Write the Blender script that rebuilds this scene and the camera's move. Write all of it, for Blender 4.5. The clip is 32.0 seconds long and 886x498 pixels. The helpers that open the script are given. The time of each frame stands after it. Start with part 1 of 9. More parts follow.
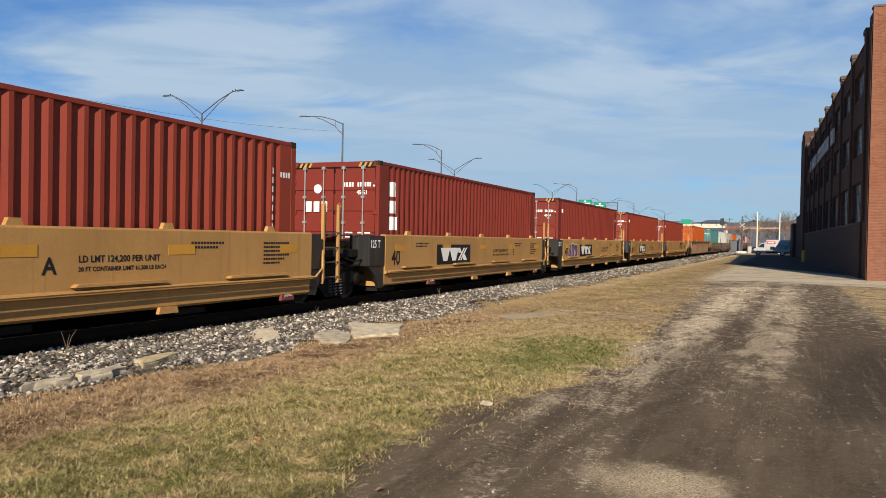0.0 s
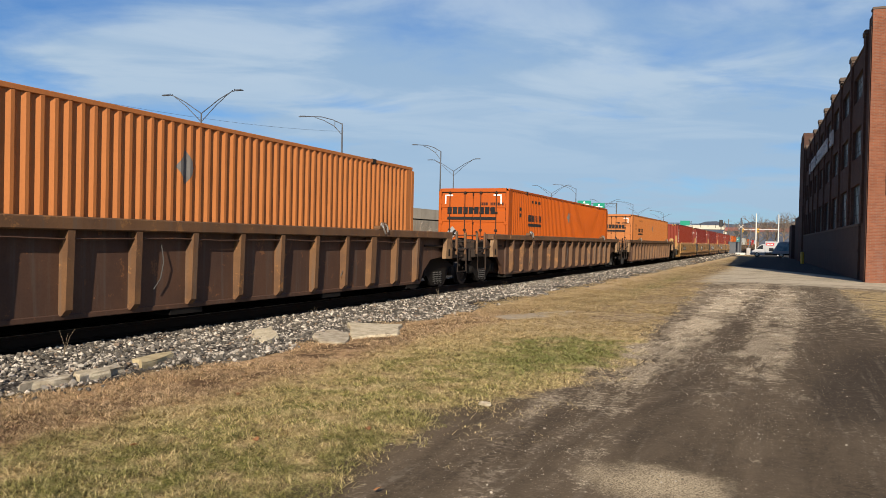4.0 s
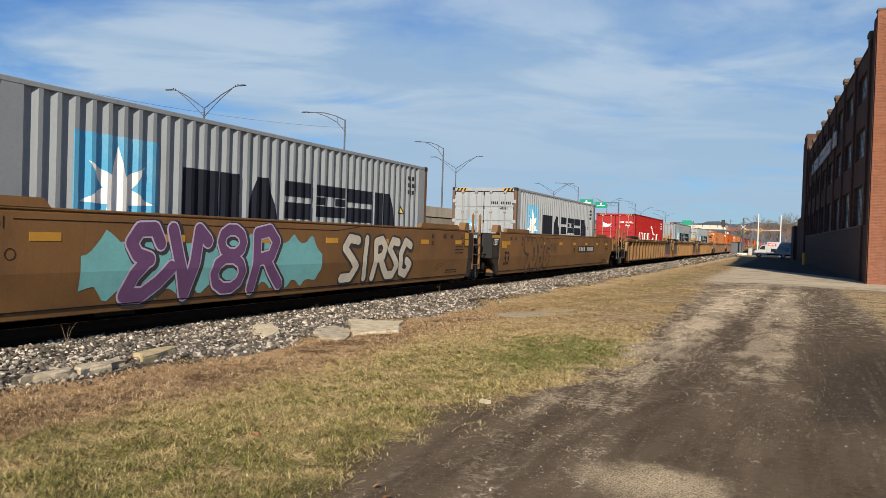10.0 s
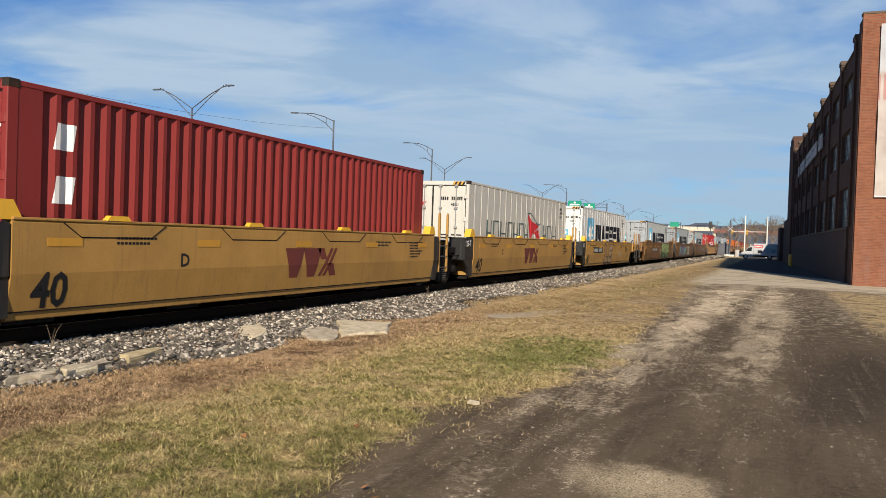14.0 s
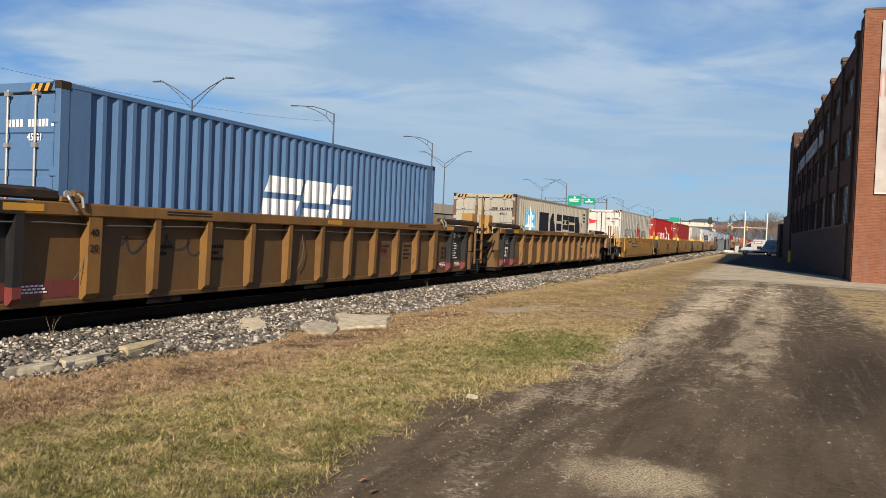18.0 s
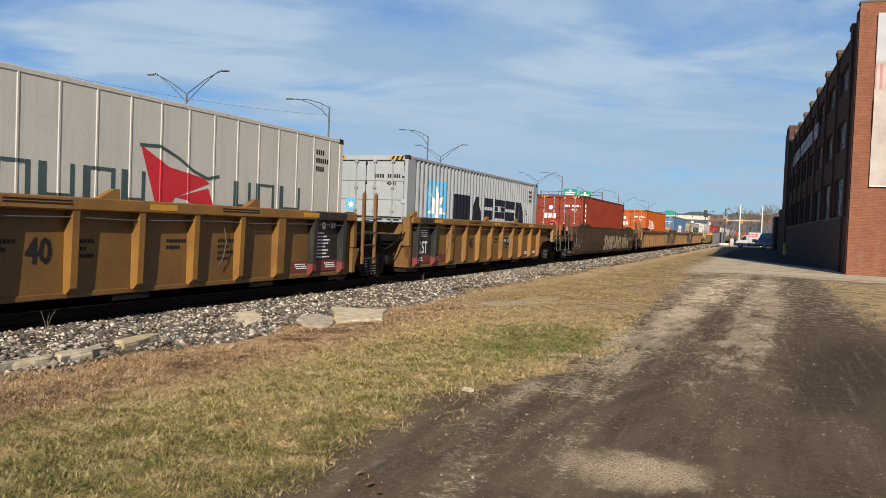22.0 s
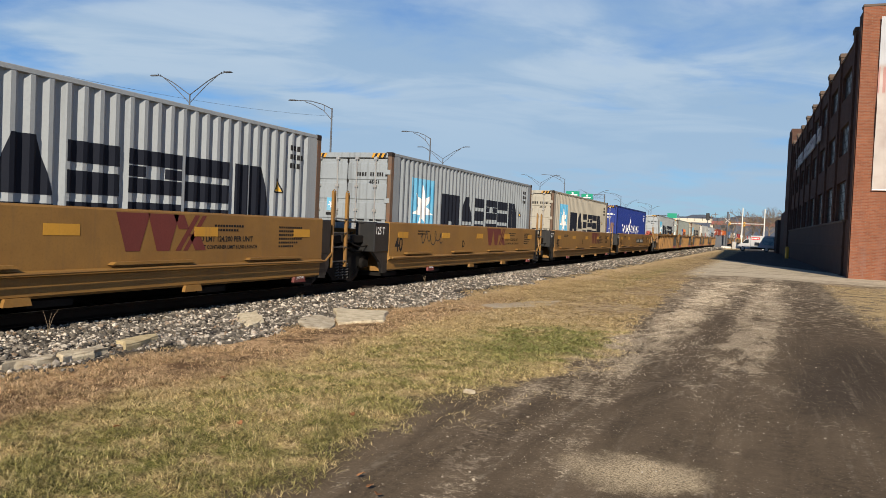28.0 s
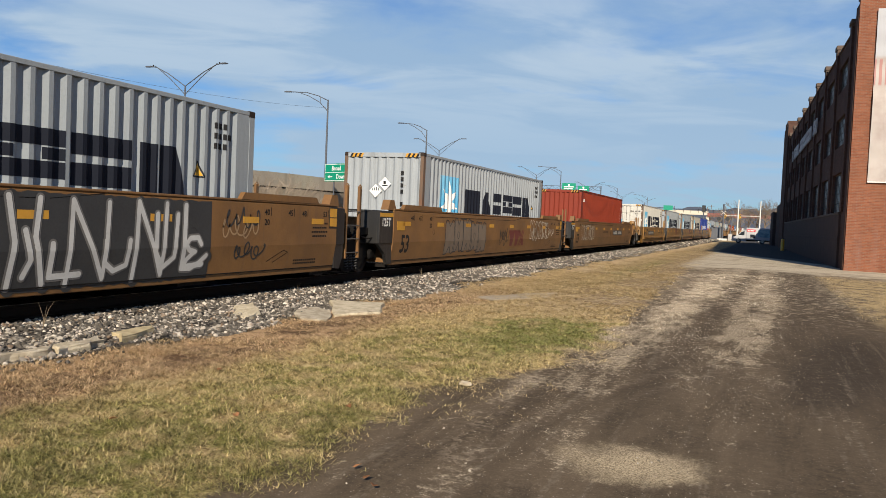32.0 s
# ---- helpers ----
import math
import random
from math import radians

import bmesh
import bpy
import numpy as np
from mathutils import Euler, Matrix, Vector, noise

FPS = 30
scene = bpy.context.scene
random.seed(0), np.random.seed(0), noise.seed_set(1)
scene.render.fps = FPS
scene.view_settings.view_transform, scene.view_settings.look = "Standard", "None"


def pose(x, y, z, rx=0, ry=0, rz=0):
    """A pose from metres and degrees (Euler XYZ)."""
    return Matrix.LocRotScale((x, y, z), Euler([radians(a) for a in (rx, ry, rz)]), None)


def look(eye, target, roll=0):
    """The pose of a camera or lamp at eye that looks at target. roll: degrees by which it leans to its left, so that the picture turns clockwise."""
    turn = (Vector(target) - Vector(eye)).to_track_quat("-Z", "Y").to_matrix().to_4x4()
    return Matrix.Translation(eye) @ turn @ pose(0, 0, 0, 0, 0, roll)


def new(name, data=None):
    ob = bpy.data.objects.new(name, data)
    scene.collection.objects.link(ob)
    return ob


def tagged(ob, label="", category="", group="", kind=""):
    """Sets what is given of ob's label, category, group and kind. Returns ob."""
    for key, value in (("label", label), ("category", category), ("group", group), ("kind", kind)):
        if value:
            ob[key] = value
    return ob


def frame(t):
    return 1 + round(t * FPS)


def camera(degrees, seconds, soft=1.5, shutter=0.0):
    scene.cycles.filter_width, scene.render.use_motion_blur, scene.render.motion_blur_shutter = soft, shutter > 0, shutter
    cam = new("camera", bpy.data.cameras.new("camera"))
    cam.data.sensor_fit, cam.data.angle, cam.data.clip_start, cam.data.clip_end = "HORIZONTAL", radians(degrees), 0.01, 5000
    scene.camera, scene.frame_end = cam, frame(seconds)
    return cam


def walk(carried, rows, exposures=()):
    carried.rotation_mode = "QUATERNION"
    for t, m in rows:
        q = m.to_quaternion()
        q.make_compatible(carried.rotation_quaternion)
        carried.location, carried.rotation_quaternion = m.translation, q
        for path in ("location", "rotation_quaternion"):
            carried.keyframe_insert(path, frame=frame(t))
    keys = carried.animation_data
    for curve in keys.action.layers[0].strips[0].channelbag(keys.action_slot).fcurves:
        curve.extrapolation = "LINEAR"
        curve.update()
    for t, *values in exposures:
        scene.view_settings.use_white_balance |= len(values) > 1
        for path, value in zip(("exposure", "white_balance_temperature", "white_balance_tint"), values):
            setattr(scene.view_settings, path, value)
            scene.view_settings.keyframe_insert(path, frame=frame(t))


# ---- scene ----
# World: x to the right of the track, y along it (the way the train runs), z up. The eye stands 1.62 m over the ground.
EYE = (0.0, 0.0, 1.62)
RAIL = 0.235      # top of the rail
TRACK = -9.80     # centre line of the track


def aim(yaw, pitch, roll):
    """A pose at the eye from degrees: yaw to the left of the track's way, pitch up, roll of the picture."""
    cy, sy, cp, sp = math.cos(radians(yaw)), math.sin(radians(yaw)), math.cos(radians(pitch)), math.sin(radians(pitch))
    return look(EYE, (EYE[0] - sy * cp * 50, EYE[1] + cy * cp * 50, EYE[2] + sp * 50), roll)


# ---- camera and its walk ----
cam = camera(59.68, 32.0, soft=0.6)
PATH = [  # seconds, yaw, pitch, roll
    (0.0, 23.78, -0.82, 1.10),
    (0.5, 23.83, -0.81, 1.07),
    (1.0, 23.84, -0.81, 1.13),
    (1.5, 23.80, -0.81, 1.21),
    (2.0, 23.71, -0.81, 1.40),
    (2.5, 23.70, -0.76, 1.36),
    (3.0, 23.70, -0.71, 1.32),
    (3.5, 23.70, -0.75, 1.30),
    (5.5, 23.78, -0.82, 1.33),
    (6.0, 23.82, -0.83, 1.35),
    (6.5, 23.81, -0.83, 1.31),
    (7.0, 23.69, -0.95, 1.36),
    (7.5, 23.52, -1.11, 1.44),
    (8.0, 23.39, -1.25, 1.64),
    (8.5, 23.38, -1.22, 1.65),
    (9.0, 23.48, -1.16, 1.59),
    (9.5, 23.66, -1.07, 1.76),
    (10.0, 23.82, -0.99, 1.87),
    (10.5, 23.90, -0.93, 2.00),
    (11.0, 23.89, -0.91, 2.13),
    (11.5, 23.78, -0.85, 2.21),
    (12.0, 23.61, -0.83, 2.23),
    (12.5, 23.42, -0.77, 2.04),
    (13.0, 23.27, -0.80, 2.07),
    (13.5, 23.11, -0.84, 1.98),
    (14.0, 22.98, -0.88, 1.97),
    (14.5, 22.86, -0.93, 2.01),
    (16.5, 22.83, -1.18, 2.35),
    (17.0, 22.88, -1.25, 2.41),
    (17.5, 22.93, -1.25, 2.35),
    (18.0, 22.93, -1.32, 2.33),
    (18.5, 22.92, -1.38, 2.35),
    (19.0, 22.88, -1.44, 2.30),
    (19.5, 22.79, -1.54, 2.29),
    (20.0, 22.69, -1.59, 2.35),
    (20.5, 22.63, -1.66, 2.30),
    (21.0, 22.59, -1.70, 2.27),
    (21.5, 22.61, -1.73, 2.24),
    (22.0, 22.60, -1.80, 2.25),
    (22.5, 22.56, -1.86, 2.26),
    (23.0, 22.55, -1.90, 2.27),
    (23.5, 22.55, -1.92, 2.31),
    (24.0, 22.56, -1.95, 2.35),
    (24.5, 22.60, -1.97, 2.40),
    (25.0, 22.62, -2.01, 2.49),
    (25.5, 22.65, -1.95, 2.35),
    (27.5, 22.70, -1.62, 2.52),
    (28.0, 22.75, -1.67, 2.50),
    (28.5, 22.73, -1.81, 2.43),
    (29.0, 22.67, -1.99, 2.42),
    (29.5, 22.61, -2.10, 2.46),
    (30.0, 22.56, -2.19, 2.46),
    (30.5, 22.52, -2.23, 2.52),
    (31.0, 22.50, -2.27, 2.51),
    (31.5, 22.50, -2.30, 2.52),
    (32.0, 22.45, -2.25, 2.53),
]
walk(cam, [(t, aim(a, b, c)) for t, a, b, c in PATH], exposures=[(0, 0.44), (32, 0.44)])

# ---- world, sun ----
SUN_EL, SUN_AZ = radians(26.0), radians(162.0)   # azimuth clockwise from +y
world = bpy.data.worlds.new("sky")
scene.world = world
world.use_nodes = True


class Nodes:
    """Small writer of node trees."""

    def __init__(self, tree):
        self.t = tree
        tree.nodes.clear()

    def n(self, kind, ins=None, **attrs):
        nd = self.t.nodes.new(kind)
        for k, v in attrs.items():
            if k == "operation":
                nd.operation = v
            elif k == "blend_type":
                nd.blend_type = v
            elif k == "data_type":
                nd.data_type = v
            elif k == "interpolation_type":
                nd.interpolation_type = v
            elif k == "vector_type":
                nd.vector_type = v
        for k, v in (ins or {}).items():
            self.put(nd.inputs[k], v)
        return nd

    def put(self, sock, v):
        if isinstance(v, bpy.types.NodeSocket):
            self.t.links.new(v, sock)
        elif isinstance(v, tuple) and len(v) == 3 and sock.type == "RGBA":
            sock.default_value = (*v, 1)
        else:
            sock.default_value = v

    def m(self, op, a, b=0.0, c=0.0):
        return self.n("ShaderNodeMath", {0: a, 1: b, 2: c}, operation=op).outputs[0]

    def ss(self, x, lo, hi):
        nd = self.n("ShaderNodeMapRange", {"Value": x, "From Min": lo, "From Max": hi}, interpolation_type="SMOOTHSTEP")
        return nd.outputs["Result"]

    def band(self, x, a, b, soft):
        return self.m("MULTIPLY", self.ss(x, a - soft, a + soft), self.m("SUBTRACT", 1.0, self.ss(x, b - soft, b + soft)))

    def mix(self, f, a, b, blend="MIX"):
        nd = self.n("ShaderNodeMix", data_type="RGBA", blend_type=blend)
        self.put(nd.inputs[0], f), self.put(nd.inputs[6], a), self.put(nd.inputs[7], b)
        return nd.outputs[2]

    def noise(self, vec, scale, detail=4.0, rough=0.55, dist=0.0):
        return self.n("ShaderNodeTexNoise", {"Vector": vec, "Scale": scale, "Detail": detail, "Roughness": rough, "Distortion": dist}).outputs["Fac"]

    def stretch(self, vec, s):
        return self.n("ShaderNodeVectorMath", {0: vec, 1: s}, operation="MULTIPLY").outputs[0]


w = Nodes(world.node_tree)
sky = w.n("ShaderNodeTexSky")
sky.sky_type, sky.sun_disc = "NISHITA", False
sky.sun_elevation, sky.sun_rotation = SUN_EL, SUN_AZ
sky.air_density, sky.dust_density, sky.ozone_density = 1.0, 0.3, 1.6
way = w.n("ShaderNodeTexCoord").outputs["Generated"]
sep = w.n("ShaderNodeSeparateXYZ", {0: way})
up = w.m("MAXIMUM", sep.outputs["Z"], 0.02)
flat = w.n("ShaderNodeCombineXYZ", {0: w.m("DIVIDE", sep.outputs["X"], w.m("ADD", up, 0.17)), 1: w.m("DIVIDE", sep.outputs["Y"], w.m("ADD", up, 0.17))}).outputs[0]
turned = w.n("ShaderNodeVectorRotate", {"Vector": flat, "Angle": radians(-24)}).outputs[0]
streak = w.noise(w.stretch(turned, (0.50, 0.85, 1.0)), 0.95, 5.0, 0.48, 0.5)
wisp = w.noise(w.stretch(turned, (0.8, 1.5, 1.0)), 1.5, 6.0, 0.55, 0.7)
puff = w.noise(turned, 2.6, 8.0, 0.58, 0.35)
side = w.ss(w.n("ShaderNodeSeparateXYZ", {0: turned}).outputs[0], -2.0, 0.3)
sheet = w.band(up, 0.10, 0.24, 0.07)
cover = w.m("ADD", streak, w.m("ADD", w.m("MULTIPLY", w.m("SUBTRACT", wisp, 0.5), 0.26), w.m("ADD", w.m("MULTIPLY", w.m("SUBTRACT", puff, 0.5), 0.34), w.m("ADD", w.m("MULTIPLY", side, 0.15), w.m("MULTIPLY", sheet, 0.10)))))
veil = w.ss(cover, 0.44, 0.73)
low = w.ss(up, 0.26, 0.03)
thin = w.m("ADD", 0.06, w.m("MULTIPLY", 0.94, w.ss(up, 0.56, 0.18)))
veil = w.m("MULTIPLY", veil, thin)
veil = w.m("MINIMUM", w.m("ADD", w.m("MULTIPLY", veil, 0.92), w.m("MULTIPLY", low, 0.28)), 0.93)
white = w.mix(low, w.mix(w.ss(wisp, 0.40, 0.62), (4.2, 6.1, 8.4), (6.4, 7.9, 9.4)), (4.8, 6.6, 8.6))
sky_mix = w.mix(veil, w.mix(1.0, sky.outputs[0], (0.44, 0.81, 1.30), "MULTIPLY"), white)
w.n("ShaderNodeOutputWorld", {0: w.n("ShaderNodeBackground", {0: sky_mix, 1: 0.058}).outputs[0]})

sun = new("sun", bpy.data.lights.new("sun", "SUN"))
sun.data.energy, sun.data.angle, sun.data.color = 5.0, radians(0.53), (1.0, 0.89, 0.74)
sun_way = Vector((math.sin(SUN_AZ) * math.cos(SUN_EL), math.cos(SUN_AZ) * math.cos(SUN_EL), math.sin(SUN_EL)))
sun.matrix_world = look(sun_way * 60, (0, 0, 0))


# ---- materials ----
def surface(name, base, second=None, rough=0.6, metal=0.0, big=1.2, fine=30.0, amount=0.5, bump=0.15, streaks=0.0, rust=None, rust_at=0.62, vary=0.06, dirt=None, spec=0.5, run=1.6):
    """Painted, worn or mineral surface: two scales of variation, run-down streaks, rust, a little relief."""
    mat = bpy.data.materials.new(name)
    mat.use_nodes = True
    g = Nodes(mat.node_tree)
    co = g.n("ShaderNodeTexCoord").outputs["Object"]
    info = g.n("ShaderNodeObjectInfo")
    co2 = g.n("ShaderNodeVectorMath", {0: co, 1: g.n("ShaderNodeCombineXYZ", {0: 0.0, 1: g.m("MULTIPLY", info.outputs["Random"], 40.0), 2: 0.0}).outputs[0]}, operation="ADD").outputs[0]
    a = g.noise(co2, big, 5.0, 0.6)
    b = g.noise(co2, fine, 3.0, 0.6)
    second = second or tuple(c * 0.72 for c in base)
    col = g.mix(g.m("MULTIPLY", g.ss(a, 0.35, 0.7), amount), base, second)
    col = g.mix(g.m("MULTIPLY", g.ss(b, 0.45, 0.8), amount * 0.5), col, tuple(c * 0.6 for c in base))
    if streaks:
        s = g.noise(g.stretch(co2, (6.0, 6.0, 0.35)), run, 4.0, 0.6)
        col = g.mix(g.m("MULTIPLY", g.ss(s, 0.5, 0.72), streaks), col, dirt or (0.09, 0.075, 0.06))
    if rust:
        r = g.m("ADD", g.m("MULTIPLY", g.noise(co2, 3.1, 8.0, 0.68), 0.75), g.m("MULTIPLY", b, 0.25))
        col = g.mix(g.m("MULTIPLY", g.ss(r, rust_at, rust_at + 0.07), 0.85), col, rust)
    if vary:
        k = g.m("ADD", 1.0 - vary, g.m("MULTIPLY", info.outputs["Random"], 2 * vary))
        grey = g.n("ShaderNodeCombineXYZ", {0: k, 1: k, 2: k}).outputs[0]
        col = g.mix(1.0, col, grey, "MULTIPLY")
    bsdf = g.n("ShaderNodeBsdfPrincipled", {"Base Color": col, "Metallic": metal, "Roughness": g.m("ADD", rough - 0.08, g.m("MULTIPLY", b, 0.16))})
    bsdf.inputs["Specular IOR Level"].default_value = spec if rough < 0.8 else 0.12
    if bump:
        bm = g.n("ShaderNodeBump", {"Strength": bump, "Distance": 0.01, "Height": b})
        g.put(bsdf.inputs["Normal"], bm.outputs[0])
    g.n("ShaderNodeOutputMaterial", {0: bsdf.outputs[0]})
    return mat


RUST = (0.11, 0.045, 0.02)
mats = {}
mats["rusty_post"] = surface("rust_stained_post", (0.125, 0.075, 0.045), (0.075, 0.045, 0.030), 0.7, streaks=0.5, rust=(0.13, 0.06, 0.03), rust_at=0.52)
mats["pale_yellow"] = surface("faded_yellow_paint", (0.423, 0.2295, 0.0675), (0.333, 0.1755, 0.0504), 0.62, streaks=0.35, rust=RUST, rust_at=0.66, dirt=(0.20, 0.12, 0.05), amount=0.85, big=0.9)
mats["ochre"] = surface("ochre_yellow_paint", (0.252, 0.130, 0.029), (0.182, 0.091, 0.022), 0.55, streaks=0.35, rust=RUST, rust_at=0.67, dirt=(0.16, 0.09, 0.035), amount=0.85, big=0.9)
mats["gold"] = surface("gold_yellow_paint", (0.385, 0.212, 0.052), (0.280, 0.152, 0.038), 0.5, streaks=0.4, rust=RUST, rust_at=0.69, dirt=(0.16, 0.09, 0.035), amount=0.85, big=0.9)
mats["amber"] = surface("weathered_amber_paint", (0.1703, 0.0834, 0.0163), (0.1015, 0.0499, 0.0129), 0.6, streaks=0.45, rust=RUST, rust_at=0.66, dirt=(0.11, 0.06, 0.03), amount=0.85, big=0.9)
mats["tan_brown"] = surface("dirty_tan_brown_paint", (0.190, 0.092, 0.0265), (0.121, 0.0585, 0.0188), 0.6, streaks=0.4, rust=RUST, rust_at=0.66, dirt=(0.11, 0.06, 0.03), amount=0.85, big=0.9)
mats["car_brown"] = surface("rusty_brown_paint", (0.084, 0.038, 0.019), (0.050, 0.023, 0.013), 0.72, streaks=0.4, rust=(0.19, 0.08, 0.03), rust_at=0.57, amount=0.85, big=0.9)
mats["dark_brown"] = surface("dark_brown_paint", (0.072, 0.042, 0.022), (0.047, 0.027, 0.0155), 0.7, spec=0.25, streaks=0.3, rust=RUST, rust_at=0.64, amount=0.85, big=0.9)
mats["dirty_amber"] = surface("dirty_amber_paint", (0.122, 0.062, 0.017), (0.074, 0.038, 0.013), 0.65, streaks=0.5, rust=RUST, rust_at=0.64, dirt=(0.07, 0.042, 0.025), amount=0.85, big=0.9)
# lighter copies for chords and ribs: sunlight put into the paint, brown also rubbed
mats["dirty_lit"] = surface("dirty_sunlit_amber_paint", (0.185, 0.090, 0.020), (0.108, 0.053, 0.016), 0.6, streaks=0.45, rust=RUST, rust_at=0.65, dirt=(0.09, 0.05, 0.025), amount=0.85, big=1.2)
mats["brown_edge"] = surface("rubbed_sunlit_brown_paint", (0.150, 0.072, 0.027), (0.085, 0.041, 0.019), 0.7, streaks=0.45, rust=(0.25, 0.115, 0.035), rust_at=0.55, amount=0.9, big=1.4)
mats["amber_edge"] = surface("sunlit_amber_paint", (0.235, 0.114, 0.021), (0.140, 0.068, 0.017), 0.55, streaks=0.4, rust=RUST, rust_at=0.66, dirt=(0.12, 0.065, 0.03), amount=0.85, big=1.2)
mats["black"] = surface("black_paint", (0.0104, 0.0104, 0.0104), (0.02, 0.0176, 0.0152), 0.5, streaks=0.3, rust=RUST, rust_at=0.7)
mats["grime"] = surface("black_grime", (0.009, 0.008, 0.007), (0.018, 0.014, 0.011), 0.75, rust=(0.04, 0.018, 0.011), rust_at=0.60, spec=0.15)
mats["steel"] = surface("worn_steel", (0.42, 0.40, 0.38), (0.30, 0.28, 0.26), 0.32, 0.9, amount=0.4)
mats["galv"] = surface("galvanised_pipe", (0.46, 0.44, 0.41), (0.32, 0.29, 0.26), 0.45, 0.6)
mats["warn_yellow"] = surface("bright_yellow_paint", (0.72, 0.40, 0.03), (0.62, 0.33, 0.03), 0.5, streaks=0.2)
mats["strip_yellow"] = surface("dull_reflective_yellow", (0.50, 0.25, 0.025), (0.40, 0.195, 0.025), 0.55, streaks=0.35, dirt=(0.25, 0.14, 0.05))
mats["safety_red"] = surface("dull_red_paint", (0.15, 0.028, 0.024), (0.095, 0.022, 0.019), 0.6, streaks=0.3)
mats["brake_red"] = surface("orange_red_paint", (0.42, 0.06, 0.035), (0.30, 0.045, 0.03), 0.5)
mats["ink"] = surface("black_lettering", (0.012, 0.012, 0.013), (0.028, 0.026, 0.024), 0.75, amount=0.5, vary=0, spec=0.2)
mats["chalk"] = surface("white_lettering", (0.78, 0.77, 0.73), (0.62, 0.60, 0.55), 0.6, amount=0.6, vary=0)
mats["maroon"] = surface("maroon_lettering", (0.13, 0.024, 0.018), (0.09, 0.02, 0.016), 0.6, vary=0)
mats["navy_ink"] = surface("dark_blue_lettering", (0.009, 0.011, 0.018), (0.014, 0.016, 0.024), 0.7, vary=0, amount=0.3, spec=0.15)
mats["sky_blue"] = surface("light_blue_panel", (0.085, 0.34, 0.54), (0.20, 0.40, 0.52), 0.6, vary=0, amount=0.9, big=1.1, spec=0.2)
mats["green_ink"] = surface("dark_green_lettering", (0.04, 0.075, 0.07), (0.06, 0.09, 0.085), 0.55, vary=0)
mats["flag_red"] = surface("flag_red_panel", (0.52, 0.02, 0.03), (0.45, 0.02, 0.03), 0.5, vary=0)
mats["panel_orange"] = surface("orange_panel", (0.72, 0.20, 0.045), (0.66, 0.18, 0.045), 0.55, vary=0)
mats["panel_blue"] = surface("blue_panel", (0.03, 0.06, 0.22), (0.035, 0.06, 0.2), 0.55, vary=0)
for nm, c in {"spray_teal": (0.16, 0.42, 0.42), "spray_purple": (0.13, 0.055, 0.14), "spray_lilac": (0.5, 0.42, 0.55), "spray_green": (0.035, 0.12, 0.05), "spray_leaf": (0.26, 0.38, 0.14), "spray_cream": (0.54, 0.49, 0.39), "spray_black": (0.03, 0.03, 0.03), "spray_grey": (0.14, 0.13, 0.12), "spray_silver": (0.5, 0.49, 0.46), "spray_buff": (0.41, 0.33, 0.22), "spray_haze": (0.17, 0.125, 0.085), "spray_tan": (0.33, 0.215, 0.115)}.items():
    mats[nm] = surface(nm, c, None, 0.7, amount=0.6, big=3.0, vary=0)
BOX = {  # container paints: base, second, streaks, rust threshold
    "red": ((0.215, 0.034, 0.017), (0.175, 0.029, 0.015), 0.15, 0.68), "deep_red": ((0.175, 0.025, 0.015), (0.140, 0.021, 0.013), 0.15, 0.70),
    "dark_red": ((0.215, 0.026, 0.022), (0.180, 0.024, 0.019), 0.15, 0.70), "bright_red": ((0.326, 0.017, 0.016), (0.273, 0.016, 0.015), 0.12, 0.72),
    "brick_red": ((0.205, 0.032, 0.015), (0.170, 0.028, 0.014), 0.15, 0.70), "pale_orange": ((0.437, 0.153, 0.042), (0.372, 0.130, 0.037), 0.2, 0.74),
    "orange": ((0.405, 0.080, 0.006), (0.360, 0.070, 0.006), 0.12, 0.76), "underlined": ((0.400, 0.084, 0.010), (0.350, 0.072, 0.010), 0.15, 0.74),
    "grey": ((0.249, 0.272, 0.284), (0.210, 0.231, 0.244), 0.22, 0.74), "silver": ((0.307, 0.329, 0.339), (0.260, 0.279, 0.290), 0.22, 0.73), "beige": ((0.344, 0.315, 0.254), (0.286, 0.258, 0.205), 0.3, 0.70),
    "white": ((0.610, 0.610, 0.590), (0.545, 0.545, 0.515), 0.16, 0.78), "old_white": ((0.530, 0.512, 0.455), (0.450, 0.432, 0.378), 0.25, 0.74), "blue": ((0.080, 0.153, 0.274), (0.069, 0.133, 0.244), 0.2, 0.72),
    "navy": ((0.018, 0.035, 0.197), (0.020, 0.040, 0.174), 0.12, 0.75), "pale_green": ((0.268, 0.295, 0.272), (0.220, 0.242, 0.222), 0.3, 0.68), "teal": ((0.056, 0.186, 0.177), (0.047, 0.158, 0.149), 0.2, 0.7)}
for nm, (a, b, s, r) in BOX.items():
    mats["box_" + nm] = surface("container_" + nm, a, b, 0.5, streaks=s, rust=RUST, rust_at=r, big=0.8, fine=22.0, dirt=tuple(0.45 * c + 0.02 for c in a), vary=0.03, spec=0.28)
for nm in ("grey", "silver", "beige", "old_white", "pale_green"):    # doors and end walls of old containers
    a, b, s, r = BOX[nm]
    mats["worn_" + nm] = surface("worn_container_" + nm, a, b, 0.55, streaks=0.5, rust=(0.20, 0.11, 0.05), rust_at=0.62, big=1.1, fine=22.0, dirt=tuple(0.4 * c + 0.02 for c in a), vary=0.03, spec=0.28)


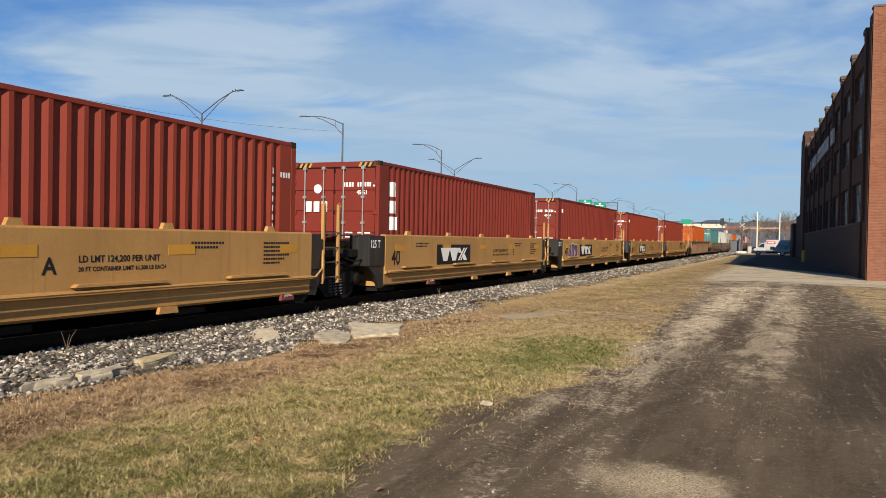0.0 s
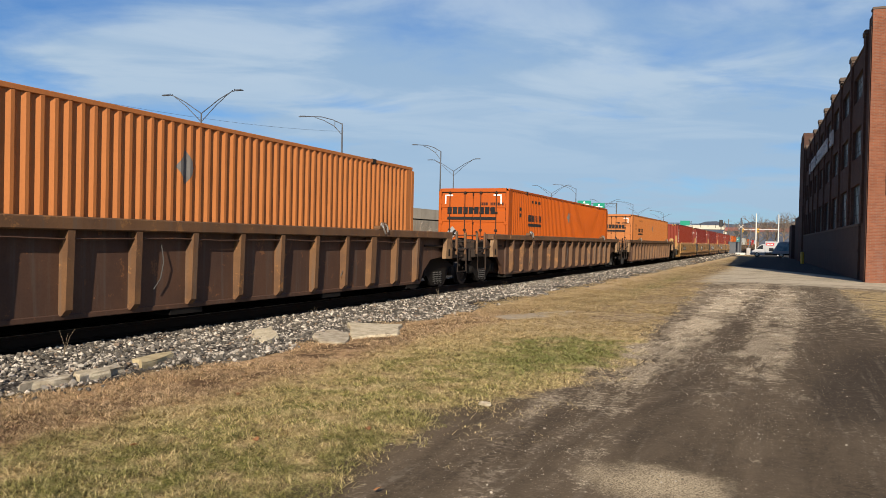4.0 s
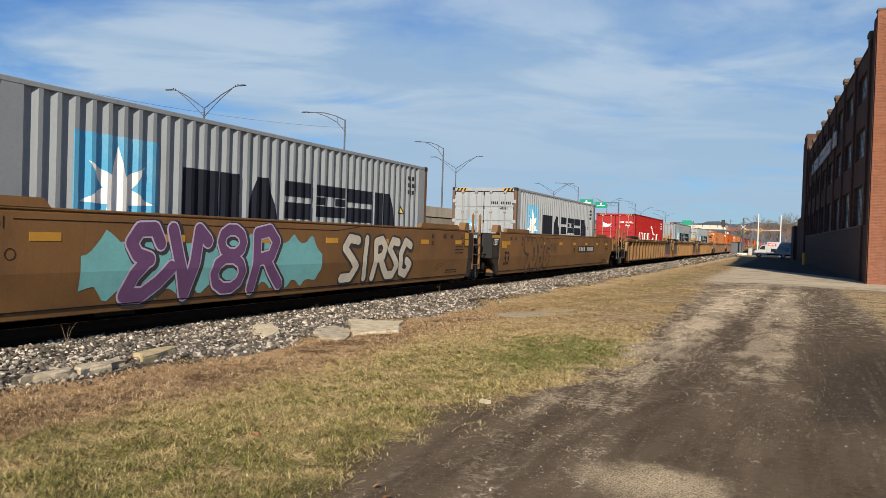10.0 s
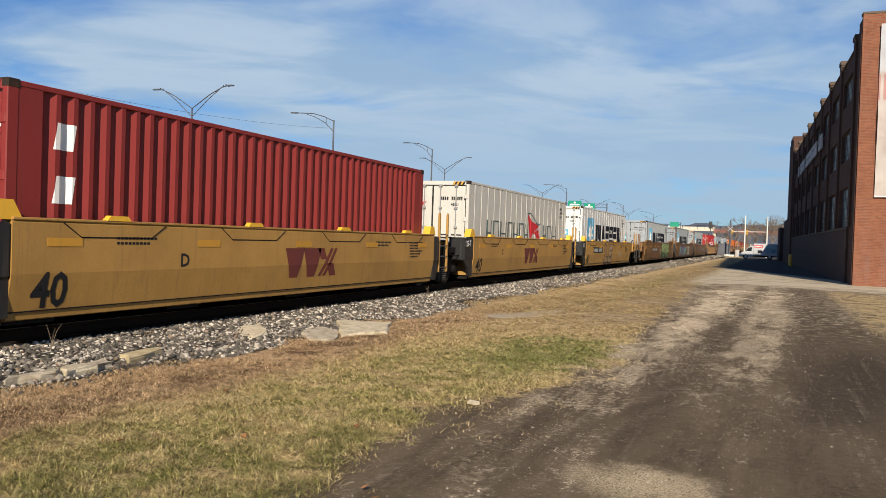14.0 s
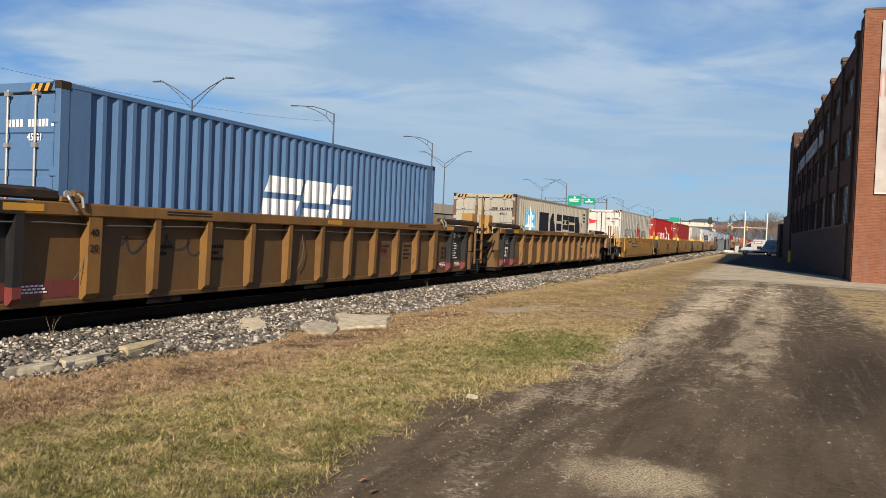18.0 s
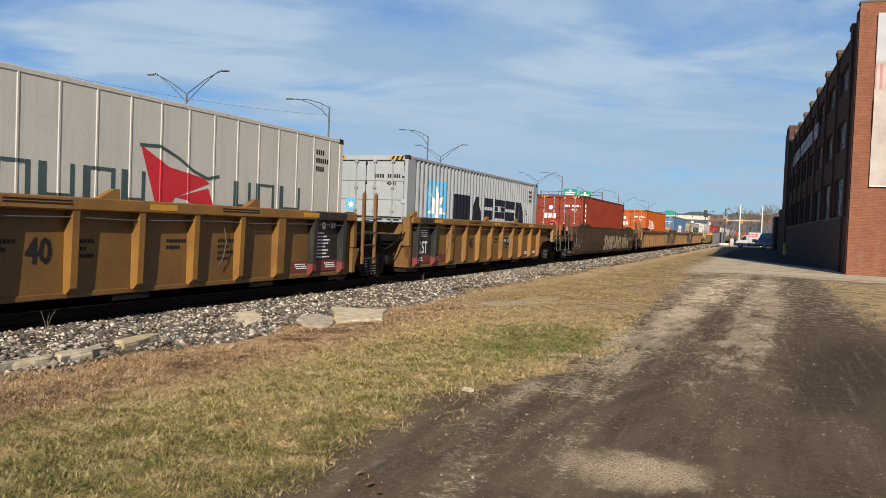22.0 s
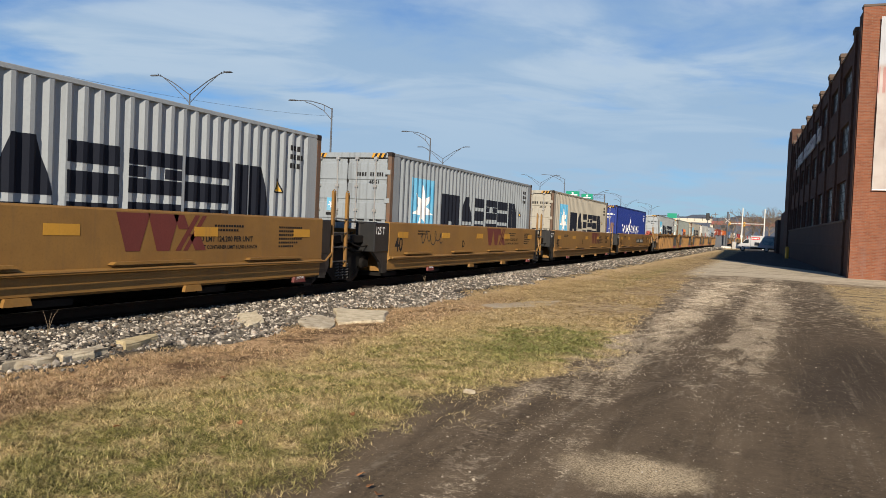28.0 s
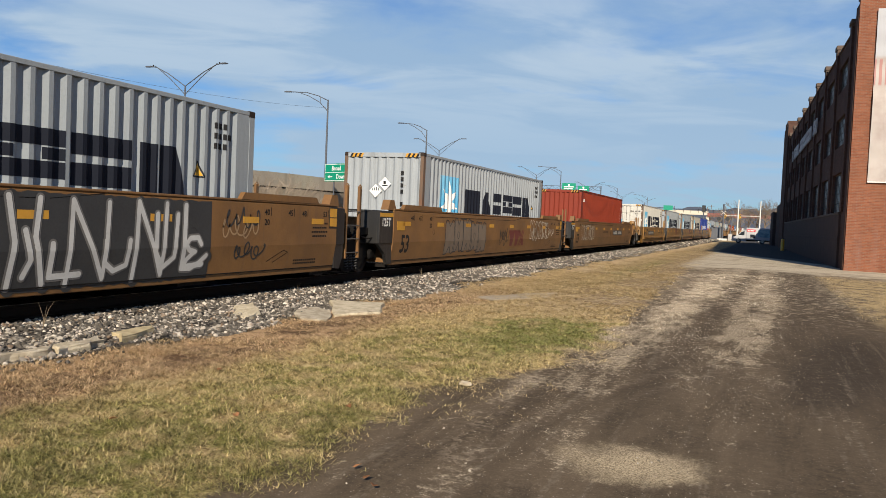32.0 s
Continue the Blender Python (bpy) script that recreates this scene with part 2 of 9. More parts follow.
# ---- mesh helpers ----
class Solid:
    """Gathers faces of one part."""

    def __init__(self):
        self.v, self.f = [], []

    def add(self, verts, faces):
        o = len(self.v)
        self.v += [tuple(p) for p in verts]
        self.f += [tuple(i + o for i in f) for f in faces]
        return self

    def box(self, x0, x1, y0, y1, z0, z1, c=0.0):
        x0, x1, y0, y1, z0, z1 = min(x0, x1), max(x0, x1), min(y0, y1), max(y0, y1), min(z0, z1), max(z0, z1)
        if c <= 0:
            v = [(x, y, z) for x in (x0, x1) for y in (y0, y1) for z in (z0, z1)]
            return self.add(v, [(0, 1, 3, 2), (4, 6, 7, 5), (0, 4, 5, 1), (2, 3, 7, 6), (0, 2, 6, 4), (1, 5, 7, 3)])
        c = min(c, abs(x1 - x0) / 2.5, abs(y1 - y0) / 2.5, abs(z1 - z0) / 2.5)
        prof = [(x0 + c, y0), (x1 - c, y0), (x1, y0 + c), (x1, y1 - c), (x1 - c, y1), (x0 + c, y1), (x0, y1 - c), (x0, y0 + c)]
        mx, my = (x0 + x1) / 2, (y0 + y1) / 2
        kx, ky = 1 - 2 * c / abs(x1 - x0), 1 - 2 * c / abs(y1 - y0)
        ins = [(mx + (x - mx) * kx, my + (y - my) * ky) for x, y in prof]
        v = [(x, y, z0) for x, y in ins] + [(x, y, z0 + c) for x, y in prof] + [(x, y, z1 - c) for x, y in prof] + [(x, y, z1) for x, y in ins]
        f = [tuple(range(7, -1, -1)), tuple(range(24, 32))]
        for r in range(3):
            f += [(8 * r + i, 8 * r + (i + 1) % 8, 8 * r + 8 + (i + 1) % 8, 8 * r + 8 + i) for i in range(8)]
        return self.add(v, f)

    def prism(self, poly, axis, a, b):
        """poly: 2D outline in the two other axes (in x, y, z order), pushed from a to b along axis."""
        def put(p, h):
            q = list(p)
            q.insert("xyz".index(axis), h)
            return q
        n = len(poly)
        v = [put(p, a) for p in poly] + [put(p, b) for p in poly]
        return self.add(v, [tuple(range(n))[::-1], tuple(range(n, 2 * n))] + [(i, (i + 1) % n, n + (i + 1) % n, n + i) for i in range(n)])

    def rod(self, path, r, n=6, caps=True):
        """A round bar along a list of points; r may be a list."""
        path = [Vector(p) for p in path]
        rs = r if isinstance(r, (list, tuple)) else [r] * len(path)
        v, f = [], []
        for i, p in enumerate(path):
            d = (path[min(i + 1, len(path) - 1)] - path[max(i - 1, 0)]).normalized()
            u = d.orthogonal().normalized() if abs(d.z) > 0.9 else d.cross(Vector((0, 0, 1))).normalized()
            w2 = d.cross(u)
            v += [p + (u * math.cos(2 * math.pi * k / n) + w2 * math.sin(2 * math.pi * k / n)) * rs[i] for k in range(n)]
        for i in range(len(path) - 1):
            f += [(i * n + k, i * n + (k + 1) % n, (i + 1) * n + (k + 1) % n, (i + 1) * n + k) for k in range(n)]
        if caps:
            f += [tuple(range(n))[::-1], tuple(range(len(v) - n, len(v)))]
        return self.add(v, f)

    def disc(self, axis, centre, prof, n=20):
        """A turned body: prof is a list of (radius, offset along axis)."""
        i = "xyz".index(axis)
        v, f = [], []
        for r, h in prof:
            for k in range(n):
                a = 2 * math.pi * k / n
                q = [r * math.cos(a), r * math.sin(a)]
                q.insert(i, h)
                v.append([q[j] + centre[j] for j in range(3)])
        for s in range(len(prof) - 1):
            f += [(s * n + k, s * n + (k + 1) % n, (s + 1) * n + (k + 1) % n, (s + 1) * n + k) for k in range(n)]
        f += [tuple(range(n))[::-1], tuple(range(len(v) - n, len(v)))]
        return self.add(v, f)

    def mesh(self, name, mat, smooth=False):
        me = bpy.data.meshes.new(name)
        me.from_pydata(self.v, [], self.f)
        bm = bmesh.new()
        bm.from_mesh(me)
        bmesh.ops.remove_doubles(bm, verts=bm.verts, dist=1e-5)
        bmesh.ops.recalc_face_normals(bm, faces=bm.faces)
        bm.to_mesh(me)
        bm.free()
        me.materials.append(mat)
        if smooth:
            me.shade_smooth()
            me.set_sharp_from_angle(angle=radians(35))
        return me


STORE = {}


def part(name, key, make, mat, parent, label="", at=None, smooth=False, category="", kind=""):
    """One mesh object under a parent. make(solid) fills it once for each key and material; alike parts share the mesh."""
    root = parent.parent.parent or parent.parent if parent.parent else parent
    full = (name, key, mat.name, parent.name.split(".")[0], root.name.split(".")[0])
    if full not in STORE:
        s = Solid()
        make(s)
        STORE[full] = s.mesh(name, mat, smooth)
    ob = new(name, STORE[full])
    ob.parent = parent
    if at is not None:
        ob.matrix_basis = at
    if label or category or kind:
        tagged(ob, label, category, "", kind)
    return ob


def thing(name, at, label, category, group=""):
    ob = new(name)
    ob.empty_display_size = 0.2
    ob.matrix_basis = at
    return tagged(ob, label, category, group)


WORDS = {}


def words(text, size):
    """Faces of a line of text in the built-in font: list of vertices (u, v), faces, and its width."""
    if (text, size) not in WORDS:
        cu = bpy.data.curves.new("text", "FONT")
        cu.body, cu.size, cu.resolution_u, cu.offset = text, size, 2, size * 0.022
        ob = bpy.data.objects.new("text", cu)
        scene.collection.objects.link(ob)
        dg = bpy.context.evaluated_depsgraph_get()
        me = bpy.data.meshes.new_from_object(ob.evaluated_get(dg))
        vs = [(p.co.x, p.co.y) for p in me.vertices]
        fs = [tuple(p.vertices) for p in me.polygons]
        bpy.data.objects.remove(ob)
        bpy.data.curves.remove(cu)
        bpy.data.meshes.remove(me)
        WORDS[(text, size)] = (vs, fs, max(p[0] for p in vs))
    return WORDS[(text, size)]


def lettering(s, text, x, y, z, size, squeeze=1.0):
    """Text on a side that faces +x, its lower left corner at y, z."""
    vs, fs, wd = words(text, size)
    return s.add([(x, y + u * squeeze, z + v) for u, v in vs], fs)


def lettering_end(s, text, x, y, z, size):
    """Text on an end that faces -y."""
    vs, fs, wd = words(text, size)
    return s.add([(x + u, y, z + v) for u, v in vs], fs)


def clip(poly, y, keep_above):
    out = []
    for i, p in enumerate(poly):
        q = poly[(i + 1) % len(poly)]
        a, b = (p[0] >= y) == keep_above, (q[0] >= y) == keep_above
        if a:
            out.append(p)
        if a != b:
            k = (y - p[0]) / (q[0] - p[0])
            out.append((y, p[1] + k * (q[1] - p[1])))
    return out


def decal(s, polys, brk, depth, off=0.004):
    """Paint on a corrugated side: convex outlines in (y, z), cut at the folds; brk: the folds' y, depth(y): the side's x."""
    for poly in polys:
        lo, hi = min(p[0] for p in poly), max(p[0] for p in poly)
        cuts = [lo] + [b for b in brk if lo < b < hi] + [hi]
        for a, b in zip(cuts[:-1], cuts[1:]):
            if b - a < 1e-5:
                continue
            q = clip(clip(poly, a + 1e-7, True), b - 1e-7, False)
            if len(q) >= 3:
                s.add([(depth(min(max(p[0], a + 1e-6), b - 1e-6)) + off, p[0], p[1]) for p in q], [tuple(range(len(q)))])


# ---- containers ----
BOTTOM = 0.254   # container floor over the rail
PITCH = 0.2745


def folds(length, pitch, deep, edge):
    """Folds of a corrugated side: y values with their depth."""
    n = int((length - 2 * edge) / pitch)
    y0 = -n * pitch / 2
    pts = [(-length / 2 + 0.12, 0.0)]
    for i in range(n):
        a = y0 + i * pitch
        pts += [(a + pitch * 0.12, 0.0), (a + pitch * 0.37, -deep), (a + pitch * 0.62, -deep), (a + pitch * 0.87, 0.0)]
    pts.append((length / 2 - 0.12, 0.0))
    return pts


def sheet_side(s, pts, x, z0, z1, sign=1):
    v = []
    for y, d in pts:
        v += [(sign * (x + d), y, z0), (sign * (x + d), y, z1)]
    s.add(v, [(2 * i, 2 * i + 2, 2 * i + 3, 2 * i + 1) for i in range(len(pts) - 1)])
    return s


def depth_of(pts, x):
    ys = [p[0] for p in pts]
    ds = [p[1] for p in pts]
    return lambda y: x + float(np.interp(y, ys, ds))


STAR = [(math.cos(math.pi / 2 + i * math.pi / 7) * (1.0 if i % 2 == 0 else 0.40), math.sin(math.pi / 2 + i * math.pi / 7) * (1.0 if i % 2 == 0 else 0.40)) for i in range(14)]


def star(y, z, r):
    pts = [(y + a * r, z + b * r) for a, b in STAR]
    return [[(y, z), pts[i], pts[(i + 1) % 14]] for i in range(14)]


def rect(y0, y1, z0, z1, lean=0.0):
    return [(y0, z0), (y1, z0), (y1 + lean, z1), (y0 + lean, z1)]


def slabs(y, z0, z1, widths, gap, slit=0.0, lean=0.0):
    """A row of plain slabs in place of a maker's letters; slit: the share of each that a level gap takes."""
    out = []
    for i, wd in enumerate(widths):
        if slit:
            h = z1 - z0
            zm = z0 + h * (0.40 if i % 2 else 0.56)
            k = lean * (zm - z0) / h
            out += [rect(y, y + wd, z0, zm - 0.07 * h, k * 0.9), [(p[0] + k, p[1]) for p in rect(y, y + wd, zm + 0.07 * h, z1, lean - k)]]
        else:
            out.append(rect(y, y + wd, z0, z1, lean))
        y += wd + gap
    return out


def chars(y, z, n, high, wide=0.055, gap=0.028):
    """A row of n small upright bars in place of a code."""
    return [rect(y + i * (wide + gap), y + i * (wide + gap) + wide, z, z + high) for i in range(n)]


def ribbon(pts, wd):
    """Quads along a line of (y, z) points; wd: width at each point."""
    out = []
    for i in range(len(pts) - 1):
        (a, b), (c, d) = pts[i], pts[i + 1]
        w0, w1 = (wd, wd) if not isinstance(wd, list) else (wd[i], wd[i + 1])
        l = math.hypot(c - a, d - b) or 1e-6
        nx, nz = -(d - b) / l, (c - a) / l
        out.append([(a - nx * w0 / 2, b - nz * w0 / 2), (c - nx * w1 / 2, d - nz * w1 / 2), (c + nx * w1 / 2, d + nz * w1 / 2), (a + nx * w0 / 2, b + nz * w0 / 2)])
    return out


def block_row(z0, z1):
    """Six heavy dark shapes in a row: three posts, a split wedge, stacked bars, a pierced block, stacked bars, a post with a wedge."""
    h = z1 - z0
    gate = [rect(-2.79, -2.30, z0, z1), rect(-2.26, -1.95, z0 + 0.30 * h, z1), rect(-1.91, -1.42, z0, z1)]
    legs = [[(-1.34, z0), (-0.24, z0), (-0.32, z0 + 0.22 * h), (-1.26, z0 + 0.22 * h)], [(-1.22, z0 + 0.32 * h), (-0.36, z0 + 0.32 * h), (-0.60, z1), (-0.98, z1)]]
    stack = [rect(-0.15, 0.79, z1 - 0.26 * h, z1), rect(-0.15, 0.79, z0 + 0.36 * h, z0 + 0.64 * h), rect(-0.15, 0.79, z0, z0 + 0.26 * h)]
    block = [rect(0.92, 2.02, z0 + 0.42 * h, z0 + 0.62 * h), rect(0.92, 2.02, z1 - 0.20 * h, z1), rect(0.92, 1.25, z0 + 0.64 * h, z1 - 0.22 * h), rect(1.69, 2.02, z0 + 0.64 * h, z1 - 0.22 * h), rect(0.92, 2.02, z0, z0 + 0.30 * h)]
    shift = [rect(2.13, 3.18, z1 - 0.26 * h, z1), rect(2.13, 3.18, z0 + 0.36 * h, z0 + 0.64 * h), rect(2.13, 3.18, z0, z0 + 0.26 * h)]
    post = [rect(3.36, 3.70, z0, z1), [(3.78, z0), (4.40, z0), (4.14, z1), (3.78, z1)]]
    return gate + legs + stack + block + shift + post


def twin_bars(starts, z0, z1):
    """Thin uprights in pairs, one heavy and one light, with hairlines above or below."""
    out = []
    for i, (a, b) in enumerate(starts):
        out += [rect(a, a + 0.12, z0, z1), rect(b - 0.07, b, z0, z1)]
        out.append(rect(a + 0.13, b - 0.08, z1 - 0.05, z1) if i % 2 else rect(a + 0.13, b - 0.08, z0 + 0.30, z0 + 0.35))
    return out


def ring(y, z, r0, r1, n=20):
    """A flat round ring of quads."""
    c = [(math.cos(2 * math.pi * i / n), math.sin(2 * math.pi * i / n)) for i in range(n + 1)]
    return [[(y + r0 * c[i][0], z + r0 * c[i][1]), (y + r1 * c[i][0], z + r1 * c[i][1]), (y + r1 * c[i + 1][0], z + r1 * c[i + 1][1]), (y + r0 * c[i + 1][0], z + r0 * c[i + 1][1])] for i in range(n)]


def star_like(length, top):
    """Light blue square with a white star and six dark slabs on the side."""
    return {"sky_blue": [rect(-4.85, -3.30, 0.85, top - 0.52)], "chalk": star(-4.08, 1.58, 0.66),
            "navy_ink": block_row(0.96, 2.07)}


def flag_like(ink, red):
    """Slabs with a swallow-tailed flag between."""
    d = {ink: twin_bars(((-4.40, -3.92), (-3.75, -3.12), (-3.00, -2.34), (-2.20, -1.66), (-1.54, -0.98), (-0.84, -0.28), (-0.16, 0.30)), 1.0, 1.75) + twin_bars(((2.38, 2.86), (3.02, 3.58), (3.76, 4.45)), 1.0, 1.75)}
    flag = [[(0.20, 2.14), (0.62, 1.0), (0.95, 1.40), (0.80, 1.86)], [(0.80, 1.86), (0.95, 1.40), (1.75, 1.66), (1.62, 1.74)], [(0.95, 1.40), (1.22, 1.36), (2.0, 0.98), (1.72, 1.58)]]
    edge = ribbon([(0.18, 2.14), (0.6, 2.16), (1.0, 2.02), (1.35, 1.84), (1.7, 1.74), (1.99, 1.80)], 0.05)
    if red:
        d["flag_red"] = flag
        d[ink] += edge
    else:
        d[ink] += ribbon([(0.22, 2.16), (0.55, 2.22), (0.90, 2.06), (1.20, 1.80), (1.6, 1.70), (2.1, 1.72)], [0.06, 0.14, 0.20, 0.22, 0.14, 0.05]) + [[(0.65, 1.0), (0.98, 1.46), (1.55, 1.48), (2.0, 1.0), (1.35, 1.34)]]
    return d


def side_marks(style, length, top):
    h = length / 2
    tare = [q for i in range(3) for q in chars(h - 1.08, top - 0.42 - 0.17 * i, (4, 6, 4)[i], 0.10)]
    if style == "star_square":
        d = star_like(length, top)
        d["ink"] = tare
        c0 = h - 1.45
        d["warn_yellow"] = [[(c0 - 0.11, 1.66), (c0 + 0.11, 1.66), (c0, 1.86)]]
        d["ink"] = d["ink"] + ribbon([(c0 - 0.14, 1.64), (c0 + 0.14, 1.64), (c0, 1.90), (c0 - 0.14, 1.64)], 0.025) + [rect(c0 - 0.012, c0 + 0.012, 1.70, 1.79)]
        return d
    if style in ("flag_white", "flag_red"):
        d = flag_like("chalk" if style == "flag_white" else "green_ink", style == "flag_red")
        d["chalk" if style == "flag_white" else "ink"] = d.get("chalk" if style == "flag_white" else "ink", []) + tare
        return d
    if style in ("letter_column", "column"):
        return {"chalk": [rect(-h + 0.66, -h + 0.86, top - 0.60 - 0.25 * i, top - 0.44 - 0.25 * i) for i in range(6 if style == "letter_column" else 1)] + [rect(h - 0.74, h - 0.66, 0.55 + 0.17 * i, 0.66 + 0.17 * i) for i in range(11)] + chars(h - 0.5, 0.95, 1, 0.16, 0.1) + chars(h - 0.5, 2.2, 4, 0.10)}
    if style == "three_blocks":
        return {"chalk": [rect(-h + 0.56, -h + 0.92, top - 0.80, top - 0.45), rect(-h + 0.60, -h + 0.92, top - 1.20, top - 0.90), rect(-h + 0.60, -h + 0.96, top - 1.60, top - 1.28)]}
    if style == "bars":
        return {"chalk": [rect(-h + 0.68, -h + 0.98, top - 0.80, top - 0.45, 0.05), rect(-h + 0.68, -h + 0.98, top - 1.50, top - 1.14, 0.05)]}
    if style == "underlined":
        return {"chalk": ring(-4.27, 1.86, 0.16, 0.30) + ring(-3.40, 1.84, 0.16, 0.30) + [rect(-2.92, -2.78, 1.55, 2.12), rect(-2.46, -2.32, 1.52, 1.98), rect(-2.77, -2.40, 1.98, 2.10), rect(-1.66, -1.52, 1.50, 1.90)] + ribbon([(-4.98 + 0.415 * i, 1.58 - 0.011 * i * (9 - i) * 0.55) for i in range(10)], 0.075)}
    if style == "leaning_slabs":
        return {"chalk": slabs(-1.72, 1.20, 2.04, [1.15, 1.0, 0.75], 0.14, 0.2, 0.22)}
    if style == "two_panels":
        return {"panel_blue": [rect(-2.10, -0.70, 1.0, 1.97)], "panel_orange": [rect(-0.69, 2.15, 1.0, 1.97)], "chalk": slabs(-1.92, 1.25, 1.72, [0.30, 0.26, 0.34], 0.08), "navy_ink": slabs(-0.55, 1.25, 1.72, [0.34, 0.24, 0.28, 0.12, 0.12, 0.28, 0.24, 0.28], 0.07)}
    if style == "script":
        curve = [(-3.9 + 0.1 * i, 1.50 + 0.24 * math.sin(i * 0.9) + (0.55 if i in (30, 31, 32, 33) else 0) + (-0.3 if i in (27, 28) else 0)) for i in range(68)]
        return {"chalk": ribbon(curve, 0.11) + tare}
    if style == "bar_pair":
        return {"ink": slabs(-5.80, 1.82, 2.06, [0.16] * 9, 0.032) + [rect(-5.80, -4.10, 1.64, 1.75)] + [rect(-5.6 + 0.14 * i, -5.52 + 0.14 * i, 2.50, 2.60) for i in range(10)] + [rect(-6.75, -6.62, 1.95, 2.08), rect(-6.75, -6.62, 2.16, 2.29)], "spray_grey": [[(-0.2, 2.15), (0.0, 1.88), (0.2, 2.15), (0.0, 2.42)]]}
    return {"ink": tare}


def container(name, at, paint, label, style="", end="door", length=12.19, width=2.44, high=2.896, reefer=False, worn=False, group="containers on the train"):
    m = mats["box_" + paint]
    md = mats["worn_" + paint] if worn else m    # doors and end walls
    c = thing(name, at, label, "container", group)
    hl, hw = length / 2, width / 2
    k = (length, width, high, reefer)
    long = length > 13
    pts = folds(length, 0.205 if long else PITCH, 0.036 if long else 0.046, 0.35)
    if reefer:
        pts = [(-hl + 0.12, 0.0)]
        for i in range(19):
            y = -hl + 0.55 + i * (length - 1.1) / 18
            pts += [(y - 0.022, 0.0), (y - 0.012, 0.010), (y + 0.012, 0.010), (y + 0.022, 0.0)]
        pts.append((hl - 0.12, 0.0))
    xs = hw - (0.006 if not reefer else 0.012)
    zb, zt = 0.16, high - 0.075
    for sg in (1, -1):
        part("side_wall", (k, sg), lambda s: sheet_side(s, pts, xs, zb, zt, sg), m, c)
        part("top_rail", (k, sg), lambda s: s.box(sg * (hw - 0.06), sg * hw, -hl + 0.1, hl - 0.1, high - 0.085, high - 0.012, 0.008), m, c)
        part("bottom_rail", (k, sg), lambda s: s.box(sg * (hw - 0.05), sg * hw, -hl + 0.1, hl - 0.1, 0.02, 0.17, 0.008), m, c)
        for ey in (-1, 1):
            part("corner_post", (k, sg, ey), lambda s: s.box(sg * (hw - 0.10), sg * hw, ey * (hl - 0.16), ey * hl, 0.1, high - 0.1, 0.012), mats["rusty_post"] if worn else m, c)
            cy = ey * (hl if not long else 6.095)
            for z in ((high - 0.118,) if not long else (0.0, high - 0.118)):
                part("corner_casting", (k, sg, ey, z), lambda s: s.box(sg * (hw - 0.162), sg * (hw + 0.004), cy - (0.178 if ey > 0 else -0.002), cy + (0.002 if ey > 0 else 0.178), z, z + 0.118, 0.012), mats["gear"], c)
    # roof with shallow cross folds
    def roof(s):
        n = 36
        v, f = [], []
        for i in range(n * 2 + 1):
            y = -hl + 0.1 + i * (length - 0.2) / (n * 2)
            z = high - 0.03 - (0.018 if i % 2 else 0.0)
            v += [(-hw + 0.05, y, z), (hw - 0.05, y, z)]
        s.add(v, [(2 * i, 2 * i + 1, 2 * i + 3, 2 * i + 2) for i in range(n * 2)])
    part("roof_panel", k, roof, m, c)
    part("floor_panel", k, lambda s: s.box(-hw + 0.05, hw - 0.05, -hl + 0.05, hl - 0.05, 0.1, 0.15), mats["grime"], c)
    # far end, plain
    part("end_wall", (k, 1), lambda s: s.box(-hw + 0.1, hw - 0.1, hl - 0.07, hl - 0.03, 0.1, high - 0.1), m if not reefer else mats["grime"], c)
    if end == "plain":
        def front(s):
            n = 9
            v = []
            prof = []
            for i in range(n):
                a = -hw + 0.1 + i * (width - 0.2) / n
                p = (width - 0.2) / n
                prof += [(a + 0.1 * p, 0), (a + 0.35 * p, 0.04), (a + 0.65 * p, 0.04), (a + 0.9 * p, 0)]
            prof = [(-hw + 0.09, 0)] + prof + [(hw - 0.09, 0)]
            for x, d in prof:
                v += [(x, -hl + 0.02 + d, 0.1), (x, -hl + 0.02 + d, high - 0.1)]
            s.add(v, [(2 * i, 2 * i + 2, 2 * i + 3, 2 * i + 1) for i in range(len(prof) - 1)])
        part("front_wall", k, front, md, c)
    else:
        for sg in (-1, 1):
            x0, x1 = (sg * 0.012, sg * (hw - 0.11))
            x0, x1 = min(x0, x1), max(x0, x1)
            def leaf(s):
                prof = [(-hl + 0.075, 0.16), (-hl + 0.030, 0.16)]
                for a in range(0 if reefer else 5):
                    z0 = 0.24 + a * (high - 0.44) / 5
                    z1 = z0 + (high - 0.44) / 5 - 0.07
                    prof += [(-hl + 0.030, z0), (-hl + 0.010, z0 + 0.02), (-hl + 0.010, z1 - 0.02), (-hl + 0.030, z1)]
                s.prism(prof + [(-hl + 0.030, high - 0.14), (-hl + 0.075, high - 0.14)], "x", x0, x1)
            d = part("door", (k, sg), leaf, md, c)
            for z in (0.4, 1.0, 1.7, 2.4):
                part("hinge", (k, sg, z), lambda s: s.box(sg * (hw - 0.16), sg * (hw - 0.02), -hl - 0.012, -hl + 0.028, z - 0.06, z + 0.06, 0.01), m, d)
            part("door_gasket", (k, sg), lambda s: (s.box(x0 - 0.010, x0 + 0.014, -hl + 0.022, -hl + 0.029, 0.17, high - 0.15), s.box(x1 - 0.014, x1 + 0.006, -hl + 0.022, -hl + 0.029, 0.17, high - 0.15), s.box(x0 + 0.014, x1 - 0.014, -hl + 0.022, -hl + 0.029, high - 0.165, high - 0.145)), mats["grime"], d, "black rubber gasket")
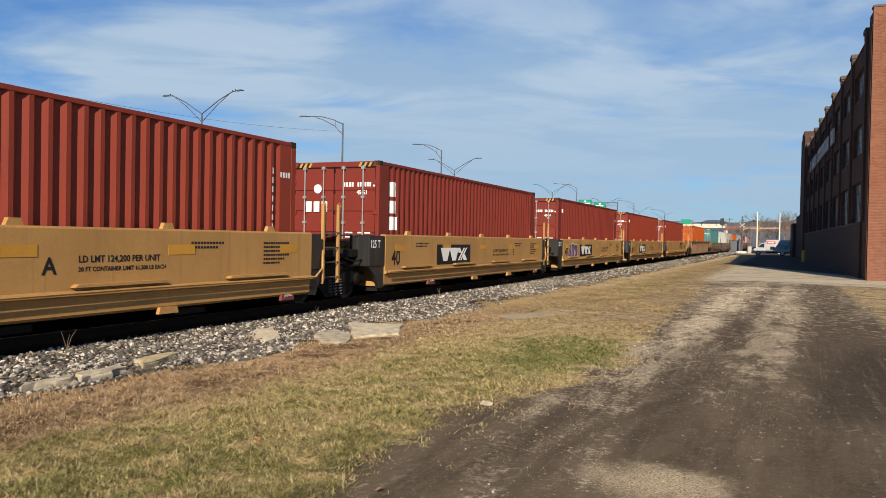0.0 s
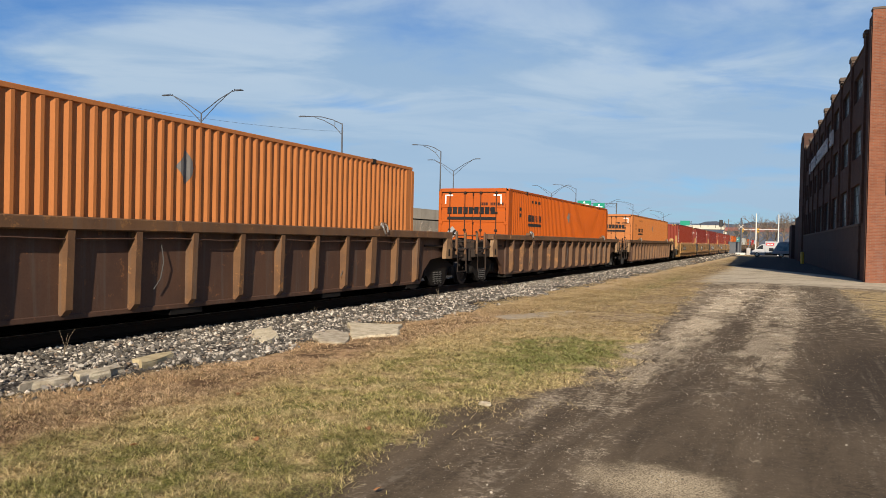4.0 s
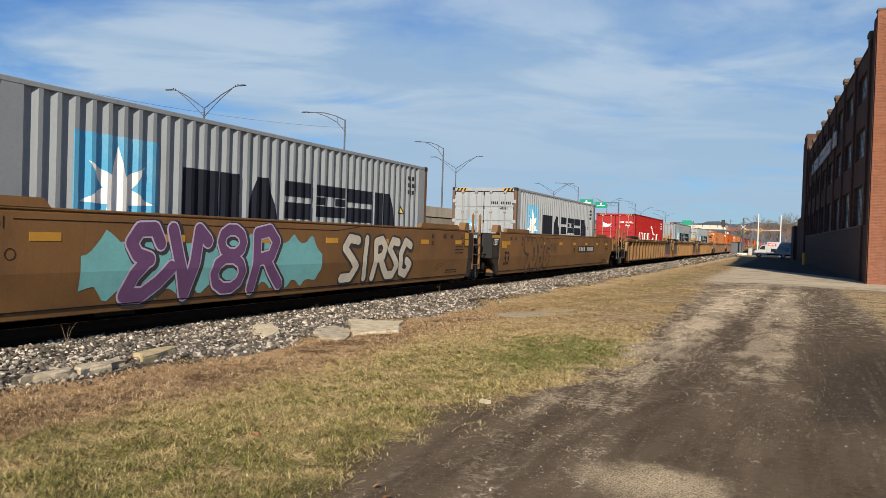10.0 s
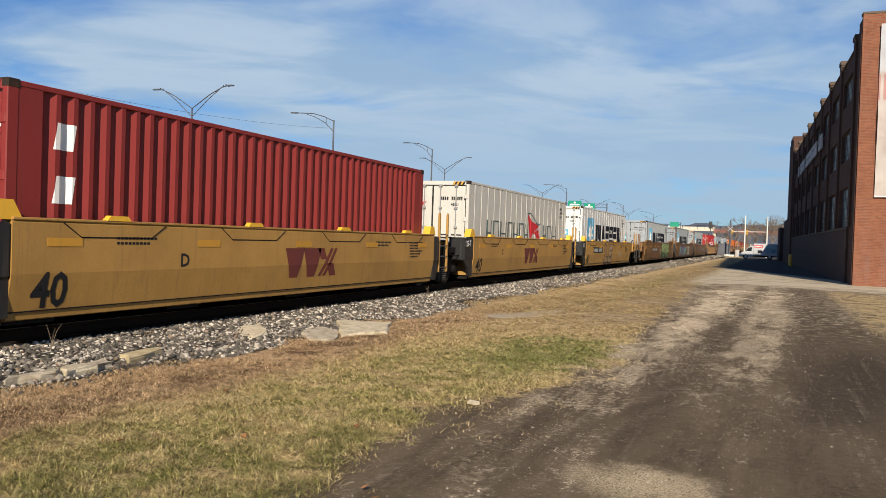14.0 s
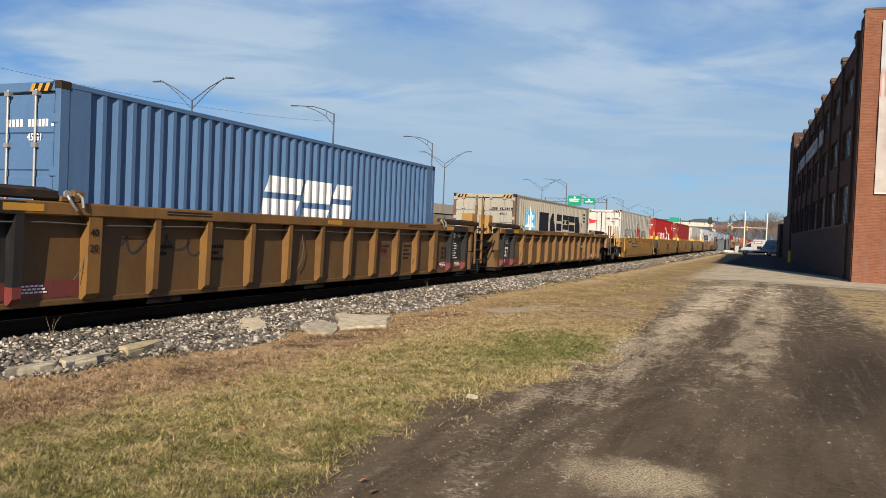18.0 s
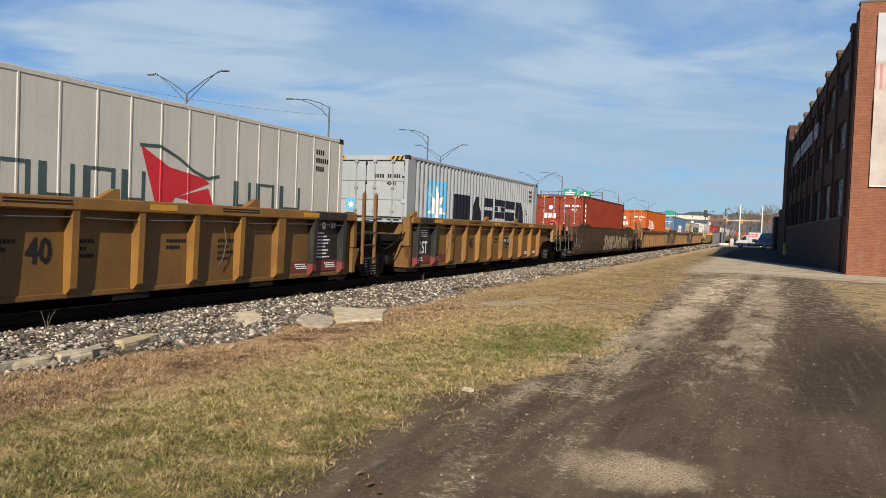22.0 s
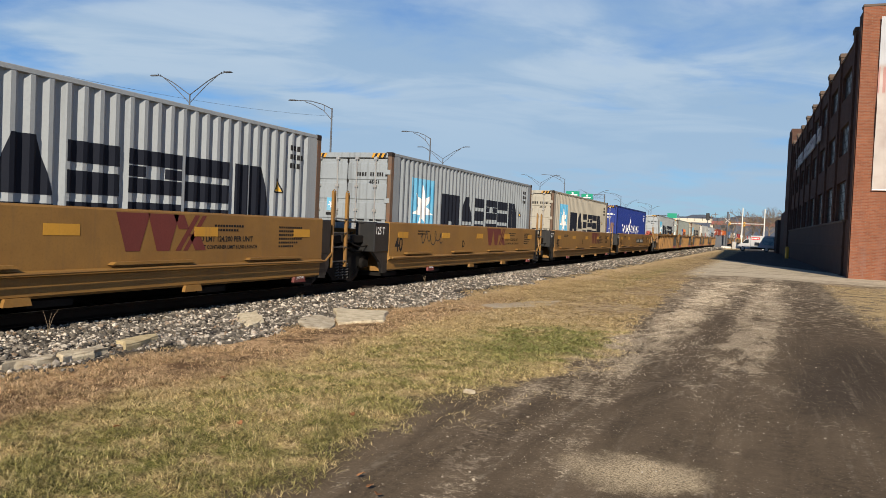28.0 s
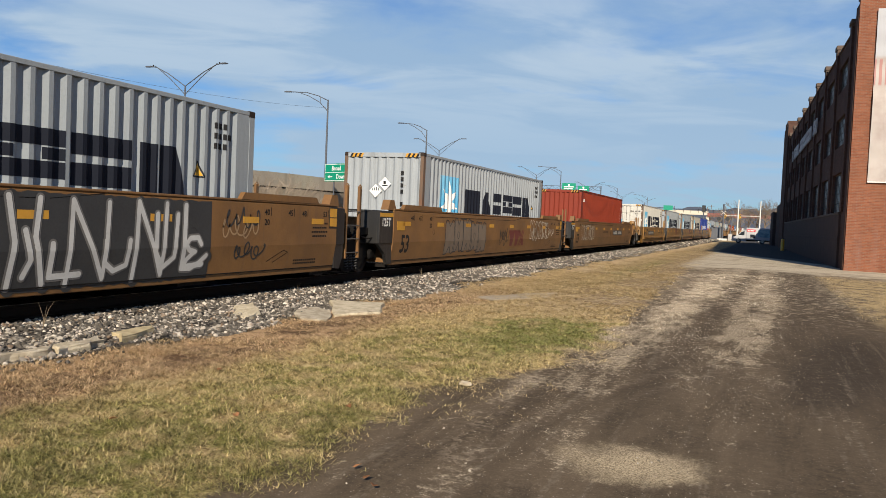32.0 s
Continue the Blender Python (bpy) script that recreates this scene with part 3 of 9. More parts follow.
            for i, fx in enumerate((0.24, 0.72)):
                x = x0 + (x1 - x0) * (fx if sg > 0 else 1 - fx)
                def lock(s):
                    s.rod([(x, -hl - 0.022, 0.13), (x, -hl - 0.022, high - 0.11)], 0.017)
                    for z in (0.16, 0.75, 1.45, 2.05, high - 0.16):
                        s.box(x - 0.045, x + 0.045, -hl - 0.045, -hl + 0.03, z - 0.03, z + 0.03)
                    s.box(x - 0.02, x + 0.30 * sg, -hl - 0.055, -hl - 0.03, 1.02, 1.06)
                part("lock_rod", (k, sg, i), lock, mats["galv"] if not long else mats["gear"], d)
    part("door_header", (k, 0), lambda s: s.box(-hw + 0.1, hw - 0.1, -hl, -hl + 0.09, high - 0.14, high - 0.012, 0.01), md, c)
    part("door_sill", (k, 0), lambda s: s.box(-hw + 0.1, hw - 0.1, -hl, -hl + 0.09, 0.02, 0.16, 0.01), md, c)
    # paint on the near side and on the end that is seen
    brk = [p[0] for p in pts]
    dep = depth_of(pts, xs)
    for ink, polys in side_marks(style, length, high).items():
        small = [q for q in polys if len(polys) > 14 or max(p[0] for p in q) - min(p[0] for p in q) < 0.33]
        large = [q for q in polys if q not in small]
        if style == "star_square" and ink == "chalk":
            small, large = [], []
            part("painted_star", (k, style, ink), lambda s: decal(s, polys, brk, dep, 0.007), mats[ink], c)
        for j, q in enumerate(large):
            part("painted_mark", (k, style, ink, j), lambda s: decal(s, [q], brk, dep), mats[ink], c)
        if small:
            part("painted_mark", (k, style, ink), lambda s: decal(s, small, brk, dep, 0.006), mats[ink], c, kind="stuff")
    light = paint in ("grey", "silver", "beige", "white", "old_white", "pale_green", "pale_orange", "orange")
    ye = -hl - (0.002 if end == "plain" else -0.010)
    def plates(s):
        rows_ = chars(0.26, high - 0.60, 4, 0.10, 0.05, 0.024) + chars(0.64, high - 0.60, 6, 0.10, 0.042, 0.022) + chars(1.06, high - 0.60, 1, 0.10, 0.05)
        for q in rows_:
            s.box(q[0][0], q[1][0], ye - 0.004, ye, q[0][1], q[2][1])
        for r in range(6):
            s.box(0.32, 0.32 + 0.20 + 0.05 * (r % 2), ye - 0.004, ye, 1.20 - 0.10 * r, 1.232 - 0.10 * r)
            s.box(0.66, 0.66 + 0.14, ye - 0.004, ye, 1.20 - 0.10 * r, 1.232 - 0.10 * r)
            s.box(0.84, 0.84 + 0.16, ye - 0.004, ye, 1.20 - 0.10 * r, 1.232 - 0.10 * r)
    if end == "door":
        part("code_mark", (k, end), plates, mats["ink"] if light else mats["chalk"], c, kind="stuff")
        part("type_code", (k, end), lambda s: lettering_end(s, "45R1" if reefer else "45G1" if not long else "53", 0.62, ye - 0.005, high - 0.78, 0.13), mats["ink"] if light else mats["chalk"], c)
        if style == "bar_pair":
            part("painted_mark", (k, "end"), lambda s: [s.box(-0.95 + 0.2 * i, -0.79 + 0.2 * i, ye - 0.02, ye - 0.012, 2.0, 2.24) for i in range(9)] + [s.box(-0.95, 0.85, ye - 0.02, ye - 0.012, 1.80, 1.90)], mats["ink"], c, kind="stuff")
            for sg in (-1, 1):
                part("reflector", (k, sg), lambda s: (s.box(sg * 1.05, sg * 0.75, ye - 0.02, ye - 0.012, 2.62, 2.67), s.box(sg * 1.05, sg * 1.0, ye - 0.02, ye - 0.012, 2.35, 2.67)), mats["chalk"], c)
            part("hazard_board", k, lambda s: s.prism([(-0.95, 1.35), (-0.75, 1.13), (-0.55, 1.35), (-0.75, 1.57)], "y", ye - 0.03, ye - 0.012), mats["galv"], c)
        elif style == "star_square":
            for x in ((-0.42,) if not reefer else (-0.35, 0.38)):
                part("painted_mark", (k, "end", x), lambda s: s.box(x - 0.15, x + 0.15, ye - 0.008, ye - 0.002, 1.42, 1.74), mats["sky_blue"], c)
                part("painted_mark", (k, "star", x), lambda s: [s.add([(p[0], ye - 0.012, p[1]) for p in tri], [(0, 1, 2)]) for tri in star(x, 1.58, 0.12)], mats["chalk"], c)
                part("painted_mark", (k, "word", x), lambda s: s.box(x - 0.17, x + 0.17, ye - 0.008, ye - 0.002, 1.30, 1.37), mats["ink"], c)
        elif style in ("flag_red", "flag_white"):
            part("painted_mark", (k, "flag", style), lambda s: s.add([(-0.85, ye - 0.01, 2.35), (-0.5, ye - 0.01, 2.22), (-0.2, ye - 0.01, 2.24), (-0.42, ye - 0.01, 2.05), (-0.72, ye - 0.01, 2.0)], [(0, 1, 2, 3, 4)]), mats["flag_red" if style == "flag_red" else "chalk"], c)
        elif style in ("letter_column", "three_blocks", "bars", "underlined"):
            part("painted_mark", (k, "end", style), lambda s: ([s.box(-0.78 + 0.22 * i, -0.62 + 0.22 * i, ye - 0.008, ye - 0.002, 1.7, 1.95) for i in range(3)], s.disc("y", (-0.45, ye - 0.006, 2.25), [(0.11, -0.003), (0.11, 0.003)], 12)), mats["chalk"], c, kind="stuff")
        elif style == "two_panels":
            for q, (x0, x1, z0, z1) in enumerate(((0.22, 0.56, high - 0.64, high - 0.46), (0.60, 1.00, high - 0.64, high - 0.46), (0.58, 0.86, high - 0.82, high - 0.66))):
                part("code_plate", (k, q), lambda s: s.box(x0, x1, ye - 0.0035, ye - 0.001, z0, z1), mats["chalk"], c, "white painted ground of the code")
            part("painted_mark", (k, "end", style), lambda s: s.box(-0.93, -0.62, ye - 0.006, ye - 0.002, 1.86, 2.12), mats["chalk"], c)
            part("painted_mark", (k, "blue", style), lambda s: s.box(-0.82, -0.63, ye - 0.009, ye - 0.0065, 1.87, 2.05), mats["panel_blue"], c)
            for q, (x0, x1) in enumerate(((0.24, 0.50), (0.62, 0.92))):
                part("data_sheet", (k, q), lambda s: s.add([(x0, ye - 0.0046, 0.98), (x1, ye - 0.0046, 0.94), (x1 + 0.02, ye - 0.0046, 1.55), (x0 + 0.03, ye - 0.0046, 1.58)], [(0, 1, 2, 3)]), mats["chalk"], c, "torn white sticker")
    elif worn:
        for q, (x, z, ink) in enumerate(((0.08, 2.02, "chalk"), (-0.20, 1.82, "chalk"))):
            part("hazard_placard", (k, q), lambda s: s.prism([(x - 0.19, z), (x, z - 0.19), (x + 0.19, z), (x, z + 0.19)], "y", ye - 0.012, ye - 0.003), mats[ink], c, "white diamond placard")
        part("placard_print", (k, 0), lambda s: (s.box(0.0, 0.17, ye - 0.017, ye - 0.0125, 1.96, 1.99), s.box(0.04, 0.11, ye - 0.017, ye - 0.0125, 2.01, 2.10)), mats["ink"], c, kind="stuff")
        part("placard_print", (k, 1), lambda s: [s.box(-0.30 + 0.06 * i, -0.275 + 0.06 * i, ye - 0.017, ye - 0.0125, 1.83, 1.89 + 0.02 * (2 - abs(i - 2))) for i in range(4)], mats["ink"], c, kind="stuff")
        part("code_mark", (k, "column"), lambda s: [s.box(0.56, 0.64, ye - 0.005, ye - 0.001, high - 0.62 - 0.17 * i, high - 0.51 - 0.17 * i) for i in range(12) if i not in (4, 8)], mats["ink"], c, kind="stuff")
        for sg in (-1, 1):
            part("height_strip", (k, sg), lambda s: s.box(sg * (hw - 0.075), sg * (hw - 0.035), -hl - 0.006, -hl - 0.001, 0.55, 1.30), mats["warn_yellow"], c, "yellow strip on the corner post")
    # hazard stripes on the header
    def stripes(dark):
        def make(s):
            for sg in (-1, 1):
                for i in range(6):
                    if (i % 2 == 0) == dark:
                        a = sg * (hw - 0.17 - 0.065 * i)
                        s.add([(a, -hl - 0.003, high - 0.135), (a - sg * 0.065, -hl - 0.003, high - 0.135), (a - sg * 0.065 + 0.05, -hl - 0.003, high - 0.03), (a + 0.05, -hl - 0.003, high - 0.03)], [(0, 1, 2, 3)])
        return make
    if not long:
        part("hazard_stripes", (k, 1), stripes(True), mats["ink"], c, kind="stuff")
        part("hazard_stripes", (k, 2), stripes(False), mats["strip_yellow"], c, kind="stuff")
    return c


# ---- well cars; z = 0 is the top of the rail, y points the way the train runs ----
WHEEL = 0.457
SPIN = {-1: [], 1: []}   # wheelsets by their place in the truck


def bow(a, b, sag, n=9):
    """A hose that hangs in an even curve from a to b."""
    return [(a[0] + (b[0] - a[0]) * f, a[1] + (b[1] - a[1]) * f, a[2] + (b[2] - a[2]) * f - sag * 4 * f * (1 - f)) for f in [i / n for i in range(n + 1)]]


def truck(car, y, key):
    t = part("truck", key, lambda s: (s.box(-1.02, 1.02, -0.17, 0.17, 0.42, 0.78, 0.03), s.disc("z", (0, 0, 0), [(0.25, 0.78), (0.25, 0.86)], 14)), mats["grime"], car, "black cast-steel truck with coil springs", pose(0, y, 0))
    for sg in (-1, 1):
        outline = [(-1.22, 0.36), (-1.22, 0.58), (-0.62, 0.78), (-0.30, 0.84), (0.30, 0.84), (0.62, 0.78), (1.22, 0.58), (1.22, 0.36), (1.02, 0.34), (0.84, 0.50), (0.66, 0.34), (0.36, 0.10), (-0.36, 0.10), (-0.66, 0.34), (-0.84, 0.50), (-1.02, 0.34)]
        part("side_frame", sg, lambda s: s.prism(outline, "x", sg * 0.98, sg * 1.10), mats["grime"], t)
        part("spring_nest", sg, lambda s: [s.rod([(sg * 1.065 + 0.07 * math.cos(a * 0.785), yy + 0.075 * math.sin(a * 0.785), 0.15 + a * 0.0076) for a in range(41)], 0.017, 4) for yy in (-0.2, 0.0, 0.2)], mats["spring"], t)
        for yy in (-0.9, 0.9):
            part("bearing_cap", (sg, yy), lambda s: s.disc("x", (sg * 1.04, yy, WHEEL), [(0.13, sg * -0.06), (0.13, sg * 0.08), (0.08, sg * 0.12)], 12), mats["grime"], t)
    for yy, key2 in ((-0.9, -1), (0.9, 1)):
        def wheels(s):
            for sg in (-1, 1):
                s.disc("x", (sg * 0.755, 0, 0), [(0.11, sg * 0.09), (0.14, sg * 0.07), (0.33, sg * 0.02), (0.385, sg * 0.065), (WHEEL, sg * 0.06), (WHEEL + 0.003, sg * -0.04), (WHEEL + 0.027, sg * -0.05), (WHEEL + 0.02, sg * -0.075), (0.385, sg * -0.07), (0.33, sg * -0.03), (0.11, sg * -0.08)], 28)
                for a in range(3):
                    s.box(sg * 0.80, sg * 0.83, 0.20 * math.cos(a * 2.094) - 0.03, 0.20 * math.cos(a * 2.094) + 0.03, 0.20 * math.sin(a * 2.094) - 0.03, 0.20 * math.sin(a * 2.094) + 0.03)
            s.rod([(-1.0, 0, 0), (1.0, 0, 0)], 0.085, 10)
        wz = part("wheelset", 0, wheels, mats["wheel"], t, "", pose(0, yy, WHEEL), smooth=True)
        SPIN[key2].append(wz)
    return t


mats["rust_tan"] = surface("rust_streaked_tan_paint", (0.26, 0.155, 0.070), (0.15, 0.075, 0.035), 0.7, streaks=0.5, rust=(0.09, 0.04, 0.02), rust_at=0.55, amount=0.85, big=2.0)
mats["gear"] = surface("rusty_dark_gear", (0.034, 0.024, 0.018), (0.018, 0.014, 0.012), 0.75, rust=(0.075, 0.038, 0.020), rust_at=0.56, spec=0.15)
mats["spring"] = surface("dusty_spring_steel", (0.095, 0.088, 0.080), (0.05, 0.045, 0.04), 0.65, 0.2)
mats["wheel"] = surface("rusty_wheel_steel", (0.042, 0.033, 0.028), (0.028, 0.022, 0.019), 0.6, 0.3, rust=(0.06, 0.032, 0.02), rust_at=0.6)


def ladder(car, key, x, y0, y1, z0, z1, mat, rungs, hoop=True, over=0.0):
    """Two posts with rungs, and thin grab irons on top."""
    posts = []
    for y in (y0, y1):
        p = part("ladder_post", (key, y), lambda s: s.box(x - 0.03, x + 0.03, y - 0.035, y + 0.035, z0, z1, 0.008), mat, car)
        posts.append(p)
        if hoop:
            part("grab_iron", (key, y), lambda s: s.rod([(x - 0.05, y + 0.05, max(z1 - 0.75, z0 + 0.06)), (x - 0.02, y + 0.12, max(z1 - 0.72, z0 + 0.09)), (x - 0.02, y + 0.12, z1 + over), (x - 0.02, y + 0.06, z1 + over + 0.04), (x - 0.02, y, z1 + over), (x - 0.02, y, z1 - 0.04)], 0.013, 6), mat, p)
    for z in rungs:
        part("rung", (key, z), lambda s: s.rod([(x, y0, z), (x + 0.03, y0 + 0.02, z), (x + 0.03, y1 - 0.02, z), (x, y1, z)], 0.014, 6), mats["spring"] if hoop else mat, posts[0])


def brake_wheel(car, key, y, mat, z=1.5, x=0.55):
    """Hand brake at the leading end: ring with spokes, gear housing, upright bracket."""
    def wheel(s):
        n = 24
        s.rod([(x + 0.30 * math.cos(2 * math.pi * i / n), y - 0.16, z + 0.30 * math.sin(2 * math.pi * i / n)) for i in range(n + 1)], 0.020, 6, False)
        for i in range(6):
            a = 2 * math.pi * i / 6
            s.rod([(x, y - 0.10, z), (x + 0.17 * math.cos(a), y - 0.13, z + 0.17 * math.sin(a)), (x + 0.30 * math.cos(a), y - 0.16, z + 0.30 * math.sin(a))], 0.016, 5)
        s.disc("y", (x, y - 0.06, z), [(0.06, -0.06), (0.09, 0.0), (0.07, 0.05)], 14)
    part("brake_wheel", key, wheel, mat, car, "round hand brake wheel with six spokes")
    part("brake_housing", key, lambda s: s.disc("y", (x - 0.03, y + 0.06, z + 0.02), [(0.12, -0.08), (0.24, -0.05), (0.25, 0.06), (0.16, 0.12)], 16), mat, car, smooth=True)
    part("brake_bracket", key, lambda s: (s.box(x - 0.19, x + 0.17, y + 0.06, y + 0.14, 1.0, z + 0.1, 0.01), s.box(x - 0.05, x + 0.03, y - 0.02, y + 0.06, 0.9, z - 0.2)), mats["gear"], car)


def well_car(name, at, kind, size, paint, hf, hr, front, rear, label, marks=(), seed=0, brake=False, group="train cars"):
    """kind: ribbed, smooth or step. size: 40 or 53 feet. hf, hr: from the middle to the joint ahead and behind. front, rear: joint or coupler."""
    car = thing(name, at, label, "well car", group)
    m = mats[paint]
    big = size > 45
    B = 8.42 if big else 6.25
    top = {"ribbed": 1.56, "smooth": 1.54 if big else 1.42, "step": 1.44}[kind]
    k = (kind, size)
    # ribbed cars: chords and ribs take the sunlit copy of the paint
    me = mats["brown_edge"] if paint == "car_brown" else mats["dirty_lit"] if paint == "dirty_amber" else mats["amber_edge"] if kind == "ribbed" else m
    for sg in (1, -1):
        X = lambda v: sg * v
        if kind == "ribbed":
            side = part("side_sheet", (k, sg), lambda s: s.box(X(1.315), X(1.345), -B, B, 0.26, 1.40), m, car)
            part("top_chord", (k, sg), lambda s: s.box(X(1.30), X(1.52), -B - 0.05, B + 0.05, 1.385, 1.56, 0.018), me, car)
            part("bottom_sill", (k, sg), lambda s: s.box(X(1.33), X(1.365), -B, B, 0.22, 0.30, 0.012), m, car)
            n = 15 if big else 11
            for i in range(n):
                y = -B + 0.42 + i * (2 * B - 0.84) / (n - 1)
                wide = 0.11 if i in (2, n - 3) else 0.055
                prof = [(X(1.345), 0.28), (X(1.40), 0.28), (X(1.475), 0.36), (X(1.505), 1.385), (X(1.345), 1.385)]
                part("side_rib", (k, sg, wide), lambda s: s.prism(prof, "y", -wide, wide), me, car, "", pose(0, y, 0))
            part("brake_pipe", (k, sg), lambda s: s.rod([(X(1.455), -B + 0.2, 1.27)] + [(X(1.455), -B + 1.0 * i, 1.27 + 0.012 * (i % 3)) for i in range(1, int(2 * B))] + [(X(1.455), B - 0.2, 1.27)], 0.013, 6), mats["spring"] if paint != "car_brown" else m, car)
            for y in ((-6.1, 6.1) if big else (-6.2, -0.6, 2.6)) if sg > 0 else ():
                lk = part("corner_lock", (k, big), lambda s: (s.box(1.36, 1.52, -0.20, 0.10, 1.561, 1.64, 0.012), s.box(1.40, 1.50, 0.02, 0.20, 1.561, 1.72, 0.02)) if big else s.prism([(-0.20, 1.561), (0.16, 1.561), (0.16, 1.70), (0.06, 1.70)], "x", 1.40, 1.50), me, car, "steel corner lock on the top chord", pose(0, y, 0))
                if big:
                    part("lock_hook", k, lambda s: (s.rod([(1.53, -0.12, 1.66), (1.56, -0.10, 1.60), (1.56, -0.02, 1.50), (1.55, 0.03, 1.46)], 0.020, 6), s.rod([(1.53, 0.04, 1.68), (1.56, 0.10, 1.62), (1.56, 0.12, 1.50)], 0.020, 6), s.disc("x", (1.53, -0.12, 1.66), [(0.05, -0.01), (0.05, 0.02)], 10)), mats["galv"], lk, "worn pale steel hooks")
            for e2 in ((1, -1) if big and paint != "car_brown" and sg > 0 else ()):
                part("tread_plate", (k, e2), lambda s: (s.prism([(1.22, 1.64), (1.47, 1.575), (1.50, 1.60), (1.50, 1.69), (1.25, 1.74)], "y", e2 * (B - 2.1), e2 * (B + 0.55)), s.box(1.30, 1.46, e2 * (B - 2.1), e2 * (B - 1.9), 1.561, 1.62)), mats["gear"], car, "dark tilted tread plate over the chord")
            for i in range((3 if big else 2) if sg > 0 else 0):
                y = -B + 2.6 + i * (5.2 if big else 5.6)
                part("release_rod", (k, sg, i), lambda s: s.rod([(X(1.40), y, 1.2), (X(1.43), y + 0.02, 0.95), (X(1.42), y - 0.03, 0.7), (X(1.42), y - 0.16, 0.55)], 0.008, 5), mats["spring"], car)
        elif kind == "smooth":
            zc = 0.76
            prof = [(X(1.34), top), (X(1.48), top), (X(1.50), top - 0.03), (X(1.50), zc), (X(1.41), 0.20), (X(1.34), 0.18)]
            side = part("side_sheet", (k, sg), lambda s: s.prism(prof, "y", -B, B), m, car)
            part("top_rail", (k, sg), lambda s: s.box(X(1.33), X(1.512), -B, B, top - 0.004, top + 0.035, 0.01), m, car)
            part("weld_seam", (k, sg), lambda s: s.box(X(1.427), X(1.444), -B, B, 0.29, 0.305), mats["grime"], car)
            for y in (((-B + 1.75, B - 2.0) if big else [-B * 0.74 + i * B * 1.48 / 3 for i in range(4)]) if sg > 0 else ()):
                part("stiffener_flap", (k, sg), lambda s: s.prism([(-1.25, top + 0.03), (-1.15, top + 0.15), (1.15, top + 0.15), (1.25, top + 0.03)] if big else [(-0.22, top + 0.03), (-0.15, top + 0.10), (0.15, top + 0.10), (0.22, top + 0.03)], "x", X(1.42), X(1.52)), m if big else mats["warn_yellow"], car, "", pose(0, y, 0))
                if not big:
                    part("flap_seam", (k, sg), lambda s: s.rod([(X(1.502), -0.9, top - 0.02), (X(1.502), -0.62, top - 0.2), (X(1.502), 0.62, top - 0.2), (X(1.502), 0.9, top - 0.02)], 0.009, 4), mats["grime"], car, "", pose(0, y, 0))
        else:
            prof = [(X(1.36), top), (X(1.48), top), (X(1.50), top - 0.03), (X(1.50), 0.62), (X(1.545), 0.60), (X(1.545), 0.555), (X(1.47), 0.53), (X(1.46), 0.30), (X(1.40), 0.26), (X(1.36), 0.26)]
            side = part("side_sheet", (k, sg), lambda s: s.prism(prof, "y", -B, B), m, car)
            part("air_pipe", (k, sg), lambda s: s.rod([(X(1.60), -B, 0.59), (X(1.60), -2.0, 0.58), (X(1.60), 2.0, 0.60), (X(1.60), B, 0.59), (X(1.56), B + 0.3, 0.75), (X(1.50), B + 0.4, 1.1)], 0.022, 6), m, car)
            for i, y in enumerate((-4.6, -1.5, 1.6, 4.6) if sg > 0 else ()):
                part("pipe_shield", (k, sg), lambda s: s.prism([(-0.85, 0.66), (-0.78, 0.70), (0.78, 0.70), (0.85, 0.66)], "x", X(1.50), X(1.60)), m, car, "", pose(0, y, 0))
                part("jack_pad", (k, sg), lambda s: s.prism([(-0.20, 0.19), (-0.17, 0.29), (0.17, 0.29), (0.20, 0.19)], "x", X(1.44), X(1.50)), mats["safety_red"] if i in (0, 3) else m, car, "", pose(0, y + 0.9, 0))
            for i in range(5 if sg > 0 and paint == "pale_yellow" else 0):
                part("lift_lug", (k, sg), lambda s: s.prism([(-0.12, top), (-0.08, top + 0.09), (0.08, top + 0.09), (0.12, top)], "x", X(1.40), X(1.47)), m, car, "", pose(0, -5.0 + 2.5 * i, 0))
    # floor of the well and its ends
    part("well_floor", k, lambda s: [s.box(-1.34, 1.34, y - 0.35, y + 0.35, 0.13, 0.22) for y in (-B + 0.4, -B / 2, 0, B / 2, B - 0.4)] + [s.box(-0.3, 0.3, -B, B, 0.10, 0.20)], mats["grime"], car)
    part("bulkhead", (k, 1), lambda s: s.box(-1.36, 1.36, B - 0.08, B + 0.02, 0.25, top - 0.2), m, car)
    part("bulkhead", (k, -1), lambda s: s.box(-1.36, 1.36, -B - 0.02, -B + 0.08, 0.25, top - 0.2), m, car)
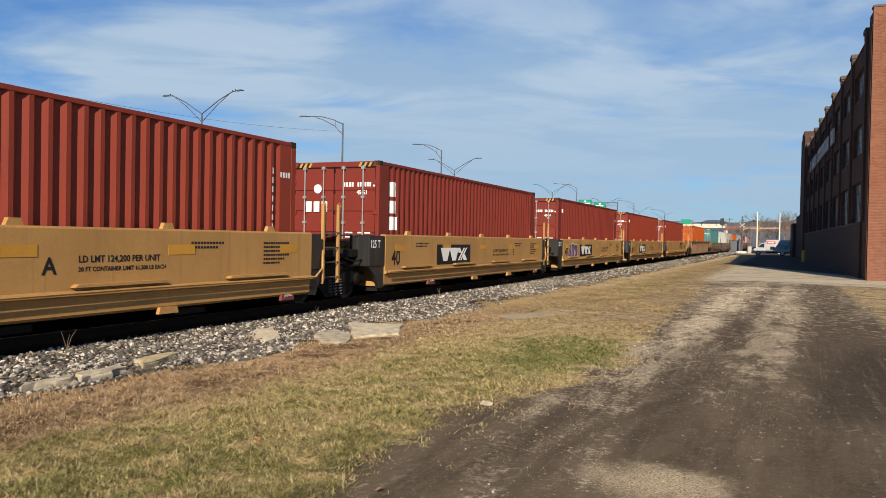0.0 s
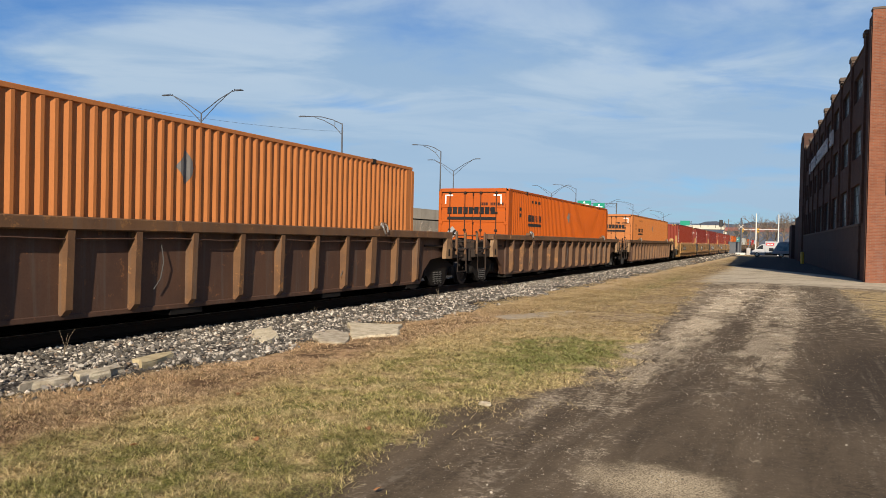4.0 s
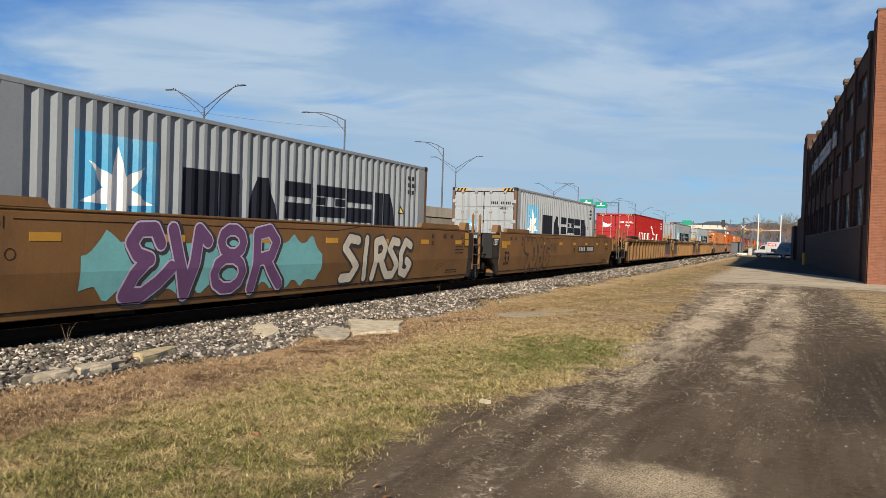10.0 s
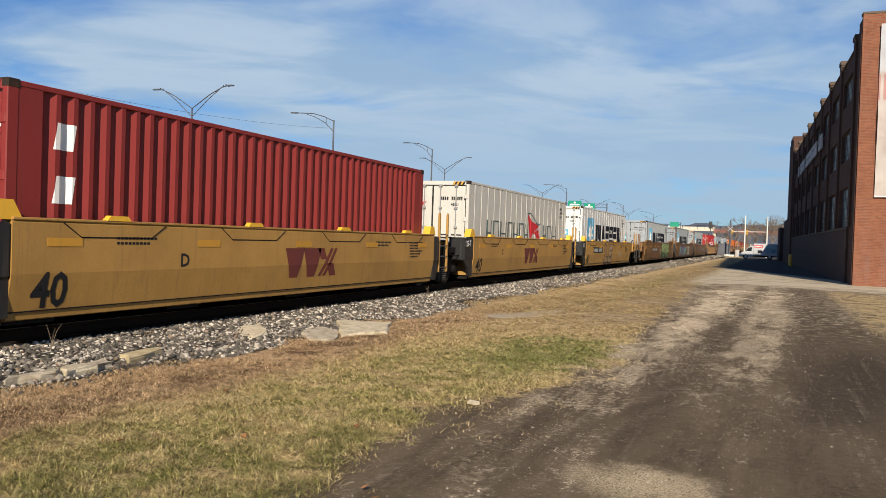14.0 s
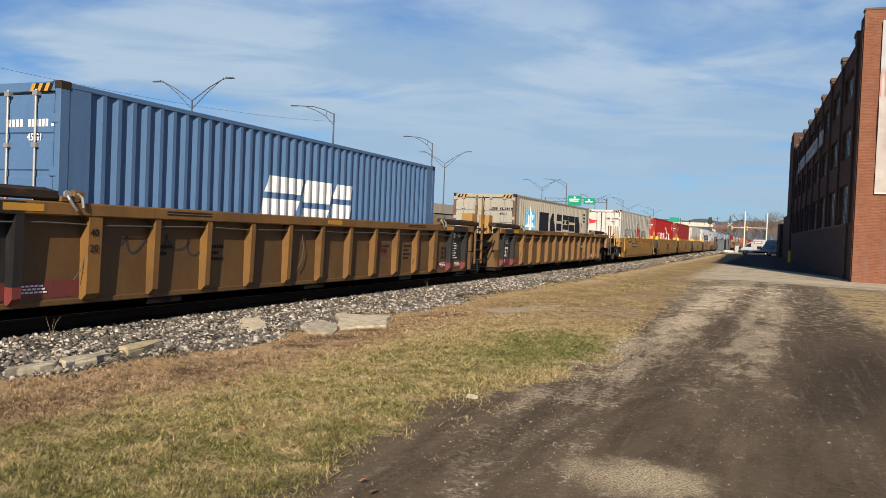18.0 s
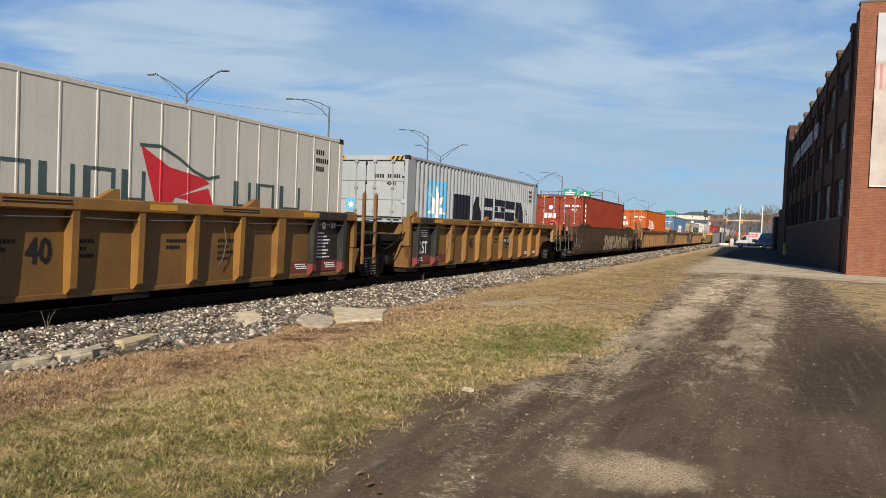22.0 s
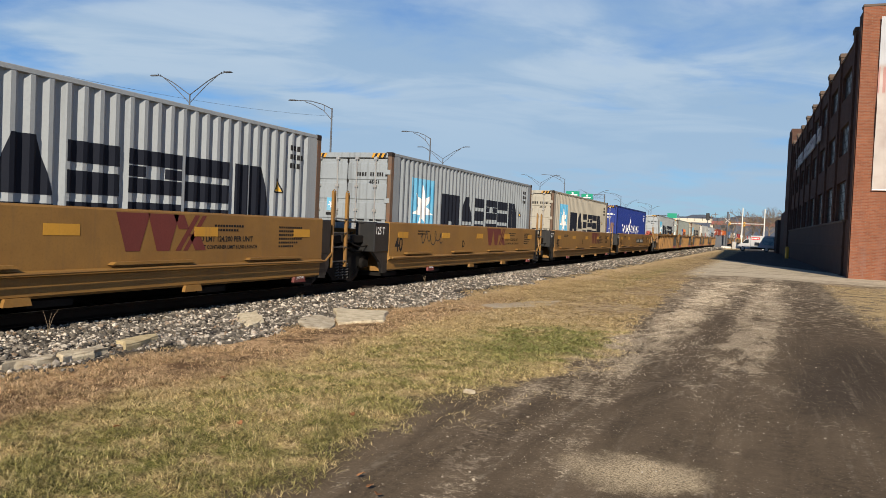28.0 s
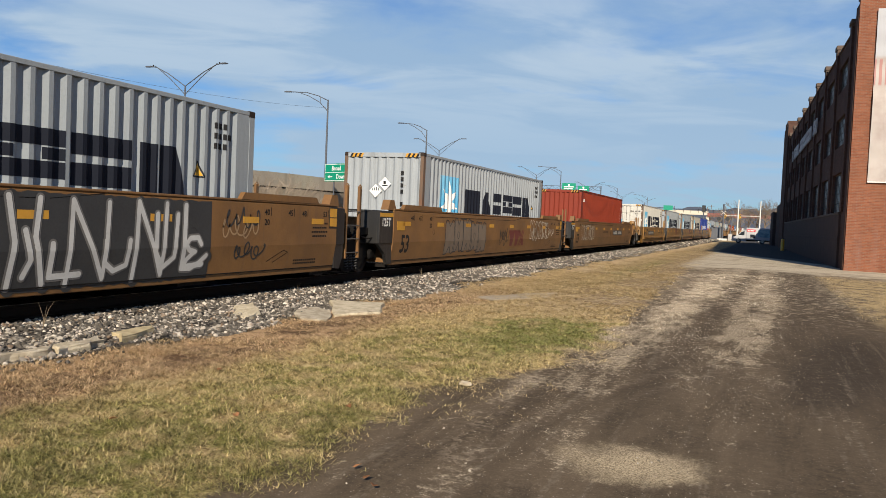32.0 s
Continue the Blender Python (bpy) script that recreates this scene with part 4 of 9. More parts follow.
    for e, joint, H in ((1, front, hf), (-1, rear, hr)):
        ke = (k, e, joint, round(H, 2))
        Y = lambda v: e * v
        if joint == "joint":
            part("end_platform", ke, lambda s: (s.box(-1.2, 1.2, Y(B), Y(H - 0.22), 0.92, 1.10, 0.02), s.box(-0.42, 0.42, Y(B), Y(H + 0.1), 0.62, 0.95, 0.03)), mats["grime"], car)
            for sg in (1, -1):
                part("end_box", (ke, sg), lambda s: s.box(sg * 1.26, sg * 1.47, Y(B + 0.004), Y(B + 0.16), 0.80, top - 0.01, 0.02) if kind == "ribbed" else s.box(sg * 0.98, sg * 1.49, Y(B + 0.004), Y(B + (0.74 if e < 0 else 0.36)), 0.72, top - 0.03, 0.02), mats["black"] if kind != "ribbed" else m, car, "end box beside the joint")
                part("end_gusset", (ke, sg), lambda s: s.prism([(Y(B + 0.003), 0.26), (Y(B + 0.10), 0.26), (Y(B + 0.16), 0.50), (Y(B + 0.30), 0.79), (Y(B + 0.003), 0.79)] if kind == "ribbed" else [(Y(B + 0.003), 0.24), (Y(B + 0.22), 0.22), (Y(B + 0.36), 0.48), (Y(B + (0.72 if e < 0 else 0.36)), 0.72), (Y(B + 0.003), 0.72)], "x", sg * 1.38, sg * 1.46), mats["black"] if kind != "ribbed" else m, car)
            part("hose", ke, lambda s: [s.rod(bow((x, Y(B + 0.02), 1.0 + 0.08 * i), (x - 0.1, Y(H + 0.2), 0.92 + 0.05 * i), 0.16 + 0.1 * i), 0.024, 6) for i, x in enumerate((0.75, 1.0, 1.2))], mats["grime"], car)
            if e > 0:
                for sg in (1, -1):
                    tall = kind == "ribbed" and size == 53
                    ladder(car, (ke, sg), sg * 1.40, B + 0.55, B + 1.12, 0.42, 2.24 if tall else 2.02, me if tall else m if kind != "smooth" else mats["tan_brown"] if big else m, (0.55, 0.85, 1.15, 1.45), over=0.26 if tall else 0.0)
                truck(car, H, (k, "joint"))
                part("joint_pin", ke, lambda s: (s.disc("z", (0, H, 0), [(0.36, 0.82), (0.36, 1.14), (0.2, 1.2)], 16), s.box(-0.5, 0.5, H - 0.5, H + 0.3, 1.10, 1.16)), mats["grime"], car)
            else:
                part("walkway", ke, lambda s: [s.box(-1.2, 1.2, Y(B + 0.08 + 0.09 * i), Y(B + 0.13 + 0.09 * i), top - 0.06, top - 0.02) for i in range(8)], mats["black"], car, kind="stuff")
                for x in (1.38, -1.38) if kind == "smooth" else ():
                    part("container_guide", (ke, x), lambda s: s.prism([(Y(B - 0.16), top), (Y(B - 0.02), top + 0.24), (Y(B + 0.18), top + 0.24), (Y(B + 0.30), top)], "x", x - 0.10, x + 0.10), mats["warn_yellow"] if not big else m, car, "container guide at the well's end")
            for x in (1.05, -1.05) if kind == "ribbed" and big else ():
                part("cone_box", (ke, x), lambda s: (s.box(x - 0.18, x + 0.18, Y(B + (0.14 if e < 0 else 0.66)), Y(B + (0.50 if e < 0 else 1.06)), 1.36, 1.98, 0.02), s.box(x - 0.14, x + 0.14, Y(B + (0.52 if e < 0 else 0.5)), Y(B + (0.62 if e < 0 else 0.66)), 1.36, 1.62)), mats["gold"] if paint != "car_brown" else m, car, "upright steel box at the car's end")
            part("hose", (ke, 2), lambda s: [s.rod(bow((xx, Y(B + 0.02), 1.26 - 0.1 * j), (xx - 0.12, Y(H + 0.15), 1.05), 0.30 - 0.08 * j), 0.018, 6) for j, xx in enumerate((1.36, 0.5))], mats["grime"], car)
            if e > 0 and kind == "smooth":
                for x in (1.38, -1.38):
                    part("container_guide", (ke, x), lambda s: s.prism([(Y(B - 0.30), top), (Y(B - 0.18), top + 0.24), (Y(B + 0.02), top + 0.24), (Y(B + 0.12), top)], "x", x - 0.10, x + 0.10), mats["warn_yellow"] if not big else m, car, "container guide at the well's end")
        else:
            C = H - 1.64      # where the side ends
            for sg in (1, -1):
                part("end_beam", (ke, sg), lambda s: s.prism([(Y(B), 0.24), (Y(B), top - 0.005), (Y(C), top - 0.005), (Y(C), 0.90), (Y(B + 0.72), 0.82), (Y(B + 0.30), 0.52), (Y(B + 0.12), 0.24)], "x", sg * (1.20 if kind == "ribbed" else 1.33), sg * (1.30 if kind == "ribbed" else 1.46)), m, car)
                if kind == "smooth":
                    pb = part("end_post", (ke, sg), lambda s: s.box(sg * 1.40, sg * 1.515, Y(C - 0.72), Y(C + 0.02), 0.86, top - 0.03, 0.012), m, car, "corner panel beside the truck")
                    part("reflector", (ke, sg), lambda s: s.box(sg * 1.516, sg * 1.52, Y(C - 0.60), Y(C - 0.14), top - 0.29, top - 0.08), mats["strip_yellow"] if paint != "dark_brown" else mats["rusty_post"], pb, "reflective sheet")
                    part("post_slot", (ke, sg), lambda s: (s.box(sg * 1.516, sg * 1.53, Y(C - 0.52), Y(C - 0.22), 1.04, 1.17), s.box(sg * 1.53, sg * 1.533, Y(C - 0.48), Y(C - 0.26), 1.07, 1.14)), mats["gear"], pb)
                else:
                    part("end_post", (ke, sg), lambda s: s.prism([(Y(C - 0.44), 0.84), (Y(C), 0.84), (Y(C), 1.20), (Y(C - 0.06), top - 0.17), (Y(C - 0.36), top - 0.17)], "x", sg * 1.40, sg * 1.515), mats["rust_tan"], car, "rust-streaked end post")
                    part("post_slot", (ke, sg), lambda s: s.box(sg * 1.50, sg * 1.519, Y(C - 0.27), Y(C - 0.15), 0.90, 1.10, 0.01), mats["grime"], car)
                if kind == "ribbed":
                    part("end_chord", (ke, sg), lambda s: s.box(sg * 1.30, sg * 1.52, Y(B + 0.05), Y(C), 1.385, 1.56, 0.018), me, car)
                la, lb = e * (H - 1.12), e * (H - 0.48)
                zt = 1.56 if (size == 40 and kind == "ribbed") or paint == "car_brown" else 2.05
                ladder(car, (ke, sg, zt), sg * 1.42, la, lb, 0.94, zt, me, (1.22, 1.55, 1.85) if zt > 1.6 and e < 0 and kind == "ribbed" else (1.12,), hoop=True)
                part("stirrup", (ke, sg), lambda s: s.rod([(sg * 1.45, la, 1.02), (sg * 1.46, la, 0.46), (sg * 1.46, lb, 0.46), (sg * 1.45, lb, 1.02)], 0.022, 6), mats["spring"] if paint != "car_brown" else mats["gear"], car, "bent bar step under the ladder")
                part("side_channel", (ke, sg), lambda s: (s.box(sg * 1.24, sg * 1.38, Y(C + 0.002), Y(H - 0.42), 0.84, 1.08, 0.015), s.box(sg * 1.25, sg * 1.39, Y(H - 1.06), Y(H - 0.54), 0.86, 1.02, 0.01)), mats["gear"], car)
            part("diagonal_brace", ke, lambda s: (s.rod([(1.1, Y(C + 0.1), 1.12), (1.25, Y(H - 0.85), 1.62)], 0.035, 5), s.rod([(-1.1, Y(C + 0.1), 1.12), (-1.25, Y(H - 0.85), 1.62)], 0.035, 5), s.rod([(-1.2, Y(H - 0.5), 1.30), (1.2, Y(H - 0.5), 1.30)], 0.022, 6), s.rod([(1.30, Y(B + 0.3), 1.18), (1.42, Y(C + 0.25), 1.16), (1.40, Y(H - 0.9), 0.98)], 0.03, 6)), mats["gear"], car, "dark brake rods and braces")
            part("end_platform", ke, lambda s: (s.box(-1.23, 1.23, Y(B), Y(H - 0.50), 0.96, 1.10, 0.02), s.box(-1.23, 1.23, Y(H - 0.62), Y(H - 0.42), 0.72, 1.08, 0.02), s.box(-0.38, 0.38, Y(B), Y(H - 0.75), 0.62, 0.97)), mats["gear"], car)
            def end_gear(s):
                rg = random.Random(7)
                for i in range(16):
                    xx, yy, zz = rg.uniform(-1.0, 1.25), H - rg.uniform(0.6, 2.3), rg.uniform(1.02, 1.14)
                    a, b, c2 = rg.uniform(0.06, 0.2), rg.uniform(0.05, 0.16), rg.uniform(0.12, 0.34)
                    s.box(xx - a, xx + a, Y(yy - b), Y(yy + b), zz - 0.05, zz + c2, 0.015)
                for i in range(12):
                    xx, yy = rg.uniform(-1.0, 1.3), H - rg.uniform(0.6, 2.3)
                    s.rod([(xx, Y(yy), 1.08), (xx + rg.uniform(-0.3, 0.3), Y(yy + 0.15), rg.uniform(1.2, 1.42)), (xx + rg.uniform(-0.6, 0.6), Y(yy + rg.uniform(-0.3, 0.3)), 1.25)], 0.02, 5)
            part("brake_gear", ke, end_gear, mats["gear"], car, "rusty brake rods, valves and boxes", kind="stuff")
            part("grating", ke, lambda s: [s.box(-1.25, 1.25, Y(B + 0.1 + 0.1 * i), Y(B + 0.15 + 0.1 * i), 1.28, 1.32) for i in range(int((H - B - 1.2) * 10))] + [s.box(x - 0.03, x + 0.03, Y(B + 0.05), Y(H - 1.1), 1.10, 1.28) for x in (-1.2, 0, 1.2)], mats["grime"], car)
            part("coupler", ke, lambda s: (s.box(-0.11, 0.11, Y(H - 0.75), Y(H - 0.12), 0.70, 0.95, 0.03), s.box(-0.20, 0.20, Y(H - 0.22), Y(H + 0.06), 0.66, 1.0, 0.06), s.rod([(0.3, Y(H - 0.7), 0.75), (0.35, Y(H - 0.35), 0.5), (0.2, Y(H), 0.45)], 0.035, 6)), mats["grime"], car)
            part("end_rail", ke, lambda s: (s.rod([(-1.3, Y(H - 0.78), 1.05), (-1.3, Y(H - 0.78), 1.95), (-0.9, Y(H - 0.78), 1.95), (-0.9, Y(H - 0.78), 1.05)], 0.02, 6), s.rod([(0.1, Y(H - 0.8), 1.05), (0.1, Y(H - 0.8), 1.5), (1.3, Y(H - 0.8), 1.5), (1.3, Y(H - 0.8), 1.05)], 0.02, 6), s.rod([(-1.35, Y(H - 0.66), 0.90), (1.40, Y(H - 0.66), 0.90)], 0.018, 6)), m, car)
            if kind == "step" and e < 0:
                part("air_tank", ke, lambda s: s.disc("y", (0.95, Y(H - 1.55), 1.66), [(0.05, -0.36), (0.18, -0.30), (0.18, 0.30), (0.05, 0.36)], 14), m, car, smooth=True)
                part("tank_bracket", ke, lambda s: (s.box(0.80, 1.10, Y(H - 1.75), Y(H - 1.68), 1.08, 1.52), s.box(0.80, 1.10, Y(H - 1.42), Y(H - 1.35), 1.08, 1.52)), m, car)
            truck(car, Y(H - 1.72), (k, "end"))
            if e > 0 and brake:
                brake_wheel(car, (ke, brake), H - {"red": 0.42, "high": 0.55, "set_back": 1.35}.get(brake, 0.9), mats["brake_red"] if brake == "red" else mats["wheel"], {"red": 1.46, "high": 1.92, "set_back": 2.0}.get(brake, 1.45), 1.05 if brake == "red" else 0.55)
    mark_car(car, kind, size, B, top, marks, paint, front == "joint", rear == "joint")
    return car


def mark_car(car, kind, size, B, top, marks, paint, jf=True, jr=True):
    """Stencils, plates, reflectors, spray paint on the near side."""
    big = size > 45
    x = {"ribbed": 1.348, "smooth": 1.503, "step": 1.503}[kind]
    pn = lambda nm, key, make, mt, lab="": part(nm, (kind, size) + (key if isinstance(key, tuple) else (key,)), make, mats[mt], car, lab, kind="stuff" if nm == "stencil" else "")
    tilt = lambda z: x if z > 0.76 or kind != "smooth" else x - (0.76 - z) * 0.16
    def flat(s, polys, off=0.0):
        """Paint on the side, bent where a smooth side folds in."""
        for q in polys:
            for r in (clipz(q, 0.76, False), clipz(q, 0.76, True)):
                if len(r) > 2:
                    s.add([(tilt(p[1]) + 0.4 * off, p[0], p[1]) for p in r], [tuple(range(len(r)))])
    def stencil(s, text, y, z, high, squeeze=1.0, off=0.004):
        vs, fs, wd = words(text, high)
        flat(s, [[(y + vs[i][0] * squeeze, z + vs[i][1]) for i in f] for f in fs], off)
    if kind == "ribbed" and paint == "car_brown":
        pn("stencil", "size_brown", lambda s: (lettering(s, "20", 1.508, -B + 2.61, 1.12, 0.15), lettering(s, "40", 1.505, -B + 2.61, 0.92, 0.15)), "ink")
        pn("stencil_panel", "pale", lambda s: flat(s, [rect(-B + 1.95, -B + 2.2, 0.95, 1.15)]), "tan_brown")
    elif kind == "ribbed":
        [pn("stencil_panel", ("dark", q), lambda s: flat(s, [r]), "black") for q, r in enumerate((rect(-B + 0.47, -B + 1.55, 0.26, 1.385), rect(B - 1.55, B - 0.47, 0.26, 1.385))) if (jr, jf)[q]]
        [pn("stencil_panel", ("red", q), lambda s: flat(s, [r], 0.003), "safety_red") for q, r in enumerate((rect(-B + 0.05, -B + 2.6, 0.33, 0.55), rect(B - 2.2, B - 0.02, 0.33, 0.55)))]
        [pn("chord_band", ("dark", q), lambda s: s.box(1.5215, 1.5245, y0, y1, 1.40, 1.545), "black") for q, (y0, y1) in enumerate(((-B + 0.40, -B + 1.62), (B - 1.62, B - 0.40))) if (jr, jf)[q]]
        [pn("rib_cover", ("dark", y), lambda s: s.prism([(1.347, 0.50), (1.482, 0.50), (1.508, 1.38), (1.347, 1.38)], "y", y - 0.060, y + 0.060), "black") and pn("rib_cover", ("red", y), lambda s: s.prism([(1.347, 0.27), (1.405, 0.275), (1.480, 0.355), (1.484, 0.498), (1.347, 0.498)], "y", y - 0.060, y + 0.060), "safety_red") for q, y in ((0, -B + 0.42), (0, -B + 0.42 + (2 * B - 0.84) / (14 if big else 10)), (1, B - 0.42), (1, B - 0.42 - (2 * B - 0.84) / (14 if big else 10))) if (jr, jf)[q]]
        jr and pn("stencil", "25T", lambda s: lettering(s, "125T", x + 0.006, -B + 0.585, 0.60, 0.46, 0.70), "chalk")
        def fine(s):
            if jr:
                for r in range(4):
                    s.box(x + 0.004, x + 0.007, -B + 0.75, -B + 1.25, 1.20 - 0.05 * r, 1.22 - 0.05 * r)
            if jf:
                for q in chars(B - 1.45, 1.22, 2, 0.11, 0.06) + chars(B - 0.75, 1.22, 2, 0.11, 0.06):
                    s.box(x + 0.004, x + 0.007, q[0][0], q[1][0], q[0][1], q[2][1])
                s.disc("x", (x + 0.005, B - 1.05, 1.27), [(0.08, -0.002), (0.08, 0.002)], 12)
                for r in range(8):
                    for q in chars(B - 1.40 + 0.06 * (r % 3), 1.10 - 0.07 * r, 6 + (r * 5) % 4, 0.028, 0.045, 0.016):
                        s.box(x + 0.004, x + 0.007, q[0][0], q[1][0], q[0][1], q[2][1])
            for y in (-B + 0.55, -B + 1.65, B - 1.0, B - 2.1):
                for r in range(3):
                    for q in chars(y + 0.03 * r, 0.48 - 0.04 * r, 6, 0.022, 0.05, 0.016):
                        s.box(x + 0.007, x + 0.010, q[0][0], q[1][0], q[0][1], q[2][1])
        pn("stencil", ("fine", jf, jr), fine, "chalk")
        pn("stencil", "size", lambda s: (lettering(s, "53" if big else "40", x + 0.006, B - 2.0 if big else -1.80, 0.62 if big else 0.70, 0.46, 0.85), lettering(s, "40", 1.508, -B + (2.615 if big else 2.66), 1.13, 0.14), lettering(s, "20", 1.505, -B + (2.615 if big else 2.66), 0.92, 0.14)), "ink")
        def rib_notes(s):
            for y, n in ((-B + 3.9, 2), (-B + 5.1, 3), (B - 4.4, 4), (B - 5.6, 2)):
                for r in range(n):
                    [s.box(x + 0.003, x + 0.006, q[0][0], q[1][0], q[0][1], q[2][1]) for q in chars(y, 0.95 - 0.10 * r, 7 - 2 * (r % 2), 0.05, 0.04, 0.022)]
        pn("stencil", "notes", rib_notes, "ink")
        [pn("reflector", ("chord", y), lambda s: s.box(1.521, 1.526, y - 0.28, y + 0.28, 1.43, 1.52), "strip_yellow") for y in (-B + 1.6, 0.4, B - 1.8)]
        pn("stencil", "chord", lambda s: [s.box(1.521, 1.525, y, y + 1.0, 1.455 + 0.04 * r, 1.475 + 0.04 * r) for y in (-B + 4.0, B - 4.5) for r in range(2)], "ink")
    else:
        if kind == "step":
            rz, rh, rw = 1.06, 0.15, 0.28
        else:
            rz, rh, rw = (1.16 if big else 1.10), 0.11, (0.225 if big else 0.27)
        n = 0 if paint == "dark_brown" else 8 if big else 5
        taken = [(mk[1] - 0.3, mk[1] + mk[2] + 0.3) for mk in marks if mk[0] == "plate"] if kind == "step" else []
        [pn("reflector", ("row", y), lambda s: s.box(x, x + 0.004, y - rw, y + rw, rz, rz + rh), "strip_yellow", "yellow reflective strip") for y in [-B + 0.75 + i * (2 * B - 1.5) / (n - 1) for i in range(n)] if not any(a < y < b for a, b in taken)]
        pn("stencil", "size", lambda s: stencil(s, "53" if big else "40", -B + (0.42 if big else 0.30), 0.50 if big else 0.34 if kind == "smooth" else 0.74, 0.62 if kind == "smooth" else 0.50, 0.86), "ink")
        if kind == "step" or not big:
            jr and pn("stencil", "125 T", lambda s: lettering(s, "125 T" if kind == "step" else "125-T", 1.494, -B - 0.70, 1.14, 0.24, 0.80), "chalk")
        else:
            if paint != "dark_brown":
                jr and pn("stencil", "125 T", lambda s: lettering(s, "125T", 1.4905, -B - 0.62, 1.15, 0.27, 0.85), "chalk")
                jr and pn("reflector", "rear_box", lambda s: s.box(1.491, 1.494, -B - 0.72, -B - 0.02, 1.37, 1.46), "strip_yellow", "yellow reflective strip")
                pn("reflector", "rear_sheet", lambda s: s.box(x, x + 0.004, -B + 0.19, -B + 0.63, 1.05, 1.27), "strip_yellow", "yellow reflective sheet")
                jf and pn("panel_rim", "front", lambda s: s.box(x, x + 0.004, B - 0.32, B - 0.001, 1.08, 1.53), "black", "dark rim of the front corner panel")
                jf and pn("reflector", "front_sheet", lambda s: (s.box(x + 0.004, x + 0.007, B - 0.29, B - 0.02, 1.12, 1.29), s.box(x + 0.004, x + 0.007, B - 0.29, B - 0.02, 1.31, 1.49)), "strip_yellow", "yellow reflective sheet")
                def lengths(s):
                    for t, y in (("45", 6.62), ("48", 7.09), ("53", 7.86), ("40", 5.87), ("48", -7.44), ("45", -6.95), ("40", -6.24)):
                        stencil(s, t, y, 1.31, 0.155)
                        flat(s, [rect(y + 0.19, y + 0.205, 1.30, 1.45)], 0.004)
                    stencil(s, "20", 5.87, 1.13, 0.155), stencil(s, "20", -6.24, 1.13, 0.155)
                    for r in range(4):
                        flat(s, chars(7.45 + 0.03 * (r % 2), 1.16 - 0.085 * r, 9 - r % 2, 0.035, 0.05, 0.018), 0.004)
                    for r in range(2):
                        flat(s, chars(6.9, 0.44 - 0.06 * r, 12, 0.03, 0.05, 0.018), 0.004)
                    flat(s, ribbon(loop(-5.95, 1.0, 0.07, 0.07), 0.012) + ribbon(loop(4.0, 0.98, 0.09, 0.09), 0.012), 0.004)
                pn("stencil", "lengths", lengths, "ink")
                pn("stencil_seam", "long", lambda s: flat(s, ribbon([(1.3, top - 0.12), (-B + 2.5, top - 0.12)], 0.012) + ribbon([(1.3, top - 0.12), (2.2, top - 0.02)], 0.012) + ribbon([(B - 2.4, 0.46), (B - 1.9, 0.66), (B - 1.75, 0.62), (B - 2.2, 0.44)], 0.012), 0.004), "grime")
        def sheet_notes(s):
            for y, r0 in () if big else ((B - 1.5, 6), (B - 3.3, 2), (-B + 1.6, 2)):
                for r in range(r0):
                    [s.box(x, x + 0.0015, q[0][0], q[1][0], q[0][1], q[2][1]) for q in chars(y, top - 0.22 - 0.07 * r, 11 - 2 * (r % 3), 0.035, 0.05, 0.02)]
        pn("stencil", "notes", sheet_notes, "ink")
        if kind == "step":
            at = 0.88 if paint == "pale_yellow" else 2.55
            pn("stencil", ("limit", at), lambda s: (lettering(s, "LD LMT 124,200 PER UNIT", x + 0.0015, at, 0.98, 0.125), lettering(s, "20 FT CONTAINER LIMIT 61,500 LB EACH", x + 0.0015, at, 0.86, 0.085)), "ink")
            pn("stencil", "jacking", lambda s: [lettering(s, "JACKING", 1.503, y + 0.79, 0.26, 0.06) for y in (-4.6, 4.6)], "chalk")
    for i, mk in enumerate(marks):
        what = mk[0]
        if what == "plate":      # dark plate with light bars in place of the car's number
            y, wide = mk[1], mk[2]
            z0, z1 = (0.80, 1.02) if kind == "ribbed" else (0.84, 1.13)
            xx = x if kind != "ribbed" else x + 0.003
            part("number_plate", (kind, size, y), lambda s: s.box(xx, xx + 0.003, y, y + wide, z0, z1), mats["black"], car)
            part("number_mark", (kind, size, y), lambda s: [s.add([(xx + 0.005, p[0], p[1]) for p in q], [(0, 1, 2, 3)]) for q in slabs(y + 0.06 * wide, z0 + 0.06, z1 - 0.06, [0.060 * wide] * 4, 0.036 * wide, 0.0, 0.03) + slabs(y + 0.54 * wide, z0 + 0.06, z1 - 0.06, [0.042 * wide] * 6, 0.026 * wide, 0.0, 0.03)], mats["spray_silver"], car, kind="stuff")
        elif what == "maker":    # three slabs and a pair of slanting bars
            y, ink = mk[1], mk[2]
            z0, z1 = {"ribbed": (0.72, 1.05), "smooth": (0.52, 1.08), "step": (0.84, 1.39)}[kind]
            if ink == "chalk":
                z0, z1 = 0.68, 1.21
                part("maker_board", (kind, size, y), lambda s: s.box(x, x + 0.003, y - 0.25, y + 2.1, z0, z1), mats["ink"], car)
                z1 -= 0.09
                z0 += 0.09
            h4, k4 = z1 - z0, (1.85 if kind != "ribbed" else 1.1) / 1.85
            wedge = lambda c, w: [(c - 0.13 * w, z0), (c + 0.13 * w, z0), (c + 0.32 * w, z1), (c - 0.32 * w, z1)]
